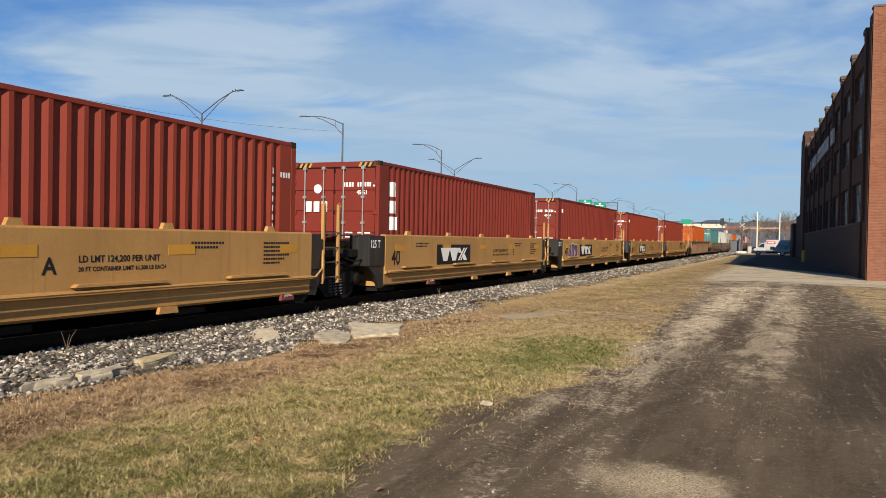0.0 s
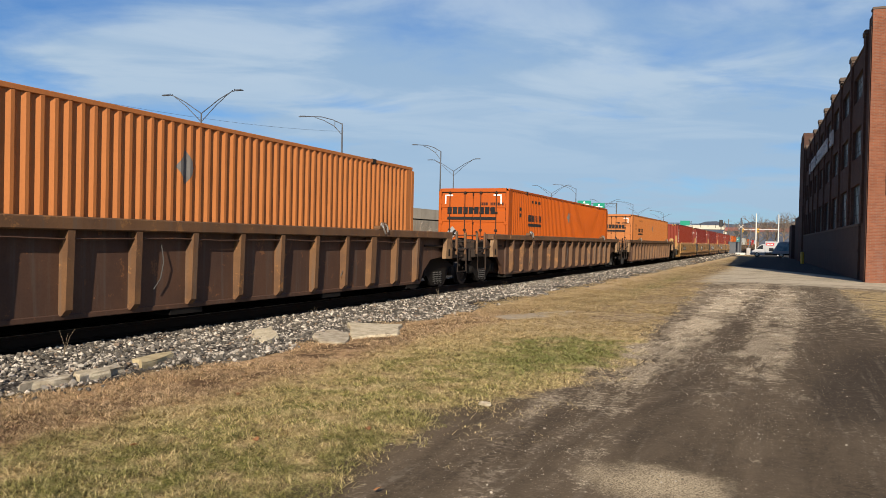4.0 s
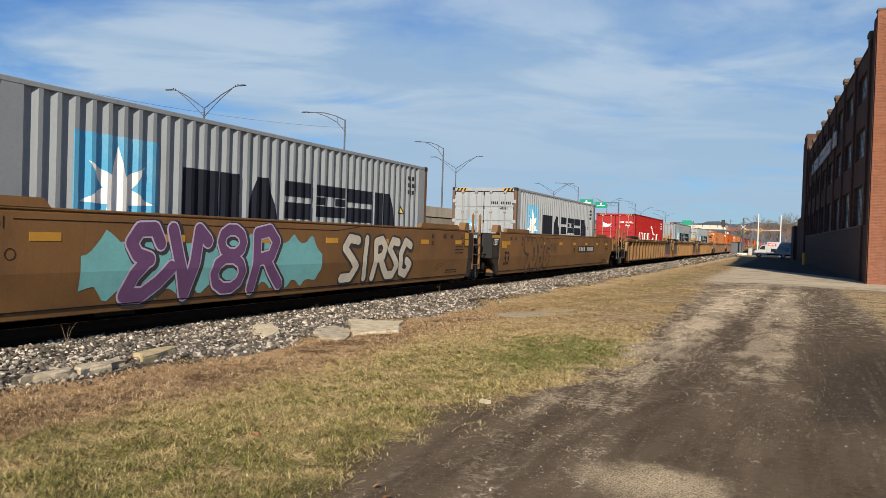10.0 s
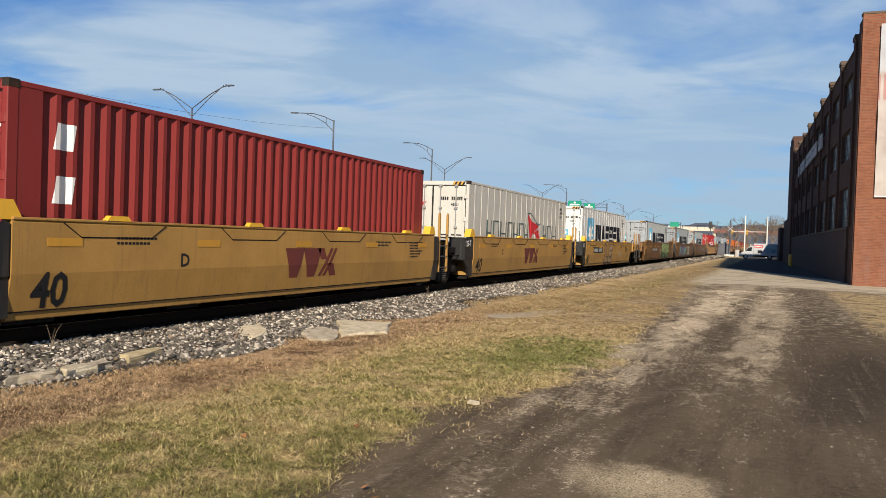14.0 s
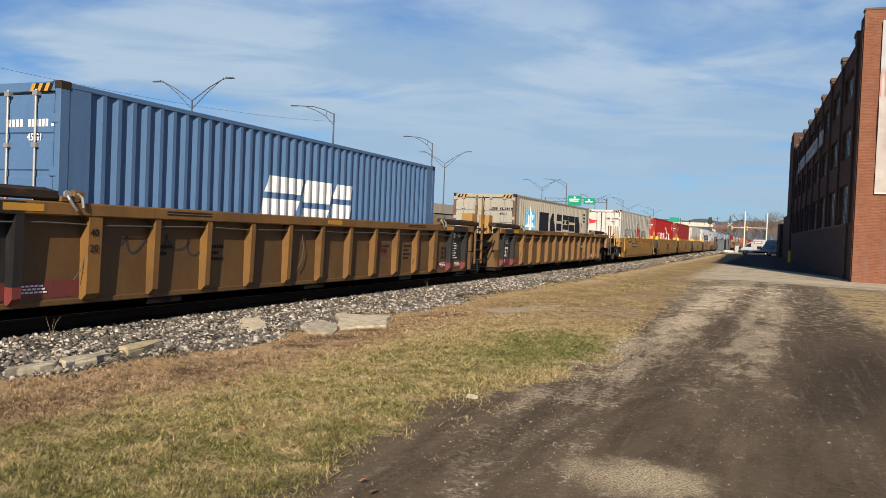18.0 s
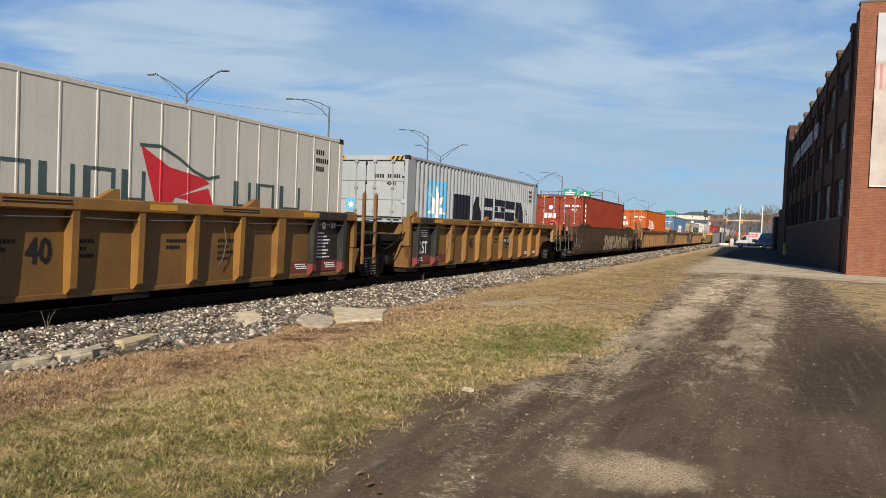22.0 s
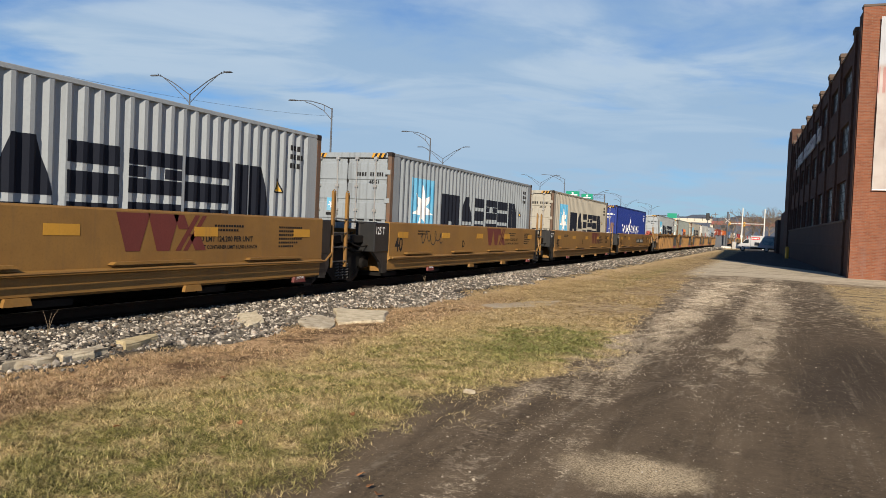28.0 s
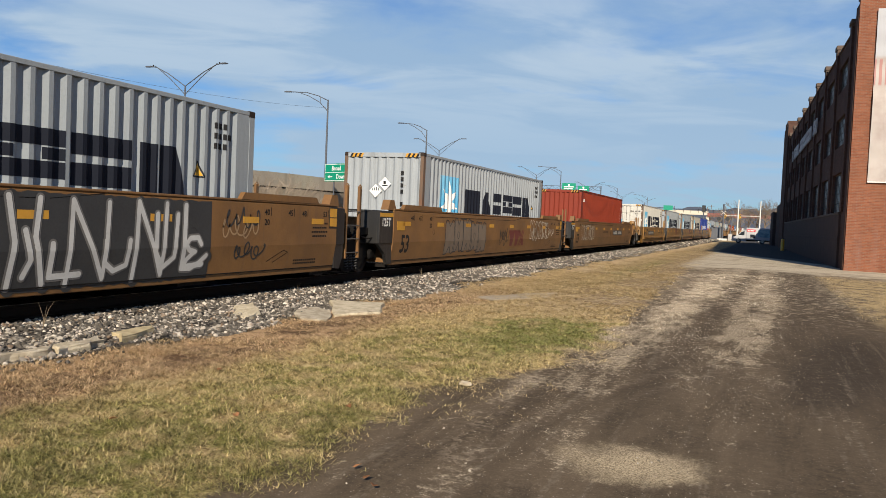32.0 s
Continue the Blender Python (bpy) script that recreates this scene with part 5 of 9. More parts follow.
            polys = [wedge(y + 0.30 * k4, k4), wedge(y + 0.90 * k4, k4), rect(y + 1.16 * k4, y + 1.27 * k4, z0, z1, 0.42 * k4), rect(y + 1.33 * k4, y + 1.43 * k4, z0, z1, 0.42 * k4), rect(y + 1.60 * k4, y + 1.85 * k4, z0, z0 + 0.46 * h4, -0.16 * k4), rect(y + 1.22 * k4, y + 1.45 * k4, z1 - 0.40 * h4, z1, -0.12 * k4)]
            part("maker_mark", (kind, size, y, ink), lambda s: flat(s, polys, 0.012 if ink == "chalk" else 0.004), mats[ink], car, kind="stuff")
        elif what == "text":
            part("stencil", (kind, size) + tuple(mk[1:]), lambda s: stencil(s, mk[1], mk[2], mk[3], mk[4]), mats["ink"], car)
        elif what == "spray":    # fat rounded forms with an outline
            _, y0, y1, z0, z1, fill, edge, n, sd = mk
            rng = random.Random(sd)
            forms = []
            step = (y1 - y0) / n
            for j in range(n):
                cy, cz = y0 + (j + 0.5) * step, (z0 + z1) / 2 + rng.uniform(-0.04, 0.04)
                a, b = step * rng.uniform(0.50, 0.62), (z1 - z0) / 2
                pw = rng.uniform(0.45, 0.8)
                ph = rng.uniform(0, 6)
                forms.append([(cy + a * math.copysign(abs(math.cos(t)) ** pw, math.cos(t)) * (1 + 0.16 * math.sin(3 * t + ph)), cz + b * math.copysign(abs(math.sin(t)) ** pw, math.sin(t)) * (1 + 0.12 * math.sin(2 * t + ph))) for t in [2 * math.pi * q / 22 for q in range(22)]])
            lay = flat
            if fill:
                part("spray_paint", (kind, size, sd, "fill"), lambda s: [lay(s, [q], 0.003 + 0.0006 * j) for j, q in enumerate(forms)], mats[fill], car, "sprayed graffiti in fat rounded forms", kind="stuff")
            lines = []
            for q in forms:
                cyq = sum(p[0] for p in q) / len(q)
                lines += ribbon(q + [q[0]], rng.uniform(0.035, 0.06))
                lines += ribbon([(cyq - 0.12 * step, z0 + 0.25 * (z1 - z0)), (cyq, (z0 + z1) / 2), (cyq + 0.1 * step, z1 - 0.25 * (z1 - z0))], 0.05)
            part("spray_paint", (kind, size, sd, "edge"), lambda s: lay(s, lines, 0.009), mats[edge], car, "sprayed graffiti outline", kind="stuff")
        elif what == "piece":    # big sprayed letters: backing, outline, body
            _, glyphs, back, rim, fill, sd, *low = mk
            rng = random.Random(sd)
            put = lambda s, q, off: flat(s, [q], off)
            def strokes(s, grow, base, dy=0.0, dz=0.0, under=9.0):
                k = 0
                for g, y0, y1, z0, z1, wd in glyphs:
                    for line in GLYPHS[g]:
                        pts = [(y0 + (y1 - y0) * a + dy, z0 + (z1 - z0) * b + dz) for a, b in line]
                        for q in ribbon(pts, wd + grow) + [[(p[0] + (wd + grow) / 2 * math.cos(t), p[1] + (wd + grow) / 2 * math.sin(t)) for t in [0.5236 * j for j in range(12)]] for p in pts]:
                            k += 1
                            q = clipz(q, under, False)
                            if len(q) > 2:
                                put(s, q, base + 0.00002 * k)
            if back:
                (b0, b1, c0, c1, bm) = back
                n2 = int((b1 - b0) / 0.08)
                solid = bm == "spray_black"
                edge_lo = [c0 + (0.0 if solid else 0.16 * abs(math.sin(j * 0.55 + sd)) + 0.5 * max(0.0, 0.35 - min(j, n2 - j) * 0.07)) + rng.uniform(0, 0.03) for j in range(n2 + 1)]
                edge_hi = [c1 - (0.0 if solid else 0.20 * abs(math.sin(j * 0.41 + 1.0)) + 0.6 * max(0.0, 0.35 - min(j, n2 - j) * 0.07)) - rng.uniform(0, 0.03) for j in range(n2 + 1)]
                at = lambda j: b0 + j * (b1 - b0) / n2
                blobs = [[(at(j), edge_lo[j]), (at(j + 1), edge_lo[j + 1]), (at(j + 1), edge_hi[j + 1]), (at(j), edge_hi[j])] for j in range(n2)]
                part("spray_paint", (kind, size, sd, "back"), lambda s: [put(s, q, 0.004) for q in blobs], mats[bm], car, "sprayed backing colour", kind="stuff")
            part("spray_paint", (kind, size, sd, "shade"), lambda s: strokes(s, 0.13, 0.008, 0.04, -0.02), mats["spray_black"], car, "black sprayed outline", kind="stuff")
            part("spray_paint", (kind, size, sd, "rim"), lambda s: strokes(s, 0.055, 0.020), mats[rim], car, "pale sprayed outline", kind="stuff")
            part("spray_paint", (kind, size, sd, "body"), lambda s: strokes(s, 0.0, 0.032), mats[fill], car, "sprayed letters", kind="stuff")
            for lo in low:
                part("spray_paint", (kind, size, sd, "low"), lambda s: strokes(s, 0.0, 0.046, under=0.74), mats[lo], car, "darker foot of the sprayed letters", kind="stuff")
        elif what == "tag":      # a scribbled line
            _, y0, y1, z0, z1, ink, sd = mk
            rng = random.Random(sd)
            n = 130
            u = [q / n for q in range(n + 1)]
            w1, w2 = rng.uniform(26, 34), rng.uniform(12, 17)
            pts = [(y0 + (y1 - y0) * q + 0.07 * math.sin(w1 * q + 1.3) + 0.05 * math.sin(w2 * 1.7 * q), z0 + (z1 - z0) * (0.5 + 0.30 * math.sin(w1 * q) + 0.17 * math.sin(w2 * q + sd) * math.sin(3 * q))) for q in u]
            part("spray_tag", (kind, size, sd), lambda s: flat(s, ribbon(pts, 0.030), 0.008), mats[ink], car, "scribbled spray-paint tag", kind="stuff")
        elif what == "bubble":   # hollow sprayed letters: thin outline only
            _, y0, y1, z0, z1, ink, n, sd, *fill = mk
            rng = random.Random(sd)
            lines, bodies = [], []
            step = (y1 - y0) / n
            for j in range(n):
                a, b = y0 + j * step, y0 + (j + 1.12) * step
                lo, hi = z0 + rng.uniform(0, 0.12), z1 - rng.uniform(0, 0.10)
                leg, k2 = rng.uniform(0.28, 0.42), rng.uniform(-0.06, 0.08)
                out = [(a + k2, lo), (a, hi - 0.12), (a + 0.1 * step, hi), (a + leg * step, hi - 0.02), (a + 0.5 * step, hi - rng.uniform(0.08, 0.22)), (b - leg * step, hi), (b - 0.05, hi - 0.05), (b + k2, lo + rng.uniform(0, 0.1)), (b - leg * step, lo), (a + 0.55 * step, lo + rng.uniform(0.15, 0.35)), (a + leg * step, lo + 0.02), (a + k2, lo)]
                lines += ribbon(out, 0.030)
                bodies.append([(a + k2 * 0.5, lo + 0.02), (b - 0.02, lo + 0.06), (b - 0.06, hi - 0.07), (a + 0.04, hi - 0.07)])
                if j % 2:
                    lines += ribbon(loop(a + 0.5 * step, (lo + hi) / 2, 0.12 * step, 0.10), 0.022)
            for f in fill:
                part("spray_paint", (kind, size, sd, "fill"), lambda s: [flat(s, [q], 0.0035 + 0.0002 * i) for i, q in enumerate(bodies)], mats[f], car, "thin sprayed filling", kind="stuff")
            part("spray_paint", (kind, size, sd, "hollow"), lambda s: flat(s, lines, 0.007), mats[ink], car, "hollow sprayed letters in a thin outline", kind="stuff")


def loop(cy, cz, a, b, n=10):
    return [(cy + a * math.cos(6.2832 * i / n), cz + b * math.sin(6.2832 * i / n)) for i in range(n + 1)]


GLYPHS = {   # strokes in a unit square
    "E": [[(0.72, 0.74), (0.60, 0.93), (0.30, 0.92), (0.14, 0.74), (0.26, 0.58), (0.50, 0.52)], [(0.46, 0.52), (0.22, 0.32), (0.06, 0.05), (0.40, 0.04), (0.70, 0.20), (0.96, 0.40)]],
    "V": [[(0.05, 0.93), (0.20, 0.55), (0.42, 0.04)], [(0.42, 0.04), (0.62, 0.50), (0.72, 0.93), (0.95, 0.78)]],
    "8": [loop(0.55, 0.76, 0.30, 0.20), loop(0.48, 0.27, 0.38, 0.25)],
    "R": [[(0.12, 0.02), (0.22, 0.45), (0.22, 0.90), (0.60, 0.96), (0.82, 0.78), (0.66, 0.54), (0.30, 0.48)], [(0.50, 0.48), (0.70, 0.28), (0.98, 0.06)]],
    "S": [[(0.90, 0.92), (0.40, 0.96), (0.12, 0.74), (0.50, 0.52), (0.84, 0.30), (0.55, 0.05), (0.05, 0.04)]],
    "7": [[(0.0, 0.92), (0.02, 0.70), (0.30, 0.66), (0.62, 0.90), (0.66, 0.45), (0.40, 0.02)]],
    "N": [[(0.05, 0.02), (0.12, 0.98), (0.85, 0.05), (0.92, 0.97)]],
    "I": [[(0.50, 0.02), (0.40, 0.45), (0.55, 0.96)]],
    "K": [[(0.15, 0.02), (0.20, 0.97)], [(0.90, 0.95), (0.25, 0.48), (0.95, 0.05)]],
    "O": [loop(0.5, 0.5, 0.40, 0.46)],
    "G": [[(0.85, 0.85), (0.45, 0.96), (0.10, 0.60), (0.20, 0.12), (0.60, 0.04), (0.85, 0.30), (0.55, 0.42)]],
    "U": [[(0.10, 0.96), (0.08, 0.30), (0.40, 0.03), (0.80, 0.20), (0.88, 0.96)]],
    "H": [[(0.12, 0.02), (0.16, 0.97)], [(0.85, 0.02), (0.88, 0.97)], [(0.16, 0.48), (0.85, 0.52)]],
    "L": [[(0.15, 0.97), (0.12, 0.05), (0.90, 0.08)]],
    "F": [[(0.90, 0.94), (0.15, 0.95), (0.12, 0.05), (0.92, 0.04)], [(0.14, 0.50), (0.75, 0.50)]],
    "M": [[(0.05, 0.02), (0.15, 0.96), (0.50, 0.40), (0.85, 0.96), (0.95, 0.02)]],
    "A": [[(0.05, 0.02), (0.48, 0.97), (0.95, 0.02)], [(0.22, 0.36), (0.78, 0.36)]],
    "Z": [[(0.04, 0.95), (0.22, 0.05), (0.50, 0.62), (0.76, 0.05), (0.96, 0.95)]],
    "W": [[(0.0, 0.98), (0.12, 0.50), (0.05, 0.02)], [(0.55, 0.97), (0.48, 0.55), (0.66, 0.03)], [(0.30, 0.62), (0.42, 0.30), (0.30, 0.12)]],
}


def clipz(poly, z, above):
    return [(b, a) for a, b in clip([(p[1], p[0]) for p in poly], z, above)]


# ---- the train: each unit's middle along the track at the start, then what it carries ----
SPEEDS = [17.87, 17.96, 18.06, 18.12, 18.30, 18.46, 18.54, 18.52, 18.44]   # metres a second, every four seconds


def gone(t):
    """Metres run since the start."""
    k, s = 0.0, 0.0
    while k < t - 1e-9:
        d = min(0.5, t - k)
        s += d * float(np.interp(k + d / 2, range(0, 33, 4), SPEEDS))
        k += d
    return s


MOVING = []


def on_track(y):
    return pose(TRACK, y, RAIL)


def unit(y, kind, size, paint, hf, hr, front, rear, marks=(), seed=0, brake=False):
    tone = {"pale_yellow": "faded yellow", "ochre": "ochre yellow", "gold": "golden ochre yellow", "amber": "weathered amber", "dirty_amber": "dirty dark amber", "tan_brown": "dirty tan-brown", "car_brown": "rusty brown", "dark_brown": "dark brown"}[paint]
    form = {"ribbed": "ribbed sides", "smooth": "smooth folded sides", "step": "a stepped sill"}[kind]
    extra = " and graffiti" if any(mk[0] == "spray" for mk in marks) else ""
    car = well_car("well_car", on_track(y), kind, size, paint, hf, hr, front, rear, f"{tone} rail well car with {form}{extra}", marks, seed, brake)
    MOVING.append((car, y, 0.0))
    return car


def load(y, paint, label, style="", end="door", **more):
    c = container("shipping_container", pose(TRACK, y, RAIL + BOTTOM), paint, label, style, end, **more)
    MOVING.append((c, y, BOTTOM))
    return c


J40, E40, J53, E53, ES = 7.76, 9.83, 9.78, 11.68, 11.75


def string(y0, n, size, kind, paint, marks, seed, brake, last=""):
    """An articulated string of n units; y0: the middle of the leading one; last: another paint for the last unit. Returns the middles."""
    j, e = (J40, E40) if size == 40 else (J53, E53)
    ys = [y0 - i * 2 * j for i in range(n)]
    for i, y in enumerate(ys):
        unit(y, kind, size, paint if i < n - 1 else last or paint, e if i == 0 else j, e if i == n - 1 else j, "coupler" if i == 0 else "joint", "coupler" if i == n - 1 else "joint", marks[i] if i < len(marks) else (), seed + i, brake if i == 0 else False)
    return ys


# ahead of the red string, far off
lead = 68.4 + E40 + ES
unit(lead, "ribbed", 53, "car_brown", ES, ES, "coupler", "coupler")
load(lead, "orange", "orange corrugated shipping container in a brown well car", "column")
far = string(lead + ES + E40 + 4 * 2 * J40, 5, 40, "step", "amber", [(), (), (), (), ()], 3, True)
for y, (p, lb) in zip(far[::-1], (("teal", "teal green"), ("old_white", "off-white"), ("beige", "pale beige"), ("orange", "orange"), ("grey", "grey"))):
    load(y, p, lb + " corrugated shipping container in a well car", "star_square" if p == "grey" else "")
far2 = string(far[0] + E40 + E53 + 2 * 2 * J53, 3, 53, "smooth", "tan_brown", [], 5, True)
for y, (p, lb) in zip(far2[::-1], (("bright_red", "bright red"), ("silver", "silver grey"), ("red", "dark red"))):
    load(y, p, lb + " corrugated shipping container in a well car", "star_square" if p == "silver" else "flag_white" if p == "bright_red" else "")
# five faded yellow units with red containers
reds = string(68.4, 5, 40, "step", "pale_yellow", [
    (("maker", 1.8, "ink"),), (("maker", -3.15, "chalk"), ("tag", -5.6, -4.2, 0.7, 1.2, "maroon", 1)),
    (("maker", -3.15, "chalk"), ("spray", -5.4, -3.9, 0.62, 1.25, "spray_purple", "spray_cream", 3, 11), ("text", "B", 2.4, 0.95, 0.28)),
    (("maker", -3.15, "chalk"), ("text", "E", 2.8, 0.86, 0.28)), (("plate", -4.4, 2.2), ("text", "A", 0.35, 0.84, 0.30))], 20, True)
for y, (p, st, en, lb) in zip(reds, (("red", "column", "door", "oxide red"), ("brick_red", "column", "door", "faded oxide red"), ("deep_red", "column", "door", "oxide red"), ("deep_red", "three_blocks", "door", "dark crimson"), ("red", "letter_column", "plain", "oxide red"))):
    load(y, p, lb + " corrugated shipping container in a yellow well car", st, en)

# three brown single cars with long orange domestic containers
for y, p, lb in ((-15.22, "pale_orange", "faded pale orange"), (-38.78, "orange", "bright orange"), (-62.26, "pale_orange", "faded pale orange")):
    unit(y, "ribbed", 53, "car_brown", ES, ES, "coupler", "coupler", (), 30, "high" if y > -20 else False)
    load(y, p, lb + " long corrugated container with black slab marks", "bar_pair", length=16.15, width=2.59)

# three amber ribbed units
string(-85.65, 3, 53, "ribbed", "amber", [(("plate", 3.4, 1.5),), (("maker", 3.1, "maroon"),), (("plate", -3.4, 1.5),)], 40, True, "dirty_amber")
load(-85.65, "silver", "silver grey corrugated container with a light blue square", "star_square")
load(-105.23, "grey", "grey corrugated container with a light blue square", "star_square", "plain")
load(-124.76, "bright_red", "bright red corrugated container with a white flag mark", "flag_white")

# three tan-brown smooth units, much sprayed
string(-148.11, 3, 53, "smooth", "tan_brown", [
    (("piece", (("7", -5.78, -5.0, 0.36, 1.36, 0.34), ("O", -5.15, -4.45, 0.34, 1.30, 0.30), ("8", -4.30, -3.55, 0.34, 1.34, 0.26), ("G", -3.45, -2.80, 0.34, 1.30, 0.26)), None, "spray_black", "tan_brown", 21), ("tag", -2.6, -1.8, 0.85, 1.3, "spray_black", 2), ("plate", 1.75, 3.1), ("text", "B", 1.0, 0.85, 0.3)),
    (("piece", (("E", -4.25, -3.30, 0.36, 1.42, 0.20), ("V", -3.36, -2.52, 0.34, 1.42, 0.21), ("8", -2.48, -1.55, 0.38, 1.42, 0.17), ("R", -1.52, -0.60, 0.36, 1.42, 0.20)), (-4.95, 0.75, 0.30, 1.36, "spray_teal"), "spray_lilac", "spray_purple", 22), ("piece", (("S", 1.50, 2.20, 0.40, 1.30, 0.19), ("I", 2.20, 2.75, 0.40, 1.30, 0.17), ("R", 2.75, 3.50, 0.40, 1.28, 0.19), ("S", 3.50, 4.05, 0.40, 1.26, 0.19), ("G", 4.05, 4.75, 0.40, 1.25, 0.19)), None, "spray_black", "spray_cream", 24)),
    (("plate", -4.74, 2.86), ("text", "A", -1.50, 0.83, 0.3), ("piece", (("S", 0.72, 1.66, 0.44, 1.36, 0.40), ("K", 1.86, 2.60, 0.42, 1.36, 0.32), ("F", 2.76, 3.44, 0.42, 1.36, 0.30), ("M", 3.70, 4.62, 0.42, 1.36, 0.30), ("F", 4.85, 5.45, 0.42, 1.34, 0.28)), None, "spray_cream", "spray_leaf", 25, "spray_green"), ("tag", -0.75, 0.45, 0.45, 1.0, "spray_cream", 3), ("tag", -0.7, 0.3, 0.85, 1.1, "spray_cream", 33), ("tag", 6.9, 8.2, 0.6, 1.1, "spray_cream", 4))], 50, False)
load(-148.11, "silver", "silver corrugated container with a light blue square", "star_square", worn=True)
load(-167.67, "grey", "grey corrugated container with a light blue square", "star_square", worn=True)
load(-187.11, "silver", "silver corrugated container with a light blue square", "star_square")

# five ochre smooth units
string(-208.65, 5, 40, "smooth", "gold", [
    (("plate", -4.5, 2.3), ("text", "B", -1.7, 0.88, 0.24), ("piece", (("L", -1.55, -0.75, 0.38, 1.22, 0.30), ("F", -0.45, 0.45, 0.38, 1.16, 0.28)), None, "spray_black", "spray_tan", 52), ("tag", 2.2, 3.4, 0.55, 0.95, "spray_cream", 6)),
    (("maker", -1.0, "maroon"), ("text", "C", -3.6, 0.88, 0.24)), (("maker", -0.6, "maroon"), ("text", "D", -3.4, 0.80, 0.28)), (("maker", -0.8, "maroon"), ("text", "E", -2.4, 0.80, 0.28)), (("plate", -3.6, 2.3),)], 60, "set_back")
load(-208.65, "white", "smooth white refrigerated container with a light blue square", "star_square", reefer=True)
load(-224.16, "old_white", "smooth off-white refrigerated container with a red flag", "flag_red", reefer=True)
load(-239.74, "dark_red", "dull crimson corrugated container with two white marks", "bars")
load(-255.41, "bright_red", "bright red corrugated container with a white flag mark", "flag_white")
load(-271.08, "old_white", "smooth off-white refrigerated container with a red flag", "flag_red", reefer=True)

# three amber ribbed units
string(-292.61, 3, 53, "ribbed", "dirty_amber", [(("plate", 3.3, 1.5),), (("maker", 2.1, "maroon"), ("tag", -5.2, -3.2, 0.8, 1.2, "spray_black", 7)), (("plate", -5.6, 1.4),)], 70, True)
load(-292.61, "beige", "low grey-beige corrugated container with a light blue square", "star_square", high=2.591, worn=True)
load(-312.17, "blue", "faded blue corrugated container with white slab marks", "leaning_slabs")
load(-331.78, "underlined", "orange corrugated container with white underlined marks", "underlined")

# single dark brown car
unit(-354.44, "smooth", 53, "dark_brown", 10.98, 10.98, "coupler", "coupler", (("piece", (("S", -1.48, -1.04, 0.42, 1.04, 0.29), ("H", -0.76, -0.12, 0.40, 1.02, 0.29), ("O", 0.14, 0.50, 0.42, 1.02, 0.26), ("F", 0.72, 1.06, 0.42, 1.02, 0.26), ("L", 1.46, 1.98, 0.46, 1.06, 0.24), ("O", 2.00, 2.42, 0.48, 1.06, 0.26), ("Z", 2.62, 3.16, 0.42, 1.02, 0.22), ("S", 3.36, 3.76, 0.42, 1.00, 0.22), ("H", 4.20, 4.66, 0.38, 0.96, 0.20), ("F", 4.92, 5.24, 0.40, 0.97, 0.19), ("M", 5.44, 5.86, 0.38, 0.98, 0.16), ("A", 6.08, 6.68, 0.38, 0.96, 0.17)), None, "dark_brown", "spray_buff", 31), ("tag", 6.95, 8.05, 0.74, 1.12, "spray_silver", 36), ("tag", 4.9, 5.7, 1.08, 1.24, "spray_silver", 37), ("tag", -9.0, -7.4, 0.4, 1.1, "spray_silver", 8)), 80, True)
load(-354.44, "brick_red", "brick red corrugated container with a white letter column", "letter_column")

# five ochre ribbed units
string(-375.23, 5, 40, "ribbed", "amber", [(("plate", 1.25, 1.5),), (), (("maker", -3.6, "maroon"),), (("maker", -3.6, "maroon"),), (("plate", -3.5, 1.5),)], 90, "red")
load(-375.23, "silver", "silver grey corrugated container with a light blue square", "star_square")
load(-390.73, "old_white", "smooth off-white refrigerated container with a red flag", "flag_red", reefer=True)
load(-406.25, "beige", "weathered beige corrugated container with a light blue square", "star_square", worn=True)
load(-421.71, "pale_green", "weathered grey-green corrugated container with blue and orange panels", "two_panels", worn=True)
load(-437.25, "silver", "silver grey corrugated container with a light blue square", "star_square")

# five ochre units with stepped sills
string(-456.78, 5, 40, "step", "ochre", [(("plate", 0.15, 3.1), ("text", "A", -0.85, 0.88, 0.32)), (("maker", 1.2, "maroon"), ("tag", 2.2, 3.6, 0.8, 1.2, "spray_black", 9), ("text", "E", -1.0, 0.85, 0.28)), (("maker", 0.68, "maroon"), ("tag", -4.5, -3.0, 0.85, 1.3, "spray_black", 10), ("text", "D", -1.5, 0.80, 0.28)), (("maker", 0.9, "maroon"), ("text", "C", -1.3, 0.80, 0.28)), (("plate", -3.72, 3.17), ("text", "B", 0.10, 0.88, 0.30), ("tag", -6.0, -4.6, 0.75, 1.2, "spray_black", 12))], 100, "red")
load(-456.78, "navy", "navy blue corrugated container with white script", "script")
load(-471.95, "beige", "weathered beige corrugated container with a light blue square", "star_square", worn=True)
load(-487.48, "grey", "grey corrugated container with a light blue square", "star_square", worn=True)
load(-502.89, "silver", "silver grey corrugated container with a light blue square", "star_square", worn=True)
load(-518.05, "old_white", "off-white corrugated container with a light blue square", "star_square", worn=True)

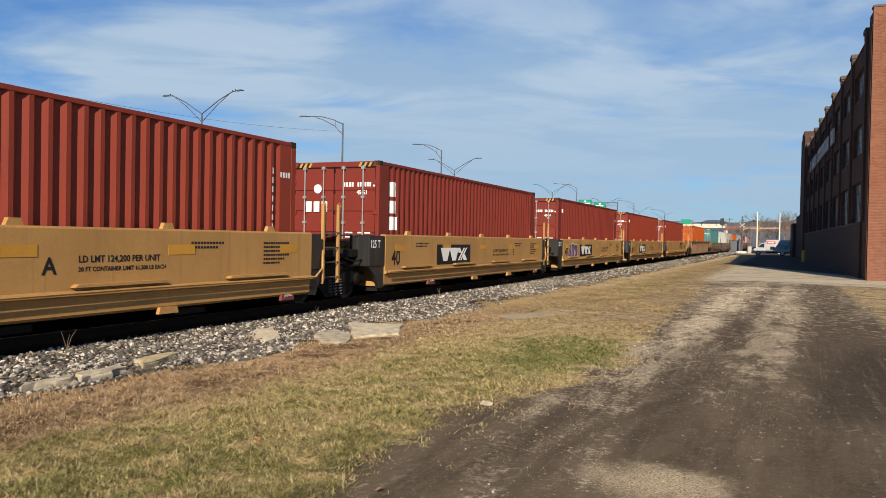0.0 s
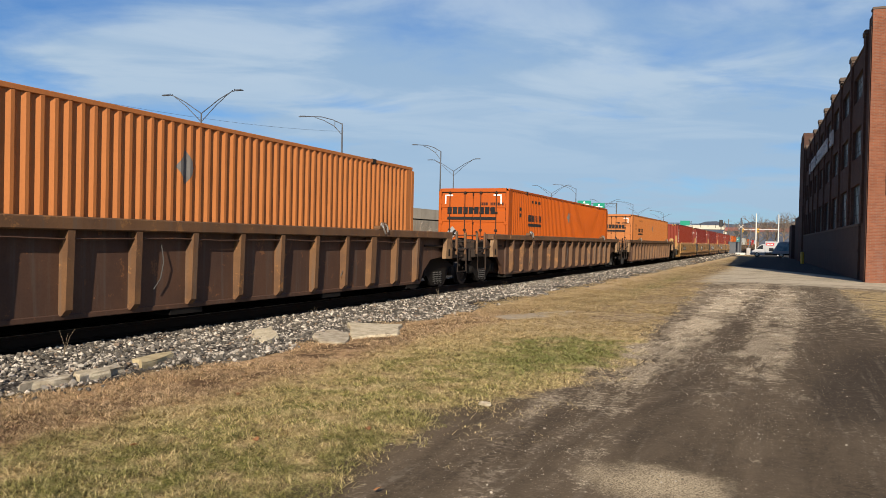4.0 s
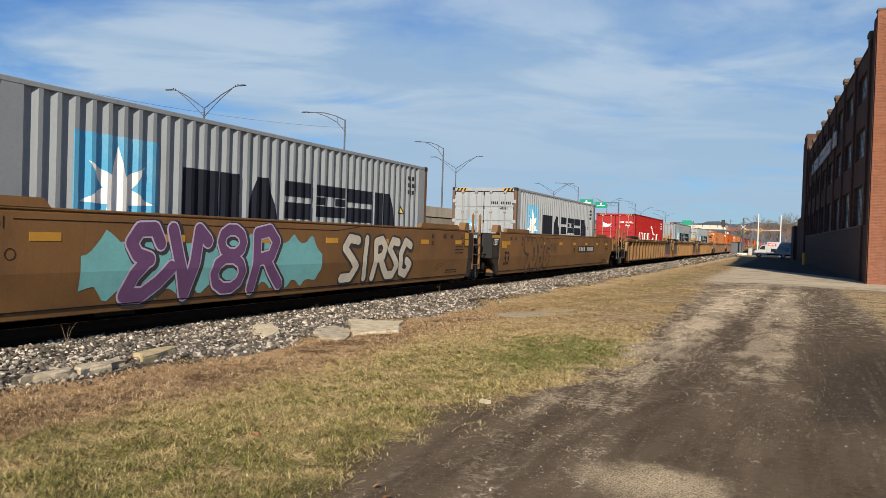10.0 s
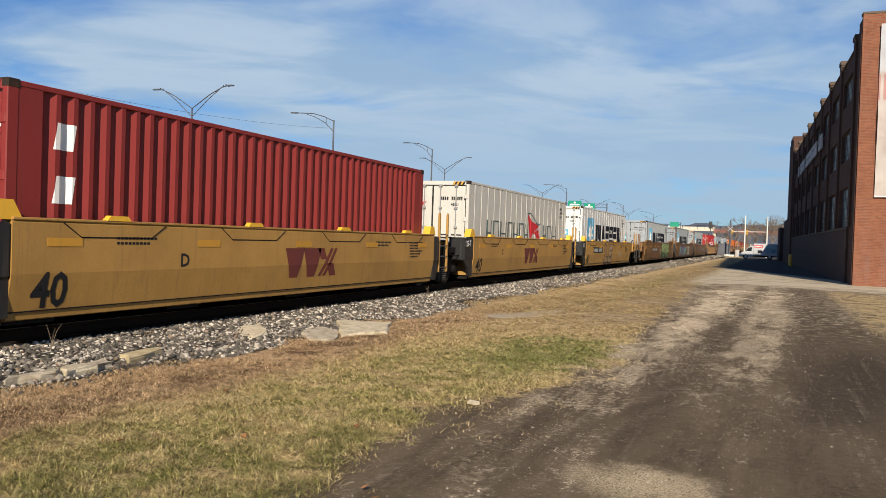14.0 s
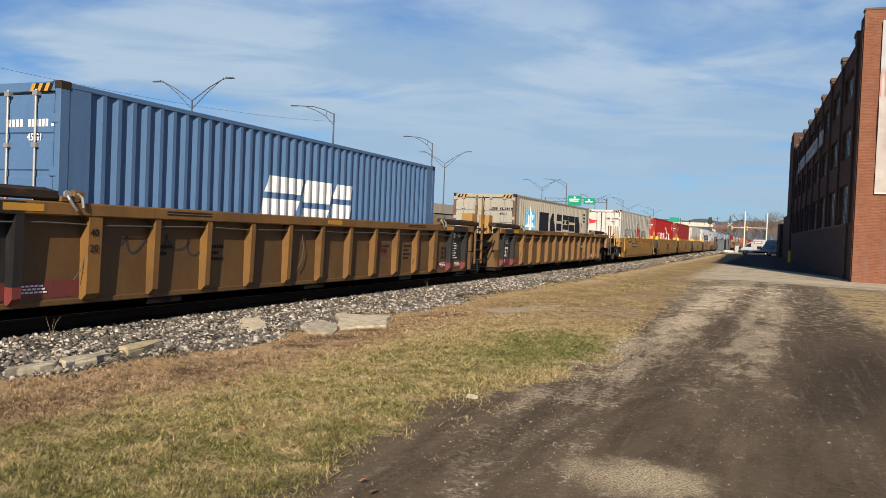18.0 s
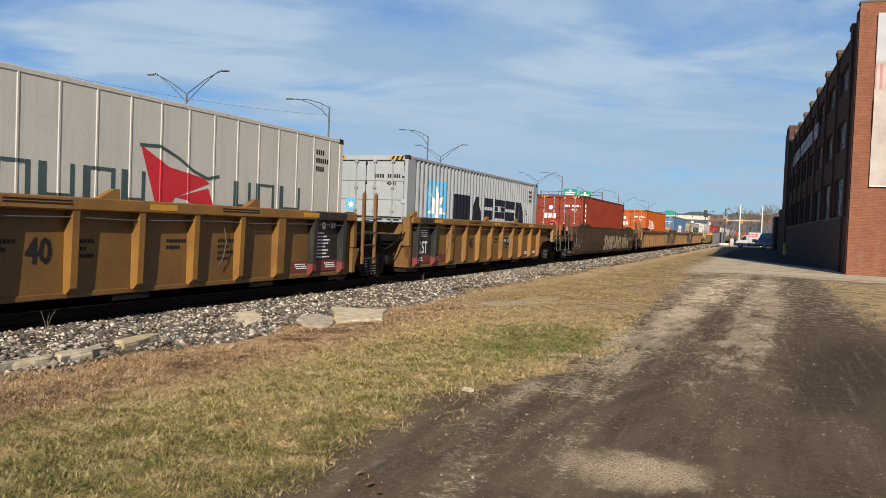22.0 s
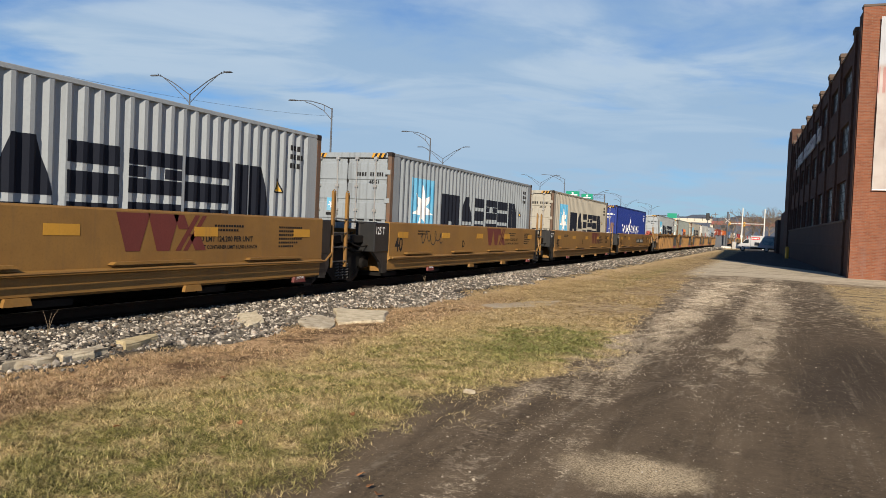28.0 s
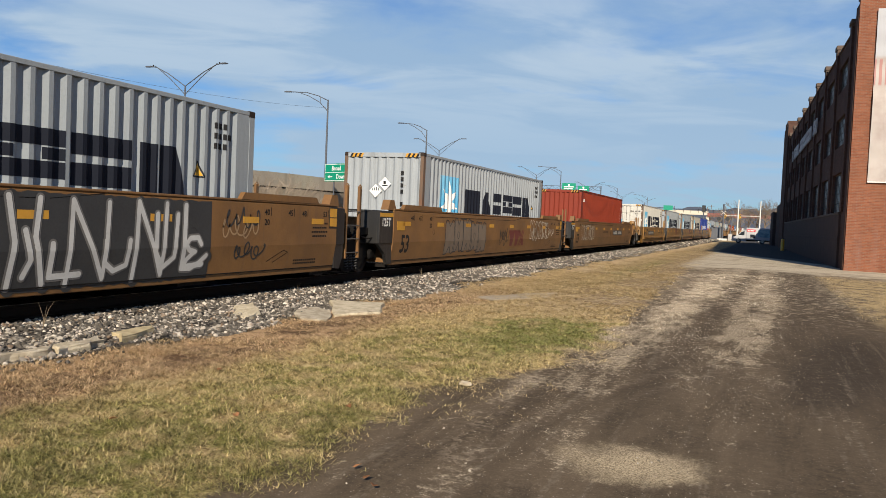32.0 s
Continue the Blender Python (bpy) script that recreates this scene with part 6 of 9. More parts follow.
# three tan smooth units, sprayed
string(-539.59, 3, 53, "smooth", "tan_brown", [
    (("plate", 1.65, 3.15), ("text", "A", 0.8, 0.85, 0.3), ("text", "LD LMT 118,200 PER UNIT", -1.35, 0.98, 0.13), ("tag", 3.9, 5.4, 1.25, 1.5, "spray_black", 13), ("bubble", -6.9, -3.9, 0.6, 1.4, "spray_cream", 6, 41)),
    (("maker", 0.85, "maroon"), ("bubble", 3.50, 6.10, 0.68, 1.48, "spray_cream", 6, 42), ("tag", 6.2, 7.05, 0.85, 1.2, "spray_cream", 47), ("tag", -0.25, 0.80, 0.5, 1.25, "spray_black", 14), ("tag", -0.2, 0.6, 0.75, 1.1, "spray_black", 48), ("bubble", -5.1, -1.7, 0.36, 1.42, "spray_black", 5, 43, "spray_haze")),
    (("piece", (("W", 0.75, 1.55, 0.30, 1.46, 0.075), ("L", 1.30, 1.90, 0.40, 0.86, 0.08), ("N", 1.60, 2.35, 0.30, 1.44, 0.07), ("U", 2.20, 2.75, 0.44, 0.90, 0.075), ("N", 2.75, 3.45, 0.30, 1.46, 0.075), ("U", 3.15, 3.70, 0.44, 1.30, 0.08), ("E", 3.75, 4.35, 0.40, 0.95, 0.08), ("L", 3.72, 4.30, 0.40, 1.44, 0.09)), (0.6, 4.42, 0.24, 1.51, "spray_black"), "spray_grey", "spray_silver", 44), ("tag", 4.75, 5.75, 1.02, 1.45, "spray_black", 45), ("tag", 4.65, 5.7, 0.85, 1.3, "spray_tan", 46), ("tag", 5.0, 5.85, 0.5, 0.84, "spray_black", 15))], 110, True)
load(-539.59, "brick_red", "brick red corrugated container with plain end", "column", "plain")
load(-559.24, "silver", "silver grey corrugated container with rusty posts and white placards", "star_square", "plain", worn=True)
load(-578.93, "grey", "grey corrugated container with a light blue square", "star_square")


# ---- ground ----
def ground_material():
    mat = bpy.data.materials.new("ground_soil_grass_gravel")
    mat.use_nodes = True
    g = Nodes(mat.node_tree)
    co = g.n("ShaderNodeTexCoord").outputs["Object"]
    sep = g.n("ShaderNodeSeparateXYZ", {0: co})
    x, y = sep.outputs[0], sep.outputs[1]
    wob = g.noise(co, 0.55, 5.0, 0.62)
    wob2 = g.noise(co, 2.3, 4.0, 0.6)
    xw = g.m("ADD", x, g.m("ADD", g.m("MULTIPLY", g.m("SUBTRACT", wob, 0.5), 1.5), g.m("MULTIPLY", g.m("SUBTRACT", wob2, 0.5), 0.75)))
    yw = g.m("ADD", y, g.m("MULTIPLY", g.m("SUBTRACT", wob, 0.5), 9.0))
    fine = g.noise(co, 42.0, 4.0, 0.75)
    mid = g.noise(co, 9.0, 6.0, 0.7)
    rag = g.noise(co, 1.5, 11.0, 0.74)
    mot = g.noise(co, 13.0, 8.0, 0.78)
    sp = g.noise(co, 62.0, 4.0, 0.85)
    off = lambda k, a: g.m("MULTIPLY", g.m("SUBTRACT", k, 0.5), a)
    # road of dirt and grit over old asphalt
    along = g.noise(g.stretch(co, (1.0, 0.16, 1.0)), 1.9, 7.0, 0.62, 0.4)
    road = g.mix(g.ss(along, 0.36, 0.64), (0.074, 0.056, 0.037), (0.142, 0.106, 0.069))
    road = g.mix(g.m("MULTIPLY", g.ss(mot, 0.40, 0.60), 0.45), road, (0.150, 0.110, 0.070))
    road = g.mix(g.m("MULTIPLY", g.ss(rag, 0.49, 0.60), 0.40), road, (0.070, 0.053, 0.037))
    road = g.mix(g.m("MULTIPLY", g.ss(sp, 0.54, 0.60), 0.22), road, (0.26, 0.20, 0.132))
    road = g.mix(g.m("MULTIPLY", g.ss(sp, 0.465, 0.41), 0.18), road, (0.036, 0.027, 0.019))
    # dusty arcs where wheels swing off along the grass
    y7, y4 = g.m("SUBTRACT", y, 7.2), g.m("SUBTRACT", y, 4.5)
    arc1 = g.m("ADD", g.m("SUBTRACT", x, g.m("MULTIPLY", 0.045, g.m("MULTIPLY", y7, y7))), off(wob2, 0.25))
    arc2 = g.m("ADD", g.m("SUBTRACT", x, g.m("MULTIPLY", 0.040, g.m("MULTIPLY", y4, y4))), off(wob2, 0.25))
    swing = g.m("MULTIPLY", g.m("MAXIMUM", g.band(arc1, -2.20, -2.02, 0.10), g.m("MAXIMUM", g.band(arc2, -1.84, -1.70, 0.09), g.m("MULTIPLY", g.band(arc2, -1.42, -1.34, 0.07), 0.6))), g.m("MULTIPLY", g.ss(y, 3.6, 5.0), g.ss(y, 11.5, 9.0)))
    road = g.mix(g.m("MULTIPLY", swing, g.m("MULTIPLY", 0.62, g.ss(g.m("ADD", rag, off(mot, 1.4)), 0.46, 0.62))), road, (0.27, 0.21, 0.145))
    rut = g.m("MULTIPLY", g.m("MAXIMUM", g.band(arc1, -1.96, -1.84, 0.06), g.band(arc2, -1.62, -1.50, 0.06)), g.m("MULTIPLY", g.ss(y, 3.6, 5.0), g.ss(y, 12.0, 9.5)))
    road = g.mix(g.m("MULTIPLY", rut, 0.30), road, (0.048, 0.036, 0.025))
    stone = g.mix(g.ss(sp, 0.44, 0.57), (0.16, 0.12, 0.073), (0.72, 0.585, 0.40))
    # pale gravel left between the wheel lanes
    drift = g.m("ADD", x, g.m("MULTIPLY", g.m("SUBTRACT", y, 9.0), -0.030))
    lane1 = g.m("MULTIPLY", g.band(drift, -2.25, -1.25, 0.35), g.ss(y, 4.5, 10.5))
    lane2 = g.m("MULTIPLY", g.band(drift, -0.75, 0.15, 0.30), g.ss(y, 8.0, 13.0))
    lane3 = g.m("MULTIPLY", g.band(x, 1.5, 2.4, 0.3), g.ss(y, 15.0, 21.0))
    field = g.m("MAXIMUM", g.m("MAXIMUM", lane1, g.m("MULTIPLY", lane2, 0.92)), g.m("MULTIPLY", lane3, 0.8))
    tan = g.m("MULTIPLY", g.ss(y, 15.0, 29.0), g.ss(rag, 0.38, 0.58))
    road = g.mix(g.m("MULTIPLY", tan, 0.75), road, g.mix(g.ss(mot, 0.42, 0.58), (0.18, 0.13, 0.078), (0.46, 0.355, 0.23)))
    grav = g.ss(g.m("ADD", g.m("MULTIPLY", field, 0.72), g.m("ADD", g.m("ADD", off(along, 2.6), off(rag, 1.9)), off(mot, 2.0))), 0.28, 0.74)
    road = g.mix(g.m("MULTIPLY", grav, g.m("ADD", 0.46, g.m("MULTIPLY", 0.52, g.ss(g.noise(co, 26.0, 5.0, 0.8), 0.48, 0.56)))), road, stone)
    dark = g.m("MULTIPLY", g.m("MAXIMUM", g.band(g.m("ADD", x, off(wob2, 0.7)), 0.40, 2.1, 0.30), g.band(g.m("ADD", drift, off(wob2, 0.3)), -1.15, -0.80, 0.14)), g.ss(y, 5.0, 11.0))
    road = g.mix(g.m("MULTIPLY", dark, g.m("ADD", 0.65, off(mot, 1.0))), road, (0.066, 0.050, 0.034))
    # darker uneven oval right of the road's middle
    mx, my = g.m("DIVIDE", g.m("SUBTRACT", x, g.m("ADD", 0.95, g.m("MULTIPLY", g.m("SUBTRACT", y, 10.5), 0.14))), 0.55), g.m("DIVIDE", g.m("SUBTRACT", y, 10.8), 3.0)
    dark_oval = g.ss(g.m("ADD", g.m("ADD", g.m("MULTIPLY", mx, mx), g.m("MULTIPLY", my, my)), off(rag, 1.6)), 1.6, 0.2)
    road = g.mix(g.m("MULTIPLY", dark_oval, 0.72), road, g.mix(g.ss(mot, 0.4, 0.6), (0.040, 0.032, 0.024), (0.062, 0.048, 0.035)))
    # scattered grit, thin tyre lines
    road = g.mix(g.m("MULTIPLY", g.ss(g.noise(co, 38.0, 2.0, 0.7), 0.68, 0.74), 0.8), road, (0.50, 0.44, 0.35))
    line = g.noise(g.stretch(co, (9.0, 0.35, 1.0)), 1.0, 6.0, 0.7)
    road = g.mix(g.m("MULTIPLY", g.ss(line, 0.54, 0.66), g.m("MULTIPLY", 0.5, g.ss(mot, 0.40, 0.60))), road, (0.23, 0.188, 0.135))
    # pale worn patch
    px = g.m("DIVIDE", g.m("ADD", x, 0.76), 0.47)
    py = g.m("DIVIDE", g.m("SUBTRACT", y, 5.36), 0.42)
    patch = g.ss(g.m("ADD", g.m("ADD", g.m("MULTIPLY", px, px), g.m("MULTIPLY", py, py)), g.m("ADD", off(rag, 3.4), off(mot, 2.4))), 1.5, 0.0)
    road = g.mix(g.m("MULTIPLY", patch, 0.75), road, g.mix(g.ss(sp, 0.43, 0.56), (0.25, 0.19, 0.112), (0.74, 0.59, 0.375)))
    # dry and green grass
    straw = g.mix(g.ss(fine, 0.35, 0.65), (0.23, 0.157, 0.068), (0.64, 0.48, 0.25))
    greeny = g.mix(g.ss(fine, 0.35, 0.65), (0.062, 0.064, 0.014), (0.28, 0.26, 0.075))
    gx = g.m("DIVIDE", g.m("ADD", x, 2.95), 0.95)
    gy = g.m("DIVIDE", g.m("SUBTRACT", y, 11.0), 2.0)
    spot = g.ss(g.m("ADD", g.m("ADD", g.m("MULTIPLY", gx, gx), g.m("MULTIPLY", gy, gy)), off(rag, 6.0)), 1.6, 0.2)
    strip = g.m("MULTIPLY", g.band(xw, -4.9, -4.1, 0.3), g.m("MULTIPLY", g.band(y, 21.0, 40.0, 4.0), g.ss(rag, 0.40, 0.54)))
    near_green = g.m("MULTIPLY", g.band(xw, -4.7, -2.6, 0.6), g.m("SUBTRACT", 1.0, g.ss(y, 9.5, 12.0)))
    grass = g.mix(g.m("MAXIMUM", g.m("MULTIPLY", spot, 0.6), g.m("MULTIPLY", near_green, g.ss(wob2, 0.34, 0.62))), straw, greeny)
    red = g.m("MULTIPLY", g.band(xw, -6.6, -5.1, 0.3), g.m("SUBTRACT", 1.0, g.ss(y, 14.0, 20.0)))
    grass = g.mix(g.m("MULTIPLY", red, 0.75), grass, g.mix(g.ss(fine, 0.3, 0.7), (0.21, 0.120, 0.062), (0.64, 0.42, 0.24)))
    soil = g.m("MULTIPLY", g.band(xw, -6.1, -5.35, 0.2), g.m("MULTIPLY", g.m("SUBTRACT", 1.0, g.ss(y, 13.0, 17.0)), g.ss(rag, 0.44, 0.52)))
    grass = g.mix(g.m("MULTIPLY", soil, 0.88), grass, (0.085, 0.048, 0.028))
    # worn verge further on: dirt, gravel and straw mixed
    verge = g.m("MULTIPLY", g.band(xw, -4.6, -1.4, 0.6), g.ss(y, 12.5, 17.0))
    grass = g.mix(g.m("MULTIPLY", verge, g.ss(rag, 0.42, 0.53)), grass, g.mix(g.ss(mot, 0.43, 0.57), (0.125, 0.080, 0.040), (0.44, 0.315, 0.185)))
    brown = g.m("MULTIPLY", g.ss(y, 14.0, 20.0), g.ss(g.noise(co, 0.42, 8.0, 0.72), 0.43, 0.53))
    grass = g.mix(g.m("MULTIPLY", brown, 0.7), grass, g.mix(g.ss(mot, 0.43, 0.57), (0.130, 0.084, 0.034), (0.38, 0.262, 0.125)))
    grass = g.mix(g.m("MULTIPLY", strip, 0.8), grass, greeny)
    tuft = g.noise(co, 4.5, 9.0, 0.80)
    grass = g.mix(g.m("MULTIPLY", g.ss(tuft, 0.485, 0.41), 0.75), grass, (0.085, 0.056, 0.026))
    grass = g.mix(g.m("MULTIPLY", g.m("MULTIPLY", g.ss(tuft, 0.52, 0.59), 0.5), g.ss(y, 9.0, 15.0)), grass, (0.56, 0.45, 0.29))
    sandy = g.m("MULTIPLY", g.band(xw, -7.2, -5.7, 0.3), g.ss(y, 13.0, 19.0))
    grass = g.mix(g.m("MULTIPLY", sandy, 0.85), grass, g.mix(g.ss(mot, 0.35, 0.65), (0.40, 0.28, 0.145), (0.64, 0.48, 0.28)))
    edge = g.m("ADD", g.m("ADD", -2.72, g.m("MULTIPLY", g.ss(y, 6.5, 9.0), 0.55)), g.m("MULTIPLY", g.ss(y, 12.0, 40.0), -0.8))
    is_grass = g.ss(g.m("ADD", g.m("SUBTRACT", edge, xw), g.m("ADD", off(rag, 1.6), off(mot, 1.0))), -0.06, 0.16)
    road = g.mix(g.m("MULTIPLY", g.m("MULTIPLY", g.ss(tuft, 0.52, 0.60), 0.72), g.ss(y, 13.0, 20.0)), road, (0.58, 0.46, 0.31))
    road = g.mix(g.m("MULTIPLY", g.m("MULTIPLY", g.ss(tuft, 0.48, 0.40), 0.68), g.ss(y, 9.0, 16.0)), road, (0.075, 0.054, 0.034))
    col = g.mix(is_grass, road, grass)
    # dry grass to the right of the road
    right = g.m("MULTIPLY", g.ss(xw, 1.7, 2.6), g.band(yw, 17.0, 33.0, 2.0))
    col = g.mix(g.m("MULTIPLY", right, g.ss(rag, 0.42, 0.56)), col, straw)
    # pale concrete apron by the building, grey street further on
    apron = g.m("MULTIPLY", g.ss(g.m("ADD", yw, off(rag, 7.0)), 33.5, 37.5), g.ss(g.m("ADD", x, off(rag, 1.6)), -3.7, -2.9))
    conc = g.mix(g.ss(mot, 0.35, 0.68), (0.42, 0.345, 0.235), (0.64, 0.545, 0.395))
    conc = g.mix(g.m("MULTIPLY", g.ss(g.noise(g.stretch(co, (0.35, 1.3, 1.0)), 0.8, 8.0, 0.7), 0.50, 0.60), 0.6), conc, (0.21, 0.17, 0.12))
    lot = g.m("MULTIPLY", g.ss(g.m("ADD", y, g.m("MULTIPLY", x, 2.6)), 54.0, 57.0), 1.0)
    conc = g.mix(lot, conc, g.mix(g.ss(mid, 0.35, 0.7), (0.045, 0.043, 0.042), (0.065, 0.062, 0.058)))
    col = g.mix(g.m("MULTIPLY", apron, 0.92), col, conc)
    # stones of the track bed; near-black ground stands in for shade between them
    bed = g.ss(xw, -6.35, -6.75)
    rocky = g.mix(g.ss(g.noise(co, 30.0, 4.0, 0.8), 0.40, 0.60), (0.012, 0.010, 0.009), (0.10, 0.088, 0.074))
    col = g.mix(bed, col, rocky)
    # bed under the train near-black: its shade is put into the ground colour
    train_shade = g.band(x, -11.4, -8.35, 0.12)
    col = g.mix(g.m("MULTIPLY", train_shade, 0.9), col, g.mix(g.ss(mid, 0.4, 0.7), (0.010, 0.009, 0.008), (0.022, 0.018, 0.015)))
    # country beyond the tracks
    beyond = g.ss(x, -14.0, -16.0)
    col = g.mix(beyond, col, g.mix(g.ss(mid, 0.35, 0.65), (0.16, 0.125, 0.07), (0.26, 0.205, 0.12)))
    bmp = g.n("ShaderNodeBump", {"Strength": 0.16, "Distance": 0.008, "Height": sp})
    b = g.n("ShaderNodeBsdfPrincipled", {"Base Color": col, "Roughness": 0.93, "Normal": bmp.outputs[0]})
    b.inputs["Specular IOR Level"].default_value = 0.03
    g.n("ShaderNodeOutputMaterial", {0: b.outputs[0]})
    return mat


def height(x, y):
    """Level of the ground: flat, rising to the track's bed, with slight unevenness."""
    k = min(max((-6.35 - x) / 1.75, 0.0), 1.0)
    far = min(max((x + 13.2) / 1.6, 0.0), 1.0)
    bed = 0.045 * k * k * (3 - 2 * k) * far
    near = 1.0 if -7 < x < 6 and y < 60 else 0.0
    return bed + near * 0.035 * (noise.noise(Vector((x * 0.35, y * 0.35, 3.0)))) * min(1.0, max(0.0, (x + 7.0)))


def build_ground():
    xs = [-3000, -1200, -500, -200, -90, -50, -30, -20, -15, -13.2, -12.4, -11.6] + [-11 + 0.5 * i for i in range(8)] + [-7 + 0.25 * i for i in range(53)] + [7, 9, 12, 18, 30, 60, 120, 300, 900, 3000]
    ys = [-3000, -800, -200, -60, -20, -8, -3] + [0.5 * i for i in range(50)] + [25 + 1.5 * i for i in range(25)] + [64, 70, 80, 95, 120, 160, 230, 340, 520, 900, 1600, 4000]
    s = Solid()
    s.v = [(x, y, height(x, y)) for y in ys for x in xs]
    n = len(xs)
    s.f = [(j * n + i, j * n + i + 1, (j + 1) * n + i + 1, (j + 1) * n + i) for j in range(len(ys) - 1) for i in range(n - 1)]
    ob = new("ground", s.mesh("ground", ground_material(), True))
    tagged(ob, "open ground of dry grass, dirt road and gravel", "ground", kind="structure")


build_ground()


# ---- track, stones, grass ----
def rock_material(name, dark, light, rough=0.9):
    mat = bpy.data.materials.new(name)
    mat.use_nodes = True
    g = Nodes(mat.node_tree)
    co = g.n("ShaderNodeTexCoord").outputs["Object"]
    rnd = g.n("ShaderNodeNewGeometry").outputs["Random Per Island"]
    k = g.m("ADD", g.m("MULTIPLY", g.m("POWER", rnd, 3.9), 1.0), g.m("MULTIPLY", g.noise(co, 35.0, 3.0, 0.6), 0.22))
    col = g.mix(k, dark, light)
    warm = g.m("GREATER_THAN", g.m("FRACT", g.m("MULTIPLY", rnd, 37.0)), 0.93)
    col = g.mix(g.m("MULTIPLY", warm, 0.5), col, (0.30, 0.20, 0.125))
    bmp = g.n("ShaderNodeBump", {"Strength": 0.4, "Distance": 0.006, "Height": g.noise(co, 120.0, 3.0, 0.6)})
    b = g.n("ShaderNodeBsdfPrincipled", {"Base Color": col, "Roughness": rough, "Normal": bmp.outputs[0], "Specular IOR Level": 0.12})
    g.n("ShaderNodeOutputMaterial", {0: b.outputs[0]})
    return mat


GOLD = (1 + 5 ** 0.5) / 2
ICO = np.array([(-1, GOLD, 0), (1, GOLD, 0), (-1, -GOLD, 0), (1, -GOLD, 0), (0, -1, GOLD), (0, 1, GOLD), (0, -1, -GOLD), (0, 1, -GOLD), (GOLD, 0, -1), (GOLD, 0, 1), (-GOLD, 0, -1), (-GOLD, 0, 1)], float) / 1.902
ICO_F = np.array([(0, 11, 5), (0, 5, 1), (0, 1, 7), (0, 7, 10), (0, 10, 11), (1, 5, 9), (5, 11, 4), (11, 10, 2), (10, 7, 6), (7, 1, 8), (3, 9, 4), (3, 4, 2), (3, 2, 6), (3, 6, 8), (3, 8, 9), (4, 9, 5), (2, 4, 11), (6, 2, 10), (8, 6, 7), (9, 8, 1)])


def scatter(name, places, sizes, mat, flat_k, label, seed):
    """Many loose stones as one mesh: places (n, 3), sizes (n)."""
    rng = np.random.default_rng(seed)
    n = len(places)
    shape = ICO[None] * rng.uniform(0.5, 1.3, (n, 12, 1)) * rng.uniform(0.65, 1.3, (n, 1, 3)) * np.array([1, 1, flat_k])
    a = rng.uniform(0, 2 * np.pi, n)
    c, s = np.cos(a)[:, None], np.sin(a)[:, None]
    b = rng.uniform(-0.6, 0.6, n)
    cb, sb = np.cos(b)[:, None], np.sin(b)[:, None]
    x, y, z = shape[..., 0], shape[..., 1], shape[..., 2]
    y, z = y * cb - z * sb, y * sb + z * cb
    x, y = x * c - y * s, x * s + y * c
    v = np.stack([x, y, z], -1) * sizes[:, None, None] + places[:, None, :]
    f = ICO_F[None] + (np.arange(n) * 12)[:, None, None]
    me = bpy.data.meshes.new(name)
    me.from_pydata(v.reshape(-1, 3).tolist(), [], f.reshape(-1, 3).tolist())
    me.materials.append(mat)
    return tagged(new(name, me), label, name.split("_")[0], kind="stuff")


def bed_height(x):
    k = np.clip((-6.35 - x) / 1.75, 0, 1)
    return 0.045 * k * k * (3 - 2 * k)


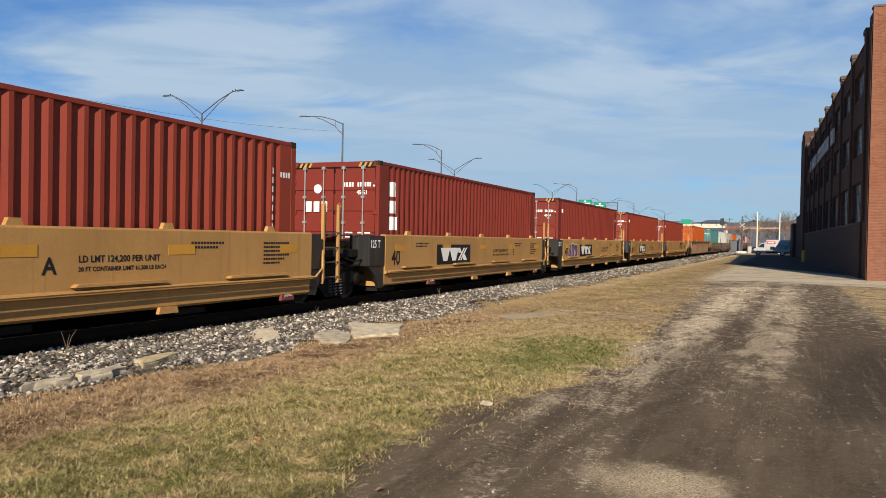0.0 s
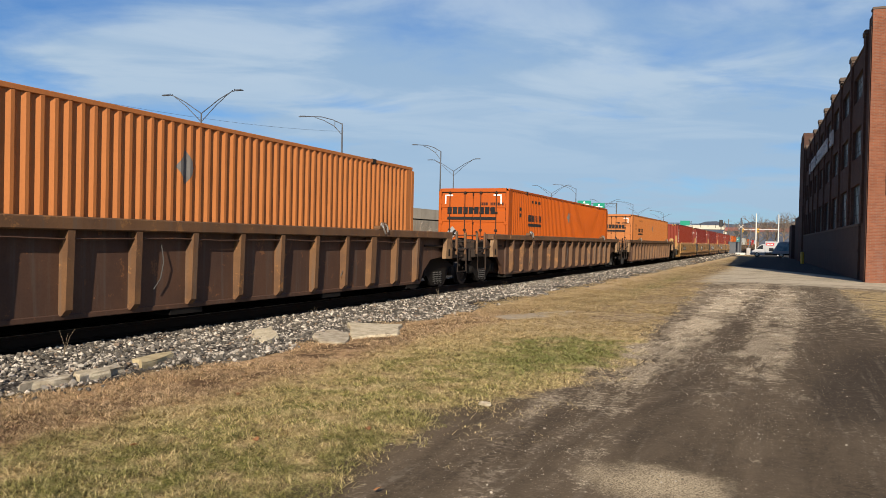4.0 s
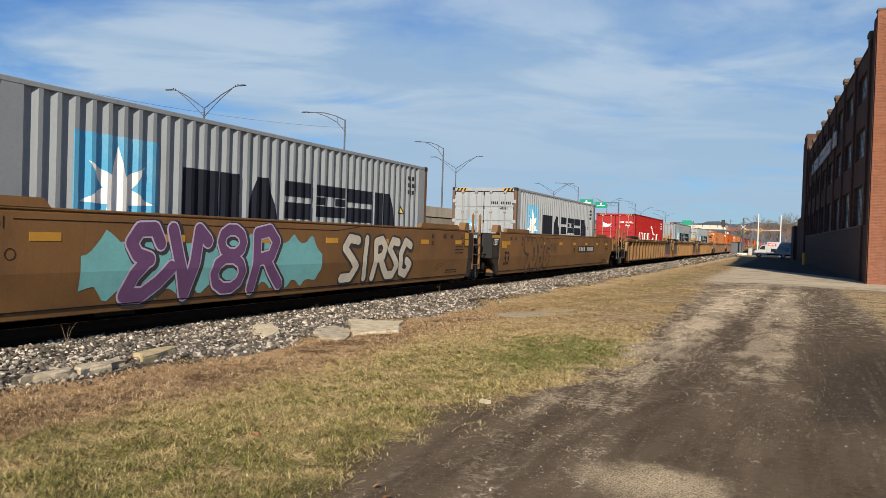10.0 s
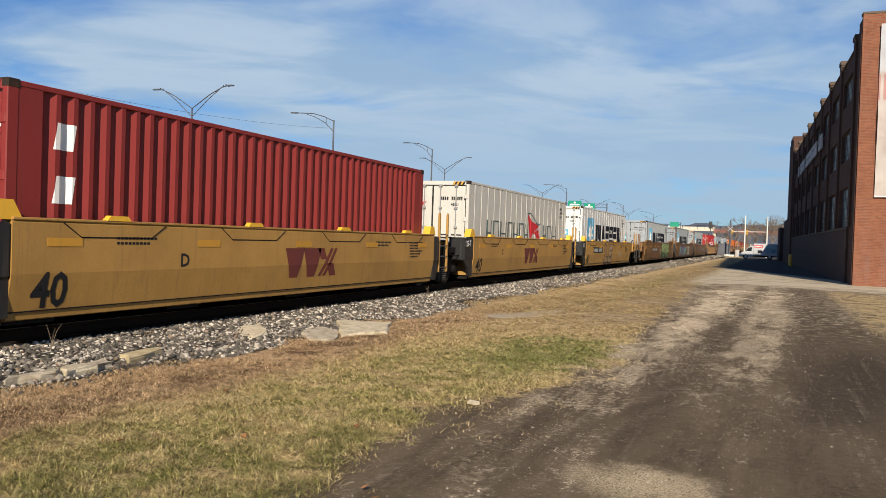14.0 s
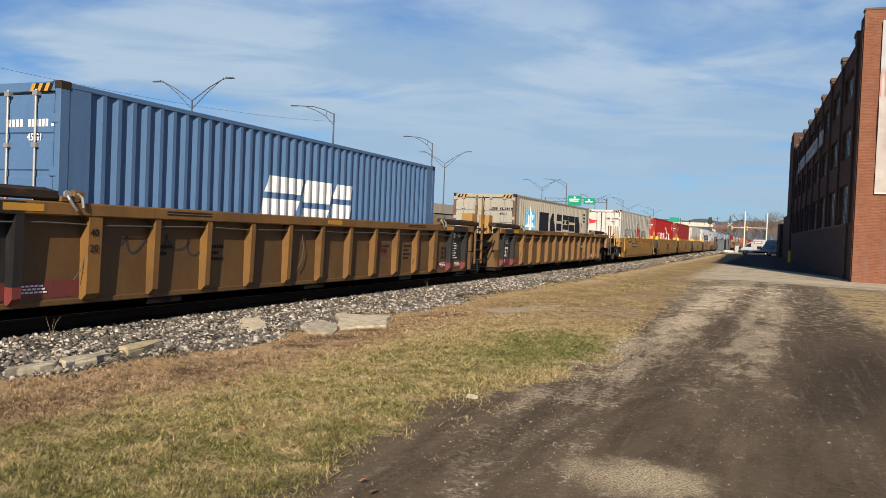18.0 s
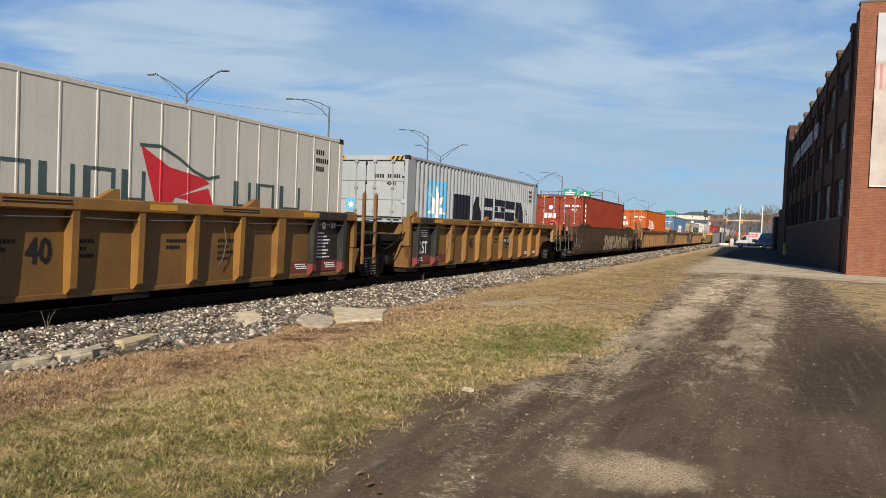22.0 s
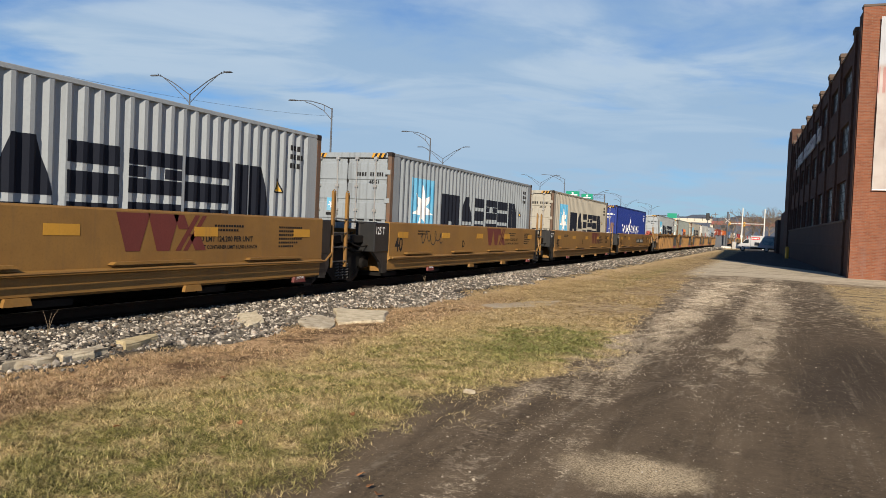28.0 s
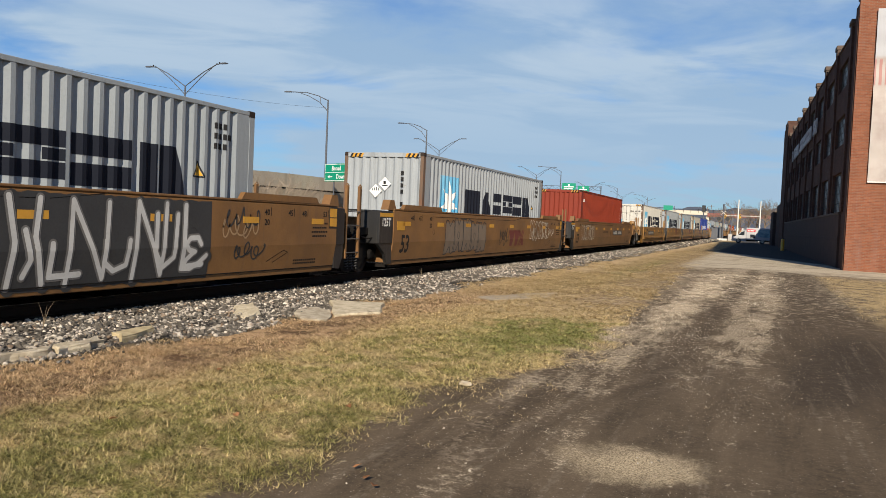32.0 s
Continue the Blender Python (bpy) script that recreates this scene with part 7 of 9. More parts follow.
def build_ballast():
    rng = np.random.default_rng(5)
    mat = rock_material("crushed_stone", (0.016, 0.0135, 0.011), (0.60, 0.53, 0.435))
    parts = []
    for y0, y1, per, size in ((3.2, 14, 980, (0.010, 0.034)), (14, 30, 620, (0.013, 0.034)), (30, 70, 150, (0.022, 0.046)), (70, 150, 16, (0.06, 0.11))):
        n = int((y1 - y0) * 2.75 * per)
        x = rng.uniform(-8.75, -6.25, n)
        y = rng.uniform(y0, y1, n)
        edge = -6.55 + 0.3 * np.sin(y * 0.9) + 0.22 * np.sin(y * 2.3 + 1) - 0.25 * (y > 16)
        keep = (x < edge) | (rng.uniform(0, 1, n) < 0.03)
        x, y = x[keep], y[keep]
        r = rng.uniform(*size, len(x)) * rng.choice([0.7, 1.0, 1.0, 1.25], len(x))
        z = bed_height(x) + r * rng.uniform(-0.3, 0.9, len(x)) + 0.03 * (np.sin(x * 5 + y) * np.sin(y * 3.1)) * (x > -8.5)
        parts.append((np.stack([x, y, z], -1), r))
    scatter("ballast_stones", np.concatenate([p for p, _ in parts]), np.concatenate([r for _, r in parts]), mat, 0.75, "grey and dark crushed stone along the track", 6)
    # loose pebbles and grit on the road and in the verge
    rng = np.random.default_rng(9)
    n = 70000
    y = 2.6 + 28 * rng.uniform(0, 1, n) ** 1.6
    x = rng.uniform(-2.9, 3.0, n)
    lane = (np.exp(-((x + 1.75 - 0.03 * (y - 9)) / 0.45) ** 2) + 0.8 * np.exp(-((x + 0.3 - 0.03 * (y - 9)) / 0.42) ** 2)) * np.clip((y - 6) / 5, 0.12, 1)
    spot = np.exp(-((x + 0.76) / 0.4) ** 2 - ((y - 5.36) / 0.3) ** 2)
    clot = np.array([noise.noise(Vector((p * 1.3, q * 0.9, 1.0))) + 0.6 * noise.noise(Vector((p * 4, q * 3, 2.0))) for p, q in zip(x, y)])
    keep = rng.uniform(0, 1, n) < (0.055 + 0.45 * lane + 0.4 * spot) * np.clip(0.6 + 1.3 * clot, 0.12, 1.6)
    x, y = x[keep], y[keep]
    r = rng.uniform(0.0018, 0.0046, len(x)) * rng.choice([0.8, 1, 1, 1, 1, 1.5, 2.4], len(x)) * (1 + y / 32)
    m = 36000
    gy = 2.8 + 17 * rng.uniform(0, 1, m) ** 1.8
    gx = rng.uniform(-2.9, 2.6, m)
    gr = rng.uniform(0.0015, 0.0032, m) * (1 + gy / 10)
    base = np.array([(1, 0, 0), (-0.5, 0.87, 0), (-0.5, -0.87, 0), (0, 0, 0.9)])
    grit_v = base[None] * rng.uniform(0.6, 1.3, (m, 4, 3))
    ang = rng.uniform(0, 6.283, m)
    ca, sa = np.cos(ang)[:, None], np.sin(ang)[:, None]
    gz = np.array([height(p, q) for p, q in zip(gx, gy)])
    grit_v = np.stack([grit_v[..., 0] * ca - grit_v[..., 1] * sa, grit_v[..., 0] * sa + grit_v[..., 1] * ca, grit_v[..., 2]], -1) * gr[:, None, None] + np.stack([gx, gy, gz], -1)[:, None, :]
    grit_f = np.array([(0, 1, 3), (1, 2, 3), (2, 0, 3)])[None] + (np.arange(m) * 4)[:, None, None]
    me = bpy.data.meshes.new("road_grit")
    me.from_pydata(grit_v.reshape(-1, 3).tolist(), [], grit_f.reshape(-1, 3).tolist())
    me.materials.append(rock_material("brown_grit", (0.060, 0.044, 0.028), (0.34, 0.26, 0.17)))
    tagged(new("road_grit", me), "fine brown grit lying on the dirt road", "grit", kind="stuff")
    # pale crushed gravel lying along the lanes and the worn verge
    m = 60000
    gy = 5.0 + 26 * rng.uniform(0, 1, m) ** 1.3
    mid = rng.choice([-1.75, -0.30, -2.6], m, p=[0.56, 0.26, 0.18])
    gx = mid + 0.030 * (gy - 9) + rng.normal(0, 1, m) * np.where(mid < -2, 0.7, 0.36)
    clot = np.array([noise.noise(Vector((p * 1.6, q * 0.45, 7.0))) + 0.8 * noise.noise(Vector((p * 5, q * 2.2, 3.0))) for p, q in zip(gx, gy)])
    keep = rng.uniform(0, 1, m) < np.clip(0.35 + 1.5 * clot, 0.03, 1) * np.clip((gy - 6.0) / 6.5, 0.05, 1)
    gx, gy = gx[keep], gy[keep]
    m = len(gx)
    gr = rng.uniform(0.0020, 0.0054, m) * (1 + gy / 12)
    lump = base[None] * rng.uniform(0.6, 1.3, (m, 4, 3))
    ang = rng.uniform(0, 6.283, m)
    ca, sa = np.cos(ang)[:, None], np.sin(ang)[:, None]
    gz = np.array([height(p, q) for p, q in zip(gx, gy)])
    lump = np.stack([lump[..., 0] * ca - lump[..., 1] * sa, lump[..., 0] * sa + lump[..., 1] * ca, lump[..., 2]], -1) * gr[:, None, None] + np.stack([gx, gy, gz], -1)[:, None, :]
    me = bpy.data.meshes.new("lane_gravel")
    me.from_pydata(lump.reshape(-1, 3).tolist(), [], (np.array([(0, 1, 3), (1, 2, 3), (2, 0, 3)])[None] + (np.arange(m) * 4)[:, None, None]).reshape(-1, 3).tolist())
    me.materials.append(rock_material("pale_lane_gravel", (0.20, 0.155, 0.105), (0.74, 0.64, 0.48)))
    tagged(new("lane_gravel", me), "pale crushed gravel along the wheel lanes", "gravel", kind="stuff")
    scatter("road_pebbles", np.stack([x, y, [height(p, q) for p, q in zip(x, y)] + 0.3 * r], -1), r, rock_material("pale_pebbles", (0.10, 0.080, 0.055), (0.54, 0.46, 0.35)), 0.65, "pale loose pebbles scattered over the dirt road", 10)


def build_track():
    ty = thing("railway_track", pose(TRACK, 0, 0), "steel railway track on dark wooden ties", "railway track")
    prof = [(-0.07, 0.06), (0.07, 0.06), (0.07, 0.075), (0.012, 0.095), (0.012, 0.19), (0.036, 0.20), (0.036, RAIL), (-0.036, RAIL), (-0.036, 0.20), (-0.012, 0.19), (-0.012, 0.095), (-0.07, 0.075)]
    steel = surface("rail_steel", (0.024, 0.017, 0.013), (0.018, 0.013, 0.010), 0.8, 0.0, rust=(0.035, 0.018, 0.011), rust_at=0.55)
    for x in (-0.7535, 0.7535):
        part("rail", x, lambda s: s.prism([(p + x, q) for p, q in prof], "y", -60, 900), steel, ty, "rusty steel rail with a worn top")
        part("rail_head", x, lambda s: s.box(x - 0.026, x + 0.026, -60, 900, RAIL, RAIL + 0.001), mats["steel"], ty)
    wood = surface("tarred_wood", (0.022, 0.018, 0.015), (0.036, 0.029, 0.024), 0.85, streaks=0.2, bump=0.5)
    for i in range(70):
        part("tie", i % 3, lambda s: s.box(-1.3, 1.3, -0.115, 0.115, -0.06, 0.064 + 0.004 * (i % 3), 0.015), wood, ty, "", pose(0, 3.0 + 0.55 * i, 0))
    s = Solid()
    for i in range(150):
        s.box(-1.3, 1.3, 41.6 + 0.55 * i - 0.115, 41.6 + 0.55 * i + 0.115, -0.06, 0.064)
    tie_rest = new("far_timber", s.mesh("far_timber", wood))
    tie_rest.parent = ty
    tagged(tie_rest, kind="stuff")


def stone_block(name, outline, z0, z1, mat, label, category, seed, tip=0.0):
    """A broken slab: an uneven outline in x, y with a chipped, sloping top."""
    rng = random.Random(seed)
    cx, cy = sum(p[0] for p in outline) / len(outline), sum(p[1] for p in outline) / len(outline)
    ring = []
    for i, p in enumerate(outline):
        q = outline[(i + 1) % len(outline)]
        for k in range(3):
            f = k / 3
            ring.append((p[0] + (q[0] - p[0]) * f + rng.uniform(-0.03, 0.03), p[1] + (q[1] - p[1]) * f + rng.uniform(-0.03, 0.03)))
    n = len(ring)
    s = Solid()
    lev = [(1.0, z0 - 0.06), (1.01, z0 + (z1 - z0) * 0.6), (0.995, z1 - 0.010), (0.95, z1)]
    v = []
    for k, z in lev:
        v += [(cx + (x - cx) * k + rng.uniform(-0.012, 0.012), cy + (y - cy) * k + rng.uniform(-0.012, 0.012), z + (rng.uniform(-0.009, 0.009) + tip * (0.8 * (y - cy) - 0.6 * (x - cx))) * (z > z0)) for x, y in ring]
    v.append((cx, cy, z1 + 0.004))
    f = [(r * n + i, r * n + (i + 1) % n, (r + 1) * n + (i + 1) % n, (r + 1) * n + i) for r in range(3) for i in range(n)]
    f += [(3 * n + i, 3 * n + (i + 1) % n, 4 * n) for i in range(n)]
    s.add(v, f)
    return tagged(new(name, s.mesh(name, mat)), label, category)


def build_slabs():
    lime = surface("weathered_limestone", (0.62, 0.53, 0.37), (0.40, 0.33, 0.22), 0.9, big=7.0, fine=45.0, amount=0.95, bump=1.0, rust=(0.24, 0.19, 0.125), rust_at=0.56)
    pale = surface("pale_concrete", (0.57, 0.49, 0.36), (0.34, 0.28, 0.19), 0.9, big=6.0, fine=60.0, amount=0.95, bump=1.0, rust=(0.24, 0.19, 0.13), rust_at=0.57)
    yellow = surface("yellowish_stone", (0.54, 0.44, 0.26), (0.38, 0.30, 0.17), 0.9, big=7.0, fine=50.0, amount=0.9, bump=0.9, rust=(0.25, 0.19, 0.11), rust_at=0.57)
    stone_block("stone_slab", [(-6.95, 11.75), (-6.10, 12.15), (-5.72, 11.25), (-6.15, 10.55)], 0.0, 0.080, lime, "pale broken limestone slab lying in the gravel edge", "stone slab", 1, 0.05)
    stone_block("stone_slab", [(-6.85, 10.45), (-6.75, 10.95), (-6.35, 10.75), (-5.95, 10.0), (-6.3, 9.85)], 0.0, 0.062, pale, "low flat pale broken stone slab in the gravel", "stone slab", 2, 0.04)
    stone_block("stone_block", [(-7.50, 9.80), (-7.42, 10.20), (-7.0, 9.75), (-6.90, 9.32), (-7.18, 9.35)], 0.0, 0.10, lime, "squarish yellowish stone block among gravel", "stone block", 3, 0.10)
    stone_block("stone_plank", [(-7.1, 7.02), (-7.15, 7.65), (-6.95, 7.55), (-6.82, 6.85)], 0.02, 0.095, yellow, "narrow yellowish stone plank lying on gravel", "stone plank", 4)
    stone_block("curb_stone", [(-6.90, 5.36), (-6.86, 5.88), (-6.72, 5.78), (-6.76, 5.20)], 0.0, 0.10, pale, "pale broken curb stone lying along the gravel edge", "curb stone", 5)
    stone_block("curb_stone", [(-6.95, 5.98), (-6.92, 6.35), (-6.75, 6.3), (-6.68, 5.85)], 0.0, 0.09, lime, "short cracked curb stone piece beside the gravel", "curb stone", 6)
    stone_block("curb_stone", [(-6.98, 6.32), (-7.0, 6.68), (-6.82, 6.58), (-6.74, 6.18)], 0.0, 0.09, pale, "small chipped curb stone piece beside the gravel", "curb stone", 7)
    stone_block("concrete_pad", [(-5.45, 15.2), (-4.9, 16.6), (-4.3, 17.5), (-4.2, 16.2), (-4.95, 14.7)], -0.02, 0.026, surface("worn_grey_concrete", (0.45, 0.37, 0.26), (0.32, 0.255, 0.17), 0.9, big=3.0, amount=0.8, bump=0.4), "flat grey concrete pad sunk in dry grass", "concrete pad", 8)
    stone_block("pebble", [(-2.66, 7.02), (-2.62, 7.08), (-2.56, 7.04), (-2.59, 6.98)], 0.0, 0.04, pale, "fist-sized pale stone at the edge of the road", "stone", 9)


def blade_material():
    mat = bpy.data.materials.new("grass_blades")
    mat.use_nodes = True
    g = Nodes(mat.node_tree)
    co = g.n("ShaderNodeTexCoord").outputs["Object"]
    sep = g.n("ShaderNodeSeparateXYZ", {0: co})
    x, y = sep.outputs[0], sep.outputs[1]
    rnd = g.n("ShaderNodeNewGeometry").outputs["Random Per Island"]
    wob2 = g.noise(co, 2.3, 4.0, 0.6)
    wob = g.noise(co, 0.55, 5.0, 0.62)
    xw = g.m("ADD", x, g.m("ADD", g.m("MULTIPLY", g.m("SUBTRACT", wob, 0.5), 1.5), g.m("MULTIPLY", g.m("SUBTRACT", wob2, 0.5), 0.55)))
    straw = g.mix(rnd, (0.17, 0.110, 0.040), (0.92, 0.71, 0.36))
    green = g.mix(g.m("POWER", rnd, 1.3), (0.055, 0.062, 0.012), (0.70, 0.63, 0.20))
    lush = g.m("MULTIPLY", g.band(xw, -4.9, -2.4, 0.6), g.m("SUBTRACT", 1.0, g.ss(y, 9.5, 12.0)))
    gx = g.m("DIVIDE", g.m("ADD", x, 2.95), 0.95)
    gy = g.m("DIVIDE", g.m("SUBTRACT", y, 11.0), 2.0)
    spot = g.ss(g.m("ADD", g.m("ADD", g.m("MULTIPLY", gx, gx), g.m("MULTIPLY", gy, gy)), g.m("MULTIPLY", g.m("SUBTRACT", wob2, 0.5), 6.0)), 1.6, 0.2)
    k = g.m("MULTIPLY", lush, g.ss(g.m("ADD", wob2, g.m("MULTIPLY", g.m("SUBTRACT", g.m("FRACT", g.m("MULTIPLY", rnd, 91.0)), 0.5), 0.5)), 0.42, 0.66))
    col = g.mix(k, straw, green)
    blot = g.noise(co, 1.1, 4.0, 0.6)
    col = g.mix(g.m("MULTIPLY", g.ss(blot, 0.5, 0.68), 0.55), col, g.mix(rnd, (0.22, 0.15, 0.07), (0.84, 0.65, 0.36)))
    col = g.mix(g.m("MULTIPLY", g.ss(blot, 0.44, 0.30), 0.5), col, g.mix(rnd, (0.06, 0.05, 0.016), (0.42, 0.34, 0.14)))
    col = g.mix(g.m("MULTIPLY", spot, 0.85), col, g.mix(rnd, (0.045, 0.068, 0.010), (0.30, 0.34, 0.075)))
    low = g.m("MULTIPLY", g.m("MAXIMUM", g.ss(y, 5.4, 3.9), g.m("MULTIPLY", g.band(x, -3.3, -2.55, 0.25), g.ss(y, 7.2, 5.6))), g.ss(wob2, 0.36, 0.56))
    col = g.mix(g.m("MULTIPLY", low, 0.75), col, g.mix(rnd, (0.030, 0.036, 0.008), (0.33, 0.31, 0.085)))
    red = g.m("MULTIPLY", g.band(xw, -6.8, -5.2, 0.3), g.m("SUBTRACT", 1.0, g.ss(y, 14.0, 20.0)))
    col = g.mix(g.m("MULTIPLY", red, 0.8), col, g.mix(rnd, (0.12, 0.062, 0.028), (0.90, 0.62, 0.37)))
    scar = g.m("MULTIPLY", g.band(xw, -6.0, -5.1, 0.25), g.m("MULTIPLY", g.ss(y, 12.0, 9.0), g.ss(g.noise(co, 1.6, 7.0, 0.7), 0.46, 0.58)))
    col = g.mix(g.m("MULTIPLY", scar, 0.55), col, g.mix(rnd, (0.055, 0.030, 0.016), (0.26, 0.155, 0.085)))
    tuft = g.noise(co, 10.0, 5.0, 0.72)
    col = g.mix(g.m("MULTIPLY", g.ss(tuft, 0.49, 0.40), 0.62), col, g.mix(rnd, (0.035, 0.030, 0.010), (0.20, 0.155, 0.055)))
    col = g.mix(g.m("MULTIPLY", g.ss(tuft, 0.52, 0.61), 0.45), col, g.mix(rnd, (0.34, 0.255, 0.115), (0.88, 0.70, 0.37)))
    far = g.m("MULTIPLY", g.ss(y, 11.0, 17.0), g.ss(tuft, 0.40, 0.55))
    col = g.mix(g.m("MULTIPLY", far, 0.6), col, g.mix(g.ss(g.noise(co, 0.8, 5.0, 0.65), 0.42, 0.58), (0.22, 0.140, 0.062), (0.44, 0.315, 0.165)))
    b = g.n("ShaderNodeBsdfPrincipled", {"Base Color": col, "Roughness": 0.7})
    b.inputs["Specular IOR Level"].default_value = 0.25
    tr = g.n("ShaderNodeBsdfTranslucent", {0: col})
    g.n("ShaderNodeOutputMaterial", {0: g.n("ShaderNodeMixShader", {0: 0.22, 1: b.outputs[0], 2: tr.outputs[0]}).outputs[0]})
    return mat


def build_grass():
    rng = np.random.default_rng(21)
    xs, ys, hs = [], [], []
    for y0, y1, n, lo, hi in ((2.6, 7, 190000, 0.014, 0.052), (7, 13, 120000, 0.016, 0.050), (13, 26, 110000, 0.020, 0.060), (26, 60, 40000, 0.03, 0.07)):
        x = rng.uniform(-7.0, -1.2, n)
        y = rng.uniform(y0, y1, n)
        lump = np.array([noise.noise(Vector((p * 0.9, q * 0.7, 5.0))) + 0.7 * noise.noise(Vector((p * 2.6, q * 2.2, 9.0))) for p, q in zip(x, y)])
        edge = -2.70 + 0.60 * np.clip((y - 6.5) / 2.5, 0, 1) - 0.8 * np.clip((y - 12) / 28, 0, 1) + 0.45 * lump + rng.normal(0, 0.09, n)
        foot = -6.45 + 0.3 * np.sin(y * 0.9) + 0.22 * np.sin(y * 2.3 + 1) - 0.3 * (y > 16) + 0.2 * lump + rng.normal(0, 0.1, n)
        clump = np.sin(x * 7 + np.sin(y * 3)) * np.sin(y * 6 + 2 * np.sin(x * 2.2))
        keep = (x < edge) & (x > foot) & (rng.uniform(0, 1, n) < 0.72 + 0.28 * clump)
        worn = np.clip((y - 11.5) / 4, 0, 1) * np.clip((x + 5.0) / 1.5, 0.35, 1)
        green = np.exp(-((x + 2.95) / 1.0) ** 4 - ((y - 11.0) / 2.0) ** 4)
        scar = np.exp(-((x + 5.75) / 0.5) ** 2) * np.clip(-2.2 * lump + 0.2, 0, 1) * (y < 15)
        keep &= rng.uniform(0, 1, n) > 0.85 * scar
        keep &= rng.uniform(0, 1, n) < np.clip(1 - worn * (0.74 - 1.5 * lump) + green, 0.05, 1)
        xs.append(x[keep]), ys.append(y[keep]), hs.append(rng.uniform(lo, hi, keep.sum()) * (1 + 0.35 * clump[keep]) * (1 - 0.35 * worn[keep]))
    # coarse tufts over the worn verge further on, and sparse ones at the road's edge
    wide = [np.ones(len(q)) for q in xs]
    for n, y0, y1, lo, hi, big in ((3600, 11, 34, 0.02, 0.065, 1.9), (260, 4.0, 12.0, 0.015, 0.04, 0.9)):
        cy = y0 + (y1 - y0) * rng.uniform(0, 1, n) ** 1.25
        cx = rng.uniform(-6.2, -2.0, n) - 0.03 * (cy - 11) if y0 > 10 else -2.35 + 0.45 * np.clip((cy - 6.5) / 2.5, 0, 1) + rng.normal(0, 0.22, n)
        lump = np.array([noise.noise(Vector((p * 0.8, q * 0.5, 11.0))) for p, q in zip(cx, cy)])
        keep = rng.uniform(0, 1, n) < np.clip(0.45 + 2.0 * lump, 0.04, 1)
        cx, cy = np.repeat(cx[keep], 7), np.repeat(cy[keep], 7)
        xs.append(cx + rng.normal(0, 0.045, len(cx))), ys.append(cy + rng.normal(0, 0.045, len(cx))), hs.append(rng.uniform(lo, hi, len(cx))), wide.append(np.full(len(cx), big))
    # a few scattered tufts right of the road
    x = rng.uniform(1.9, 7.0, 9000)
    y = rng.uniform(17, 33, 9000)
    xs.append(x), ys.append(y), hs.append(rng.uniform(0.02, 0.06, 9000)), wide.append(np.ones(9000))
    x, y, h = np.concatenate(xs), np.concatenate(ys), np.concatenate(hs)
    n = len(x)
    a = rng.uniform(0, 2 * np.pi, n)
    lean = rng.uniform(0.4, 2.7, n) * h
    wd = rng.uniform(0.0011, 0.0026, n) * (1 + np.minimum(y, 15.0) / 7.0) * np.concatenate(wide)
    dx, dy = np.cos(a), np.sin(a)
    z0 = np.array([height(p, q) for p, q in zip(x, y)]) - 0.004
    v = np.zeros((n, 5, 3))
    for i, (f, k) in enumerate(((0.0, 1.0), (0.0, -1.0), (0.55, 0.8), (0.55, -0.8), (1.0, 0.0))):
        v[:, i, 0] = x + dx * lean * f ** 1.5 - dy * wd * k
        v[:, i, 1] = y + dy * lean * f ** 1.5 + dx * wd * k
        v[:, i, 2] = z0 + h * f * (1 - 0.25 * f)
    o = (np.arange(n) * 5)[:, None]
    f = np.concatenate([np.stack([o + 0, o + 1, o + 3], -1).reshape(-1, 3), np.stack([o + 0, o + 3, o + 2], -1).reshape(-1, 3), np.stack([o + 2, o + 3, o + 4], -1).reshape(-1, 3)])
    me = bpy.data.meshes.new("grass")
    me.from_pydata(v.reshape(-1, 3).tolist(), [], f.tolist())
    me.materials.append(blade_material())
    tagged(new("grass", me), "short dry and green grass with bare spots", "grass", kind="stuff")


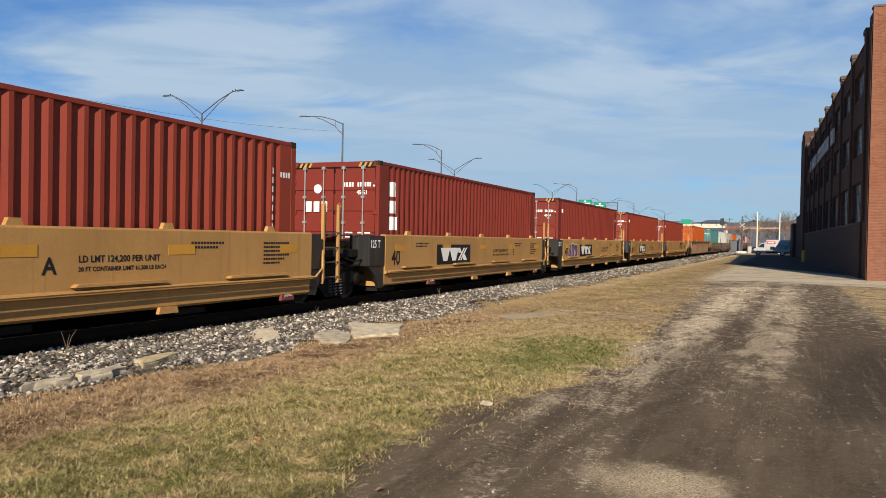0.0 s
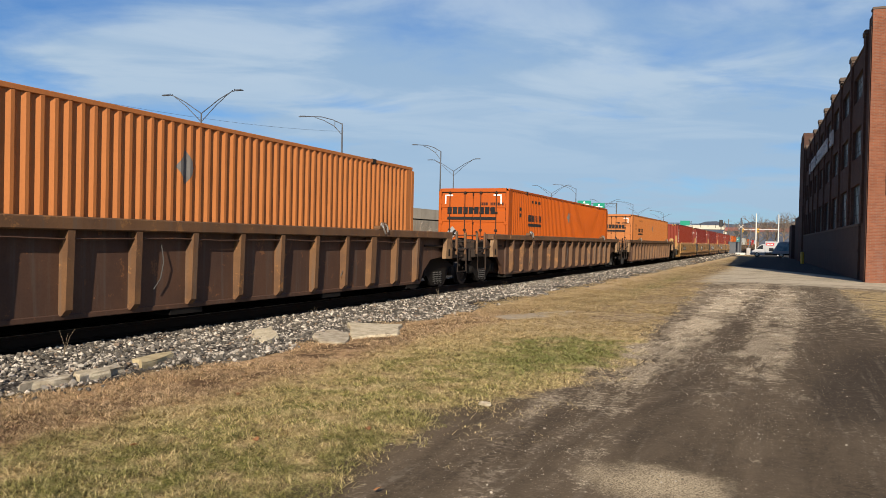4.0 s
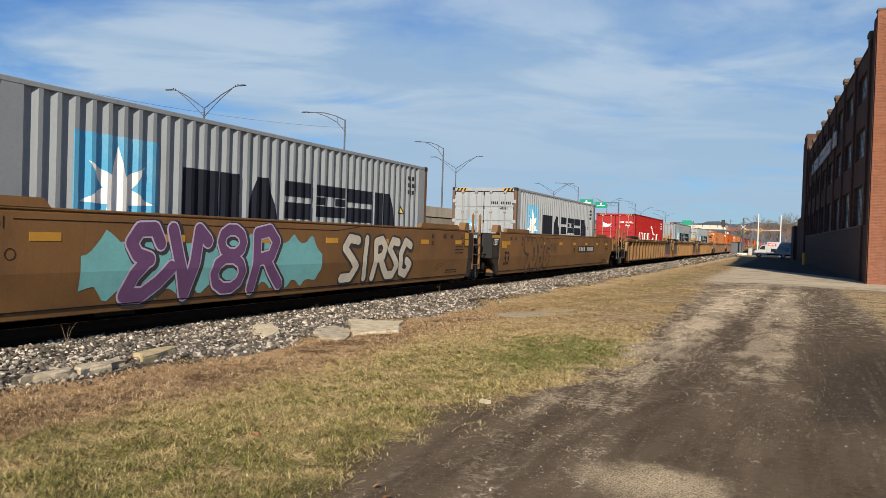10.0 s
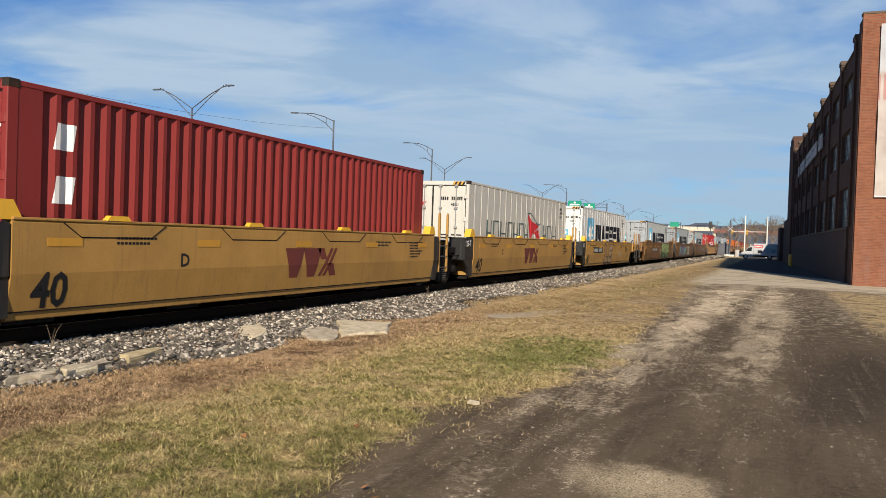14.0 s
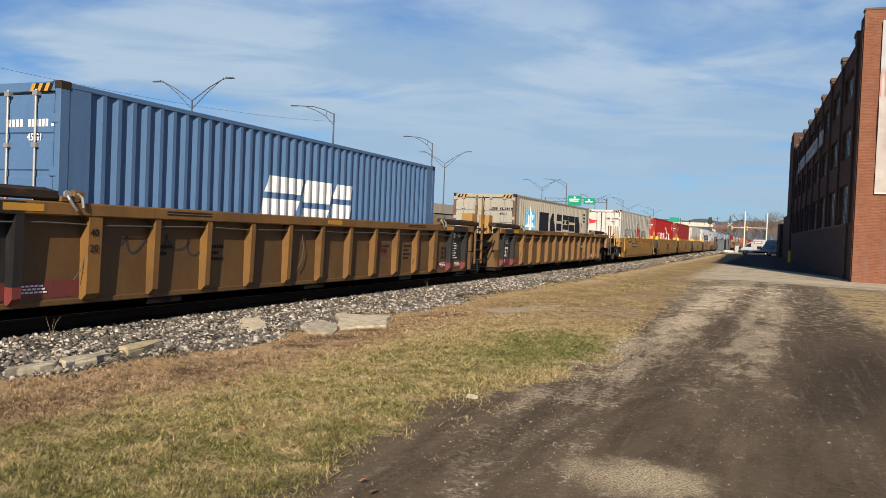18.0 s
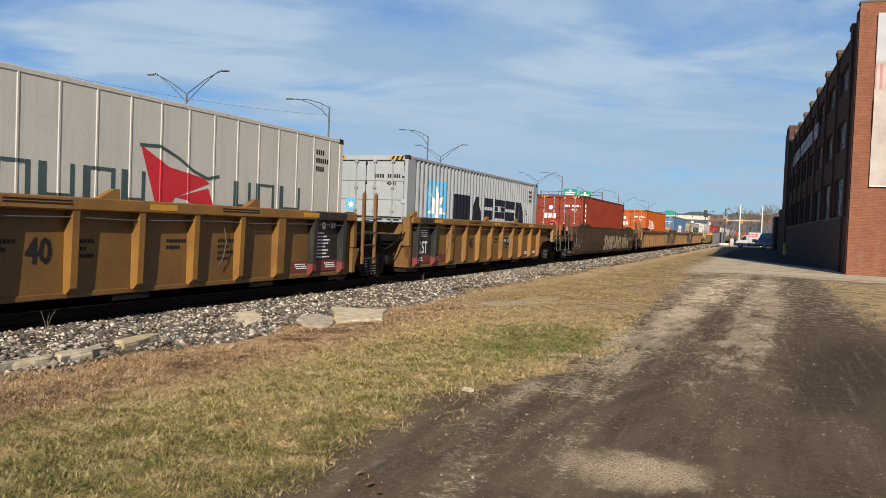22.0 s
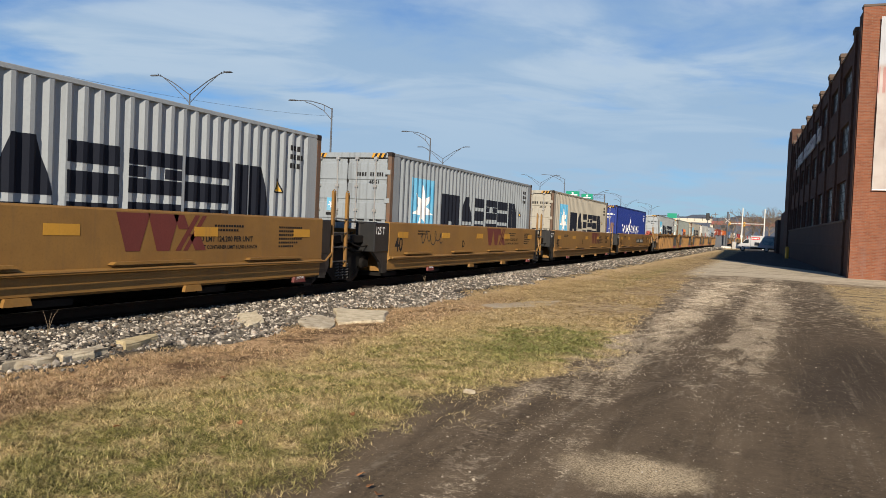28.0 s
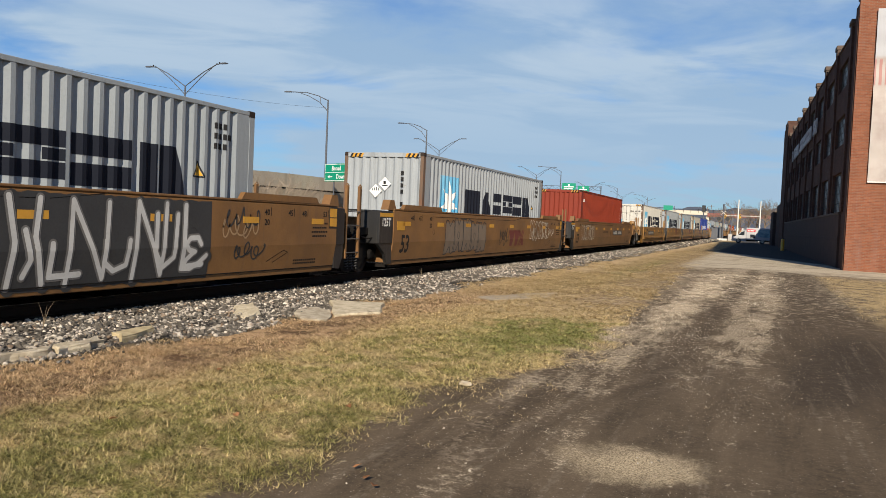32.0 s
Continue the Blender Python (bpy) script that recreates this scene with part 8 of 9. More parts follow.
def build_litter():
    """Fallen leaves and weeds."""
    leaf = surface("dead_leaf", (0.30, 0.14, 0.06), (0.22, 0.10, 0.045), 0.8, vary=0.3)
    rng = random.Random(4)
    spots = [(-2.15, 4.15), (-4.35, 4.3), (-3.1, 5.6), (-4.9, 6.2), (-2.3, 4.3), (-3.7, 4.9), (-2.05, 4.05)]
    for x, y in spots:
        a = rng.uniform(0, 360)
        s = Solid()
        outline = [(0.026 * math.cos(t) * (1 + 0.35 * math.cos(3 * t)), 0.024 * math.sin(t) * (1 + 0.3 * math.cos(5 * t))) for t in [2 * math.pi * i / 12 for i in range(12)]]
        s.add([(p, q, 0.004 + 0.35 * abs(q)) for p, q in outline] + [(p, q, 0.0015 + 0.35 * abs(q)) for p, q in outline] + [(0, 0, 0.006), (0, 0, 0.003)], [(i, (i + 1) % 12, 24) for i in range(12)] + [(12 + (i + 1) % 12, 12 + i, 25) for i in range(12)] + [(i, 12 + i, 12 + (i + 1) % 12, (i + 1) % 12) for i in range(12)])
        ob = new("fallen_leaf", s.mesh("fallen_leaf", leaf))
        ob.matrix_basis = pose(x, y, height(x, y) + 0.035, rng.uniform(-25, 25), rng.uniform(-25, 25), a)
        tagged(ob, "curled brown dead leaf lying in the grass", "leaf", "fallen leaves")
    stalk = surface("dry_stalk", (0.22, 0.17, 0.11), (0.16, 0.12, 0.08), 0.8)
    for x, y, h, sd in ((-8.15, 6.9, 0.36, 1), (-8.2, 12.6, 0.22, 2), (-8.25, 18.5, 0.32, 3), (-8.2, 9.6, 0.16, 4), (-8.3, 24.0, 0.30, 5), (-7.0, 7.9, 0.12, 9)):
        r2 = random.Random(sd)
        s = Solid()
        s.disc("z", (0, 0, 0), [(0.012, -0.02), (0.008, 0.012)], 6)
        for i in range(6 if h < 0.15 else 3):
            a, l = r2.uniform(0, 6.28), h * r2.uniform(0.5, 1.0)
            k = r2.uniform(0.1, 0.5) if h > 0.15 else r2.uniform(0.5, 1.4)
            pts = [(k * l * f * f * math.cos(a) + 0.02 * math.sin(5 * f), k * l * f * f * math.sin(a), l * f) for f in (0, 0.35, 0.7, 1.0)]
            s.rod(pts, [0.004, 0.003, 0.0025, 0.0015], 4)
        ob = new("dry_weed", s.mesh("dry_weed", stalk))
        ob.matrix_basis = pose(x, y, float(bed_height(np.array(x))) + 0.01)
        tagged(ob, "thin dry leafless weed stalk in the stones", "weed", "dry weeds")


build_track()
build_ballast()
build_slabs()
build_grass()
build_litter()


# ---- brick factory on the right ----
def brick_material(name, axis, c1, c2, mortar, stain=0.3):
    mat = bpy.data.materials.new(name)
    mat.use_nodes = True
    g = Nodes(mat.node_tree)
    co = g.n("ShaderNodeTexCoord").outputs["Object"]
    sep = g.n("ShaderNodeSeparateXYZ", {0: co})
    uv = g.n("ShaderNodeCombineXYZ", {0: sep.outputs[axis], 1: sep.outputs[2], 2: 0.0}).outputs[0]
    br = g.n("ShaderNodeTexBrick", {"Vector": uv, "Color1": c1, "Color2": c2, "Mortar": mortar, "Scale": 1.0, "Mortar Size": 0.006, "Mortar Smooth": 0.2, "Bias": -0.1, "Brick Width": 0.21, "Row Height": 0.07})
    col = br.outputs["Color"]
    a = g.noise(co, 0.5, 6.0, 0.65)
    b = g.noise(g.stretch(co, (3.0, 3.0, 0.3)), 0.9, 5.0, 0.6)
    col = g.mix(g.m("MULTIPLY", g.ss(a, 0.4, 0.72), stain), col, tuple(c * 0.45 for c in c1))
    col = g.mix(g.m("MULTIPLY", g.ss(b, 0.52, 0.75), stain * 0.7), col, tuple(0.3 * c + 0.12 for c in c1))
    bmp = g.n("ShaderNodeBump", {"Strength": 0.6, "Distance": 0.01, "Height": g.m("SUBTRACT", 1.0, br.outputs["Fac"])})
    p = g.n("ShaderNodeBsdfPrincipled", {"Base Color": col, "Roughness": 0.9, "Normal": bmp.outputs[0], "Specular IOR Level": 0.08})
    g.n("ShaderNodeOutputMaterial", {0: p.outputs[0]})
    return mat


def glass_material(name, tint, rough=0.06):
    mat = bpy.data.materials.new(name)
    mat.use_nodes = True
    g = Nodes(mat.node_tree)
    co = g.n("ShaderNodeTexCoord").outputs["Object"]
    bmp = g.n("ShaderNodeBump", {"Strength": 0.08, "Distance": 0.02, "Height": g.noise(co, 1.4, 2.0, 0.5)})
    p = g.n("ShaderNodeBsdfPrincipled", {"Base Color": tint, "Roughness": rough, "Normal": bmp.outputs[0]})
    p.inputs["Specular IOR Level"].default_value = 0.35
    g.n("ShaderNodeOutputMaterial", {0: p.outputs[0]})
    return mat


def build_factory():
    # one brick in two tones: the side wall's shade is put into its colour
    side_m = brick_material("shaded_red_brick_side", 1, (0.104, 0.056, 0.041), (0.074, 0.041, 0.031), (0.085, 0.065, 0.053), 0.45)
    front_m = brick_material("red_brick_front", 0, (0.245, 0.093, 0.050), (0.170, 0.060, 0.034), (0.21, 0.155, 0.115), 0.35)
    stone = surface("weathered_coping", (0.12, 0.088, 0.068), (0.085, 0.064, 0.05), 0.85, streaks=0.4)
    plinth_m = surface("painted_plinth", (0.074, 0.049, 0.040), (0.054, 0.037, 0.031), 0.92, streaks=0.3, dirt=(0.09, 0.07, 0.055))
    frame_m = surface("old_window_frame", (0.060, 0.057, 0.053), (0.040, 0.038, 0.036), 0.7)
    glass = glass_material("dusty_glass", (0.020, 0.024, 0.026), 0.30)
    light = surface("painted_pane", (0.22, 0.23, 0.22), (0.15, 0.16, 0.155), 0.6)
    f = thing("brick_factory", pose(3.66, 41.2, 0, 0, 0, 1.78), "long three-storey red brick factory in shade", "factory building")
    L, TOP = 57.0, 11.75
    pil = [0.35] + [2.3 + 5.86 * i for i in range(9)]
    rows = [(2.85, 4.95), (6.40, 7.98), (9.45, 10.85)]
    T = 0.35
    # the long wall between the openings
    bays = []
    for i in range(len(pil) - 1):
        a, b = pil[i] + 0.40, pil[i + 1] - 0.40
        if b - a > 3:
            bays.append((a + 0.45, b - 0.45))
    edges = [0.0]
    for a, b in bays:
        edges += [a, b]
    edges.append(L)
    for i in range(0, len(edges), 2):
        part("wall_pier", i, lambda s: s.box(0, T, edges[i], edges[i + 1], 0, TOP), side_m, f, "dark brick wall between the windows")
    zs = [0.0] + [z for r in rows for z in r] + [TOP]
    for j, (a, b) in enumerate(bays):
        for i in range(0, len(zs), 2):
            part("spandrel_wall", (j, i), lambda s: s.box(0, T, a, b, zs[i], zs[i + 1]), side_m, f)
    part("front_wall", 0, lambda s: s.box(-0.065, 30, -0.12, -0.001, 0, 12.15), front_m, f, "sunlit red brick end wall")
    part("back_wall", 0, lambda s: s.box(T, 30, L - T, L, 0, TOP - 0.9), side_m, f)
    part("far_wall", 0, lambda s: s.box(30 - T, 30, T, L - T, 0, TOP), side_m, f)
    part("roof", 0, lambda s: s.box(T, 30 - T, T, L - T, TOP - 1.2, TOP - 0.95), mats["grime"], f)
    for i, y in enumerate(pil):
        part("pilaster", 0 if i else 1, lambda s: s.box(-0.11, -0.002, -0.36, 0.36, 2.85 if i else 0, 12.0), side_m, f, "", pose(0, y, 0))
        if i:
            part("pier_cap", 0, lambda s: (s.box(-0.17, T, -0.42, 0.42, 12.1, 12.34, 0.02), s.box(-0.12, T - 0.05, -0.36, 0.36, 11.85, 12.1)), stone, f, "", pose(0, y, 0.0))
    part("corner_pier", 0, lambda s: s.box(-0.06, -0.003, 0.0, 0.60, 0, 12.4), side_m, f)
    part("corner_tower", 0, lambda s: s.box(-0.065, 6.0, -0.12, 0.22, 12.151, 12.75), front_m, f)
    part("corner_parapet", 0, lambda s: (s.box(0.0, 0.345, 0.221, 1.7, TOP + 0.001, 12.75), s.box(0.0, 0.34, 1.701, 2.4, TOP + 0.001, 12.2)), side_m, f)
    part("coping", 0, lambda s: (s.box(-0.09, 6.1, -0.15, 0.42, 12.751, 12.86, 0.015), s.box(6.1, 30, -0.15, 0.42, 12.151, 12.27, 0.015)), stone, f)
    part("coping", 1, lambda s: s.box(-0.06, T + 0.04, 2.4, 49.0, TOP, TOP + 0.10, 0.015), stone, f)
    part("end_tower", 0, lambda s: (s.box(-0.25, 1.2, 50.0, L + 0.01, TOP + 0.1, 13.4), s.box(-0.25, -0.005, 50.0, L, 0, TOP + 0.1), s.box(-0.25, 1.0, 51.5, 55.5, 13.4, 13.95)), side_m, f)
    part("end_annex", 0, lambda s: (s.box(-0.05, 6.0, L + 0.02, L + 12.0, 0, 5.2), s.box(-0.45, 4.0, L + 12.01, L + 19.0, 0, 4.4)), plinth_m, f)
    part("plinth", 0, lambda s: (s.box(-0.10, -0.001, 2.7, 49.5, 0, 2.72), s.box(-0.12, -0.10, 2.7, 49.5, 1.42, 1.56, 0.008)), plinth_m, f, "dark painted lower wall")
    part("sill_course", 0, lambda s: s.box(-0.14, -0.001, 2.7, 49.5, 2.722, 2.84, 0.01), stone, f)
    for bi, (a, b) in enumerate(bays):
        for ri, (z0, z1) in enumerate(rows):
            w2, h2 = b - a, z1 - z0
            k = (round(w2, 2), ri)
            def frame_make(s):
                s.box(0.14, 0.22, 0, 0.06, 0, h2), s.box(0.14, 0.22, w2 - 0.06, w2, 0, h2), s.box(0.14, 0.22, 0.06, w2 - 0.06, 0, 0.06), s.box(0.14, 0.22, 0.06, w2 - 0.06, h2 - 0.06, h2)
                for q in range(1, 7):
                    s.box(0.16, 0.20, w2 * q / 7 - 0.02, w2 * q / 7 + 0.02, 0.06, h2 - 0.06)
                for q in range(1, 4):
                    s.box(0.16, 0.20, 0.06, w2 - 0.06, h2 * q / 4 - 0.02, h2 * q / 4 + 0.02)
            win = part("window", k, frame_make, frame_m, f, "steel factory window with many small panes", pose(0, a, z0))
            part("pane", k, lambda s: s.box(0.176, 0.184, 0.06, w2 - 0.06, 0.06, h2 - 0.06), glass, win)
            if (bi * 3 + ri) % 4 != 1:
                q = (bi * 5 + ri * 3) % 6
                part("pane", (k, "light", q), lambda s: s.box(0.165, 0.175, w2 * q / 7 + 0.03, w2 * (q + 1) / 7 - 0.03, h2 * 0.52, h2 - 0.08), light, win, "painted-over pale pane")
    # sign with unreadable white letters: plain bars
    def bars(s):
        y, rng = 17.5, random.Random(3)
        while y < 41.3:
            wd = rng.uniform(0.45, 0.75)
            cut = rng.choice((8.95, 9.08, 9.2))
            s.box(-0.20, -0.115, y, min(y + wd, 41.5), 8.62, cut), s.box(-0.20, -0.115, y, min(y + wd, 41.5), cut + 0.16, 9.60), s.box(-0.20, -0.115, y, min(y + 0.16, 41.5), cut, cut + 0.16)
            y += wd + (0.32 if rng.random() < 0.80 else 1.9)
    part("sign_lettering", 0, bars, surface("weathered_white_sign", (0.46, 0.45, 0.43), (0.33, 0.32, 0.30), 0.7), f, "white bars of a long wall sign", kind="stuff")
    # canvas picture on the sunlit end wall
    def canvas(s):
        nx, nz = 26, 40
        v = []
        for j in range(nz + 1):
            for i in range(nx + 1):
                x, z = 0.68 + 7.0 * i / nx, 4.22 + 8.0 * j / nz
                d = 0.035 * math.sin(x * 2.1 + z * 1.3) + 0.03 * math.sin(x * 5 - z * 2.3) + 0.02 * math.sin(z * 6 + x)
                v.append((x, -0.24 + d, z))
        n = nx + 1
        s.add(v, [(j * n + i, j * n + i + 1, (j + 1) * n + i + 1, (j + 1) * n + i) for j in range(nz) for i in range(nx)])
    cm = bpy.data.materials.new("printed_canvas")
    cm.use_nodes = True
    g = Nodes(cm.node_tree)
    co = g.n("ShaderNodeTexCoord").outputs["Object"]
    sep = g.n("ShaderNodeSeparateXYZ", {0: co})
    base = g.mix(g.ss(g.noise(co, 0.8, 4.0, 0.6), 0.35, 0.7), (0.42, 0.37, 0.33), (0.33, 0.27, 0.24))
    stripe = g.m("MULTIPLY", g.m("GREATER_THAN", g.m("FRACT", g.m("MULTIPLY", sep.outputs[0], 4.0)), 0.5), g.band(sep.outputs[2], 8.7, 9.9, 0.06))
    base = g.mix(g.m("MULTIPLY", stripe, 0.8), base, (0.36, 0.15, 0.13))
    base = g.mix(g.m("MULTIPLY", g.ss(sep.outputs[2], 9.9, 10.1), 0.85), base, (0.40, 0.41, 0.43))
    p = g.n("ShaderNodeBsdfPrincipled", {"Base Color": base, "Roughness": 0.75})
    g.n("ShaderNodeOutputMaterial", {0: p.outputs[0]})
    cv = part("wall_banner", 0, canvas, cm, f, "large wrinkled pale canvas picture with red stripes", smooth=True)
    part("banner_edge", 0, lambda s: s.rod([(0.68, -0.24, 4.2), (7.68, -0.24, 4.2)], 0.03, 6), mats["chalk"], cv)
    part("bracket", 0, lambda s: s.box(1.6, 2.2, -0.24, -0.121, 2.55, 2.62), mats["grime"], f)
    # yellow bollard
    bo = thing("bollard", pose(1.75, 80.5, 0), "yellow painted steel bollard beside the brick wall", "bollard")
    part("post", 0, lambda s: s.disc("z", (0, 0, 0), [(0.16, 0.0), (0.16, 1.02), (0.12, 1.10), (0.04, 1.13)], 14), mats["warn_yellow"], bo, smooth=True)


def build_van():
    white = surface("white_van_paint", (0.42, 0.42, 0.42), (0.33, 0.33, 0.33), 0.4)
    v = thing("box_van", pose(-1.45, 119.0, 0, 0, 0, 0), "white rental box van with teal and red panels", "van")
    glass = glass_material("van_glass", (0.02, 0.025, 0.03), 0.05)
    cab = [(-2.62, 0.32), (-2.66, 0.72), (-2.50, 0.98), (-1.95, 1.08), (-1.42, 1.72), (-0.95, 1.86), (-0.80, 1.86), (-0.80, 0.30), (-1.45, 0.28), (-1.50, 0.55), (-1.80, 0.68), (-2.10, 0.55), (-2.16, 0.30)]
    part("cab", 0, lambda s: s.prism([(a, c) for a, c in cab], "y", -0.98, 0.98), white, v)
    part("cargo_box", 0, lambda s: s.box(-0.80, 2.62, -1.05, 1.05, 0.52, 2.24, 0.06), white, v)
    part("panel", 0, lambda s: s.box(-0.66, 0.42, -1.056, -1.052, 1.66, 2.02), mats["flag_red"], v, "red panel")
    part("panel", 1, lambda s: s.box(0.75, 2.3, -1.056, -1.052, 0.95, 2.0), surface("teal_panel", (0.30, 0.42, 0.45), (0.09, 0.17, 0.20), 0.5, big=2.5, amount=0.9), v, "dark teal picture panel")
    part("panel", 2, lambda s: s.box(-0.25, 0.35, -1.056, -1.052, 0.85, 1.3), mats["navy_ink"], v)
    part("panel_bars", 0, lambda s: [s.box(-0.55 + 0.17 * i, -0.43 + 0.17 * i, -1.061, -1.057, 1.76, 1.92) for i in range(5)], mats["chalk"], v)
    part("side_window", 0, lambda s: s.prism([(-1.85, 1.14), (-1.42, 1.62), (-1.02, 1.72), (-1.02, 1.14)], "y", -0.99, -0.985), glass, v)
    part("windscreen", 0, lambda s: s.add([(-1.96, -0.85, 1.11), (-1.96, 0.85, 1.11), (-1.45, 0.80, 1.71), (-1.45, -0.80, 1.71)], [(0, 1, 2, 3)]), glass, v)
    part("chassis", 0, lambda s: s.box(-1.4, 2.6, -0.8, 0.8, 0.36, 0.52), mats["grime"], v)
    part("bumper", 0, lambda s: s.box(-2.72, -2.60, -0.95, 0.95, 0.34, 0.52, 0.03), mats["grime"], v)
    part("headlight", 0, lambda s: s.box(-2.67, -2.62, -0.92, -0.60, 0.70, 0.88, 0.02), mats["galv"], v)
    for x in (-1.80, 1.35):
        for y in (-0.86, 0.86):
            w3 = part("wheel", (x, y), lambda s: s.disc("y", (x, y, 0.35), [(0.30, -0.12), (0.35, -0.09), (0.35, 0.09), (0.30, 0.12)], 20), mats["black"], v, "black tyre")
            part("rim", (x, y), lambda s: s.disc("y", (x, y, 0.35), [(0.20, -0.125), (0.05, -0.135), (0.05, 0.135), (0.20, 0.125)], 16), mats["galv"], w3)


build_factory()
build_van()


# ---- highway behind the train, signs, far end of the street ----
def build_highway():
    conc = surface("stained_concrete", (0.36, 0.31, 0.24), (0.24, 0.20, 0.15), 0.9, big=0.35, fine=6.0, amount=0.7, streaks=0.55, dirt=(0.13, 0.11, 0.085), bump=0.3, run=0.12)
    pale = surface("pale_concrete_parapet", (0.43, 0.375, 0.295), (0.32, 0.275, 0.215), 0.9, big=0.4, fine=6.0, amount=0.6, streaks=0.5, dirt=(0.17, 0.145, 0.11), bump=0.3, run=0.10)
    wl = thing("retaining_wall", pose(-42, 0, 0), "long stained concrete retaining wall of a raised highway", "retaining wall")
    top = lambda y: float(np.interp(y, [0, 30, 45, 60, 110, 400], [4.45, 4.62, 4.80, 5.25, 5.4, 6.6]))
    y = 0.0
    i = 0
    while y < 400:
        d = 4.9 if y < 130 else 30.0
        z0, z1 = top(y), top(y + d)
        def panel(s):
            s.add([(0, y + 0.004, -0.3), (0, y + d - 0.004, -0.3), (0, y + d - 0.004, z1 - 1.45), (0, y + 0.004, z0 - 1.45), (-0.4, y + 0.004, -0.3), (-0.4, y + d - 0.004, -0.3), (-0.4, y + d - 0.004, z1 - 1.45), (-0.4, y + 0.004, z0 - 1.45)], [(0, 1, 2, 3), (7, 6, 5, 4), (0, 3, 7, 4), (1, 5, 6, 2), (3, 2, 6, 7), (0, 4, 5, 1)])
        part("wall_panel", i, panel, conc, wl)
        def barrier(s):
            s.add([(0.10, y + 0.003, z0 - 1.30), (0.10, y + d - 0.003, z1 - 1.30), (0.10, y + d - 0.003, z1), (0.10, y + 0.003, z0), (-0.3, y + 0.003, z0 - 1.30), (-0.3, y + d - 0.003, z1 - 1.30), (-0.3, y + d - 0.003, z1), (-0.3, y + 0.003, z0)], [(0, 1, 2, 3), (7, 6, 5, 4), (0, 3, 7, 4), (1, 5, 6, 2), (3, 2, 6, 7), (0, 4, 5, 1)])
        part("parapet", i, barrier, pale, wl)
        y += d
        i += 1
    part("shadow_gap", 0, lambda s: s.add([(-0.05, a, top(a) - 1.5 + b) for a in (0, 30, 45, 60, 110, 400) for b in (0.10, 0.25)], [(2 * k, 2 * k + 2, 2 * k + 3, 2 * k + 1) for k in range(5)]), mats["grime"], wl)
    part("roadway", 0, lambda s: s.add([(xx, a, top(a) - 1.0) for a in (0, 30, 45, 60, 110, 400) for xx in (-0.35, -36.0)], [(2 * k, 2 * k + 2, 2 * k + 3, 2 * k + 1) for k in range(5)]), mats["asphalt"], wl)


mats["asphalt"] = surface("grey_asphalt", (0.06, 0.06, 0.058), (0.045, 0.045, 0.043), 0.85)
mats["pole"] = surface("galvanised_pole", (0.095, 0.10, 0.112), (0.070, 0.074, 0.082), 0.6, 0.3)


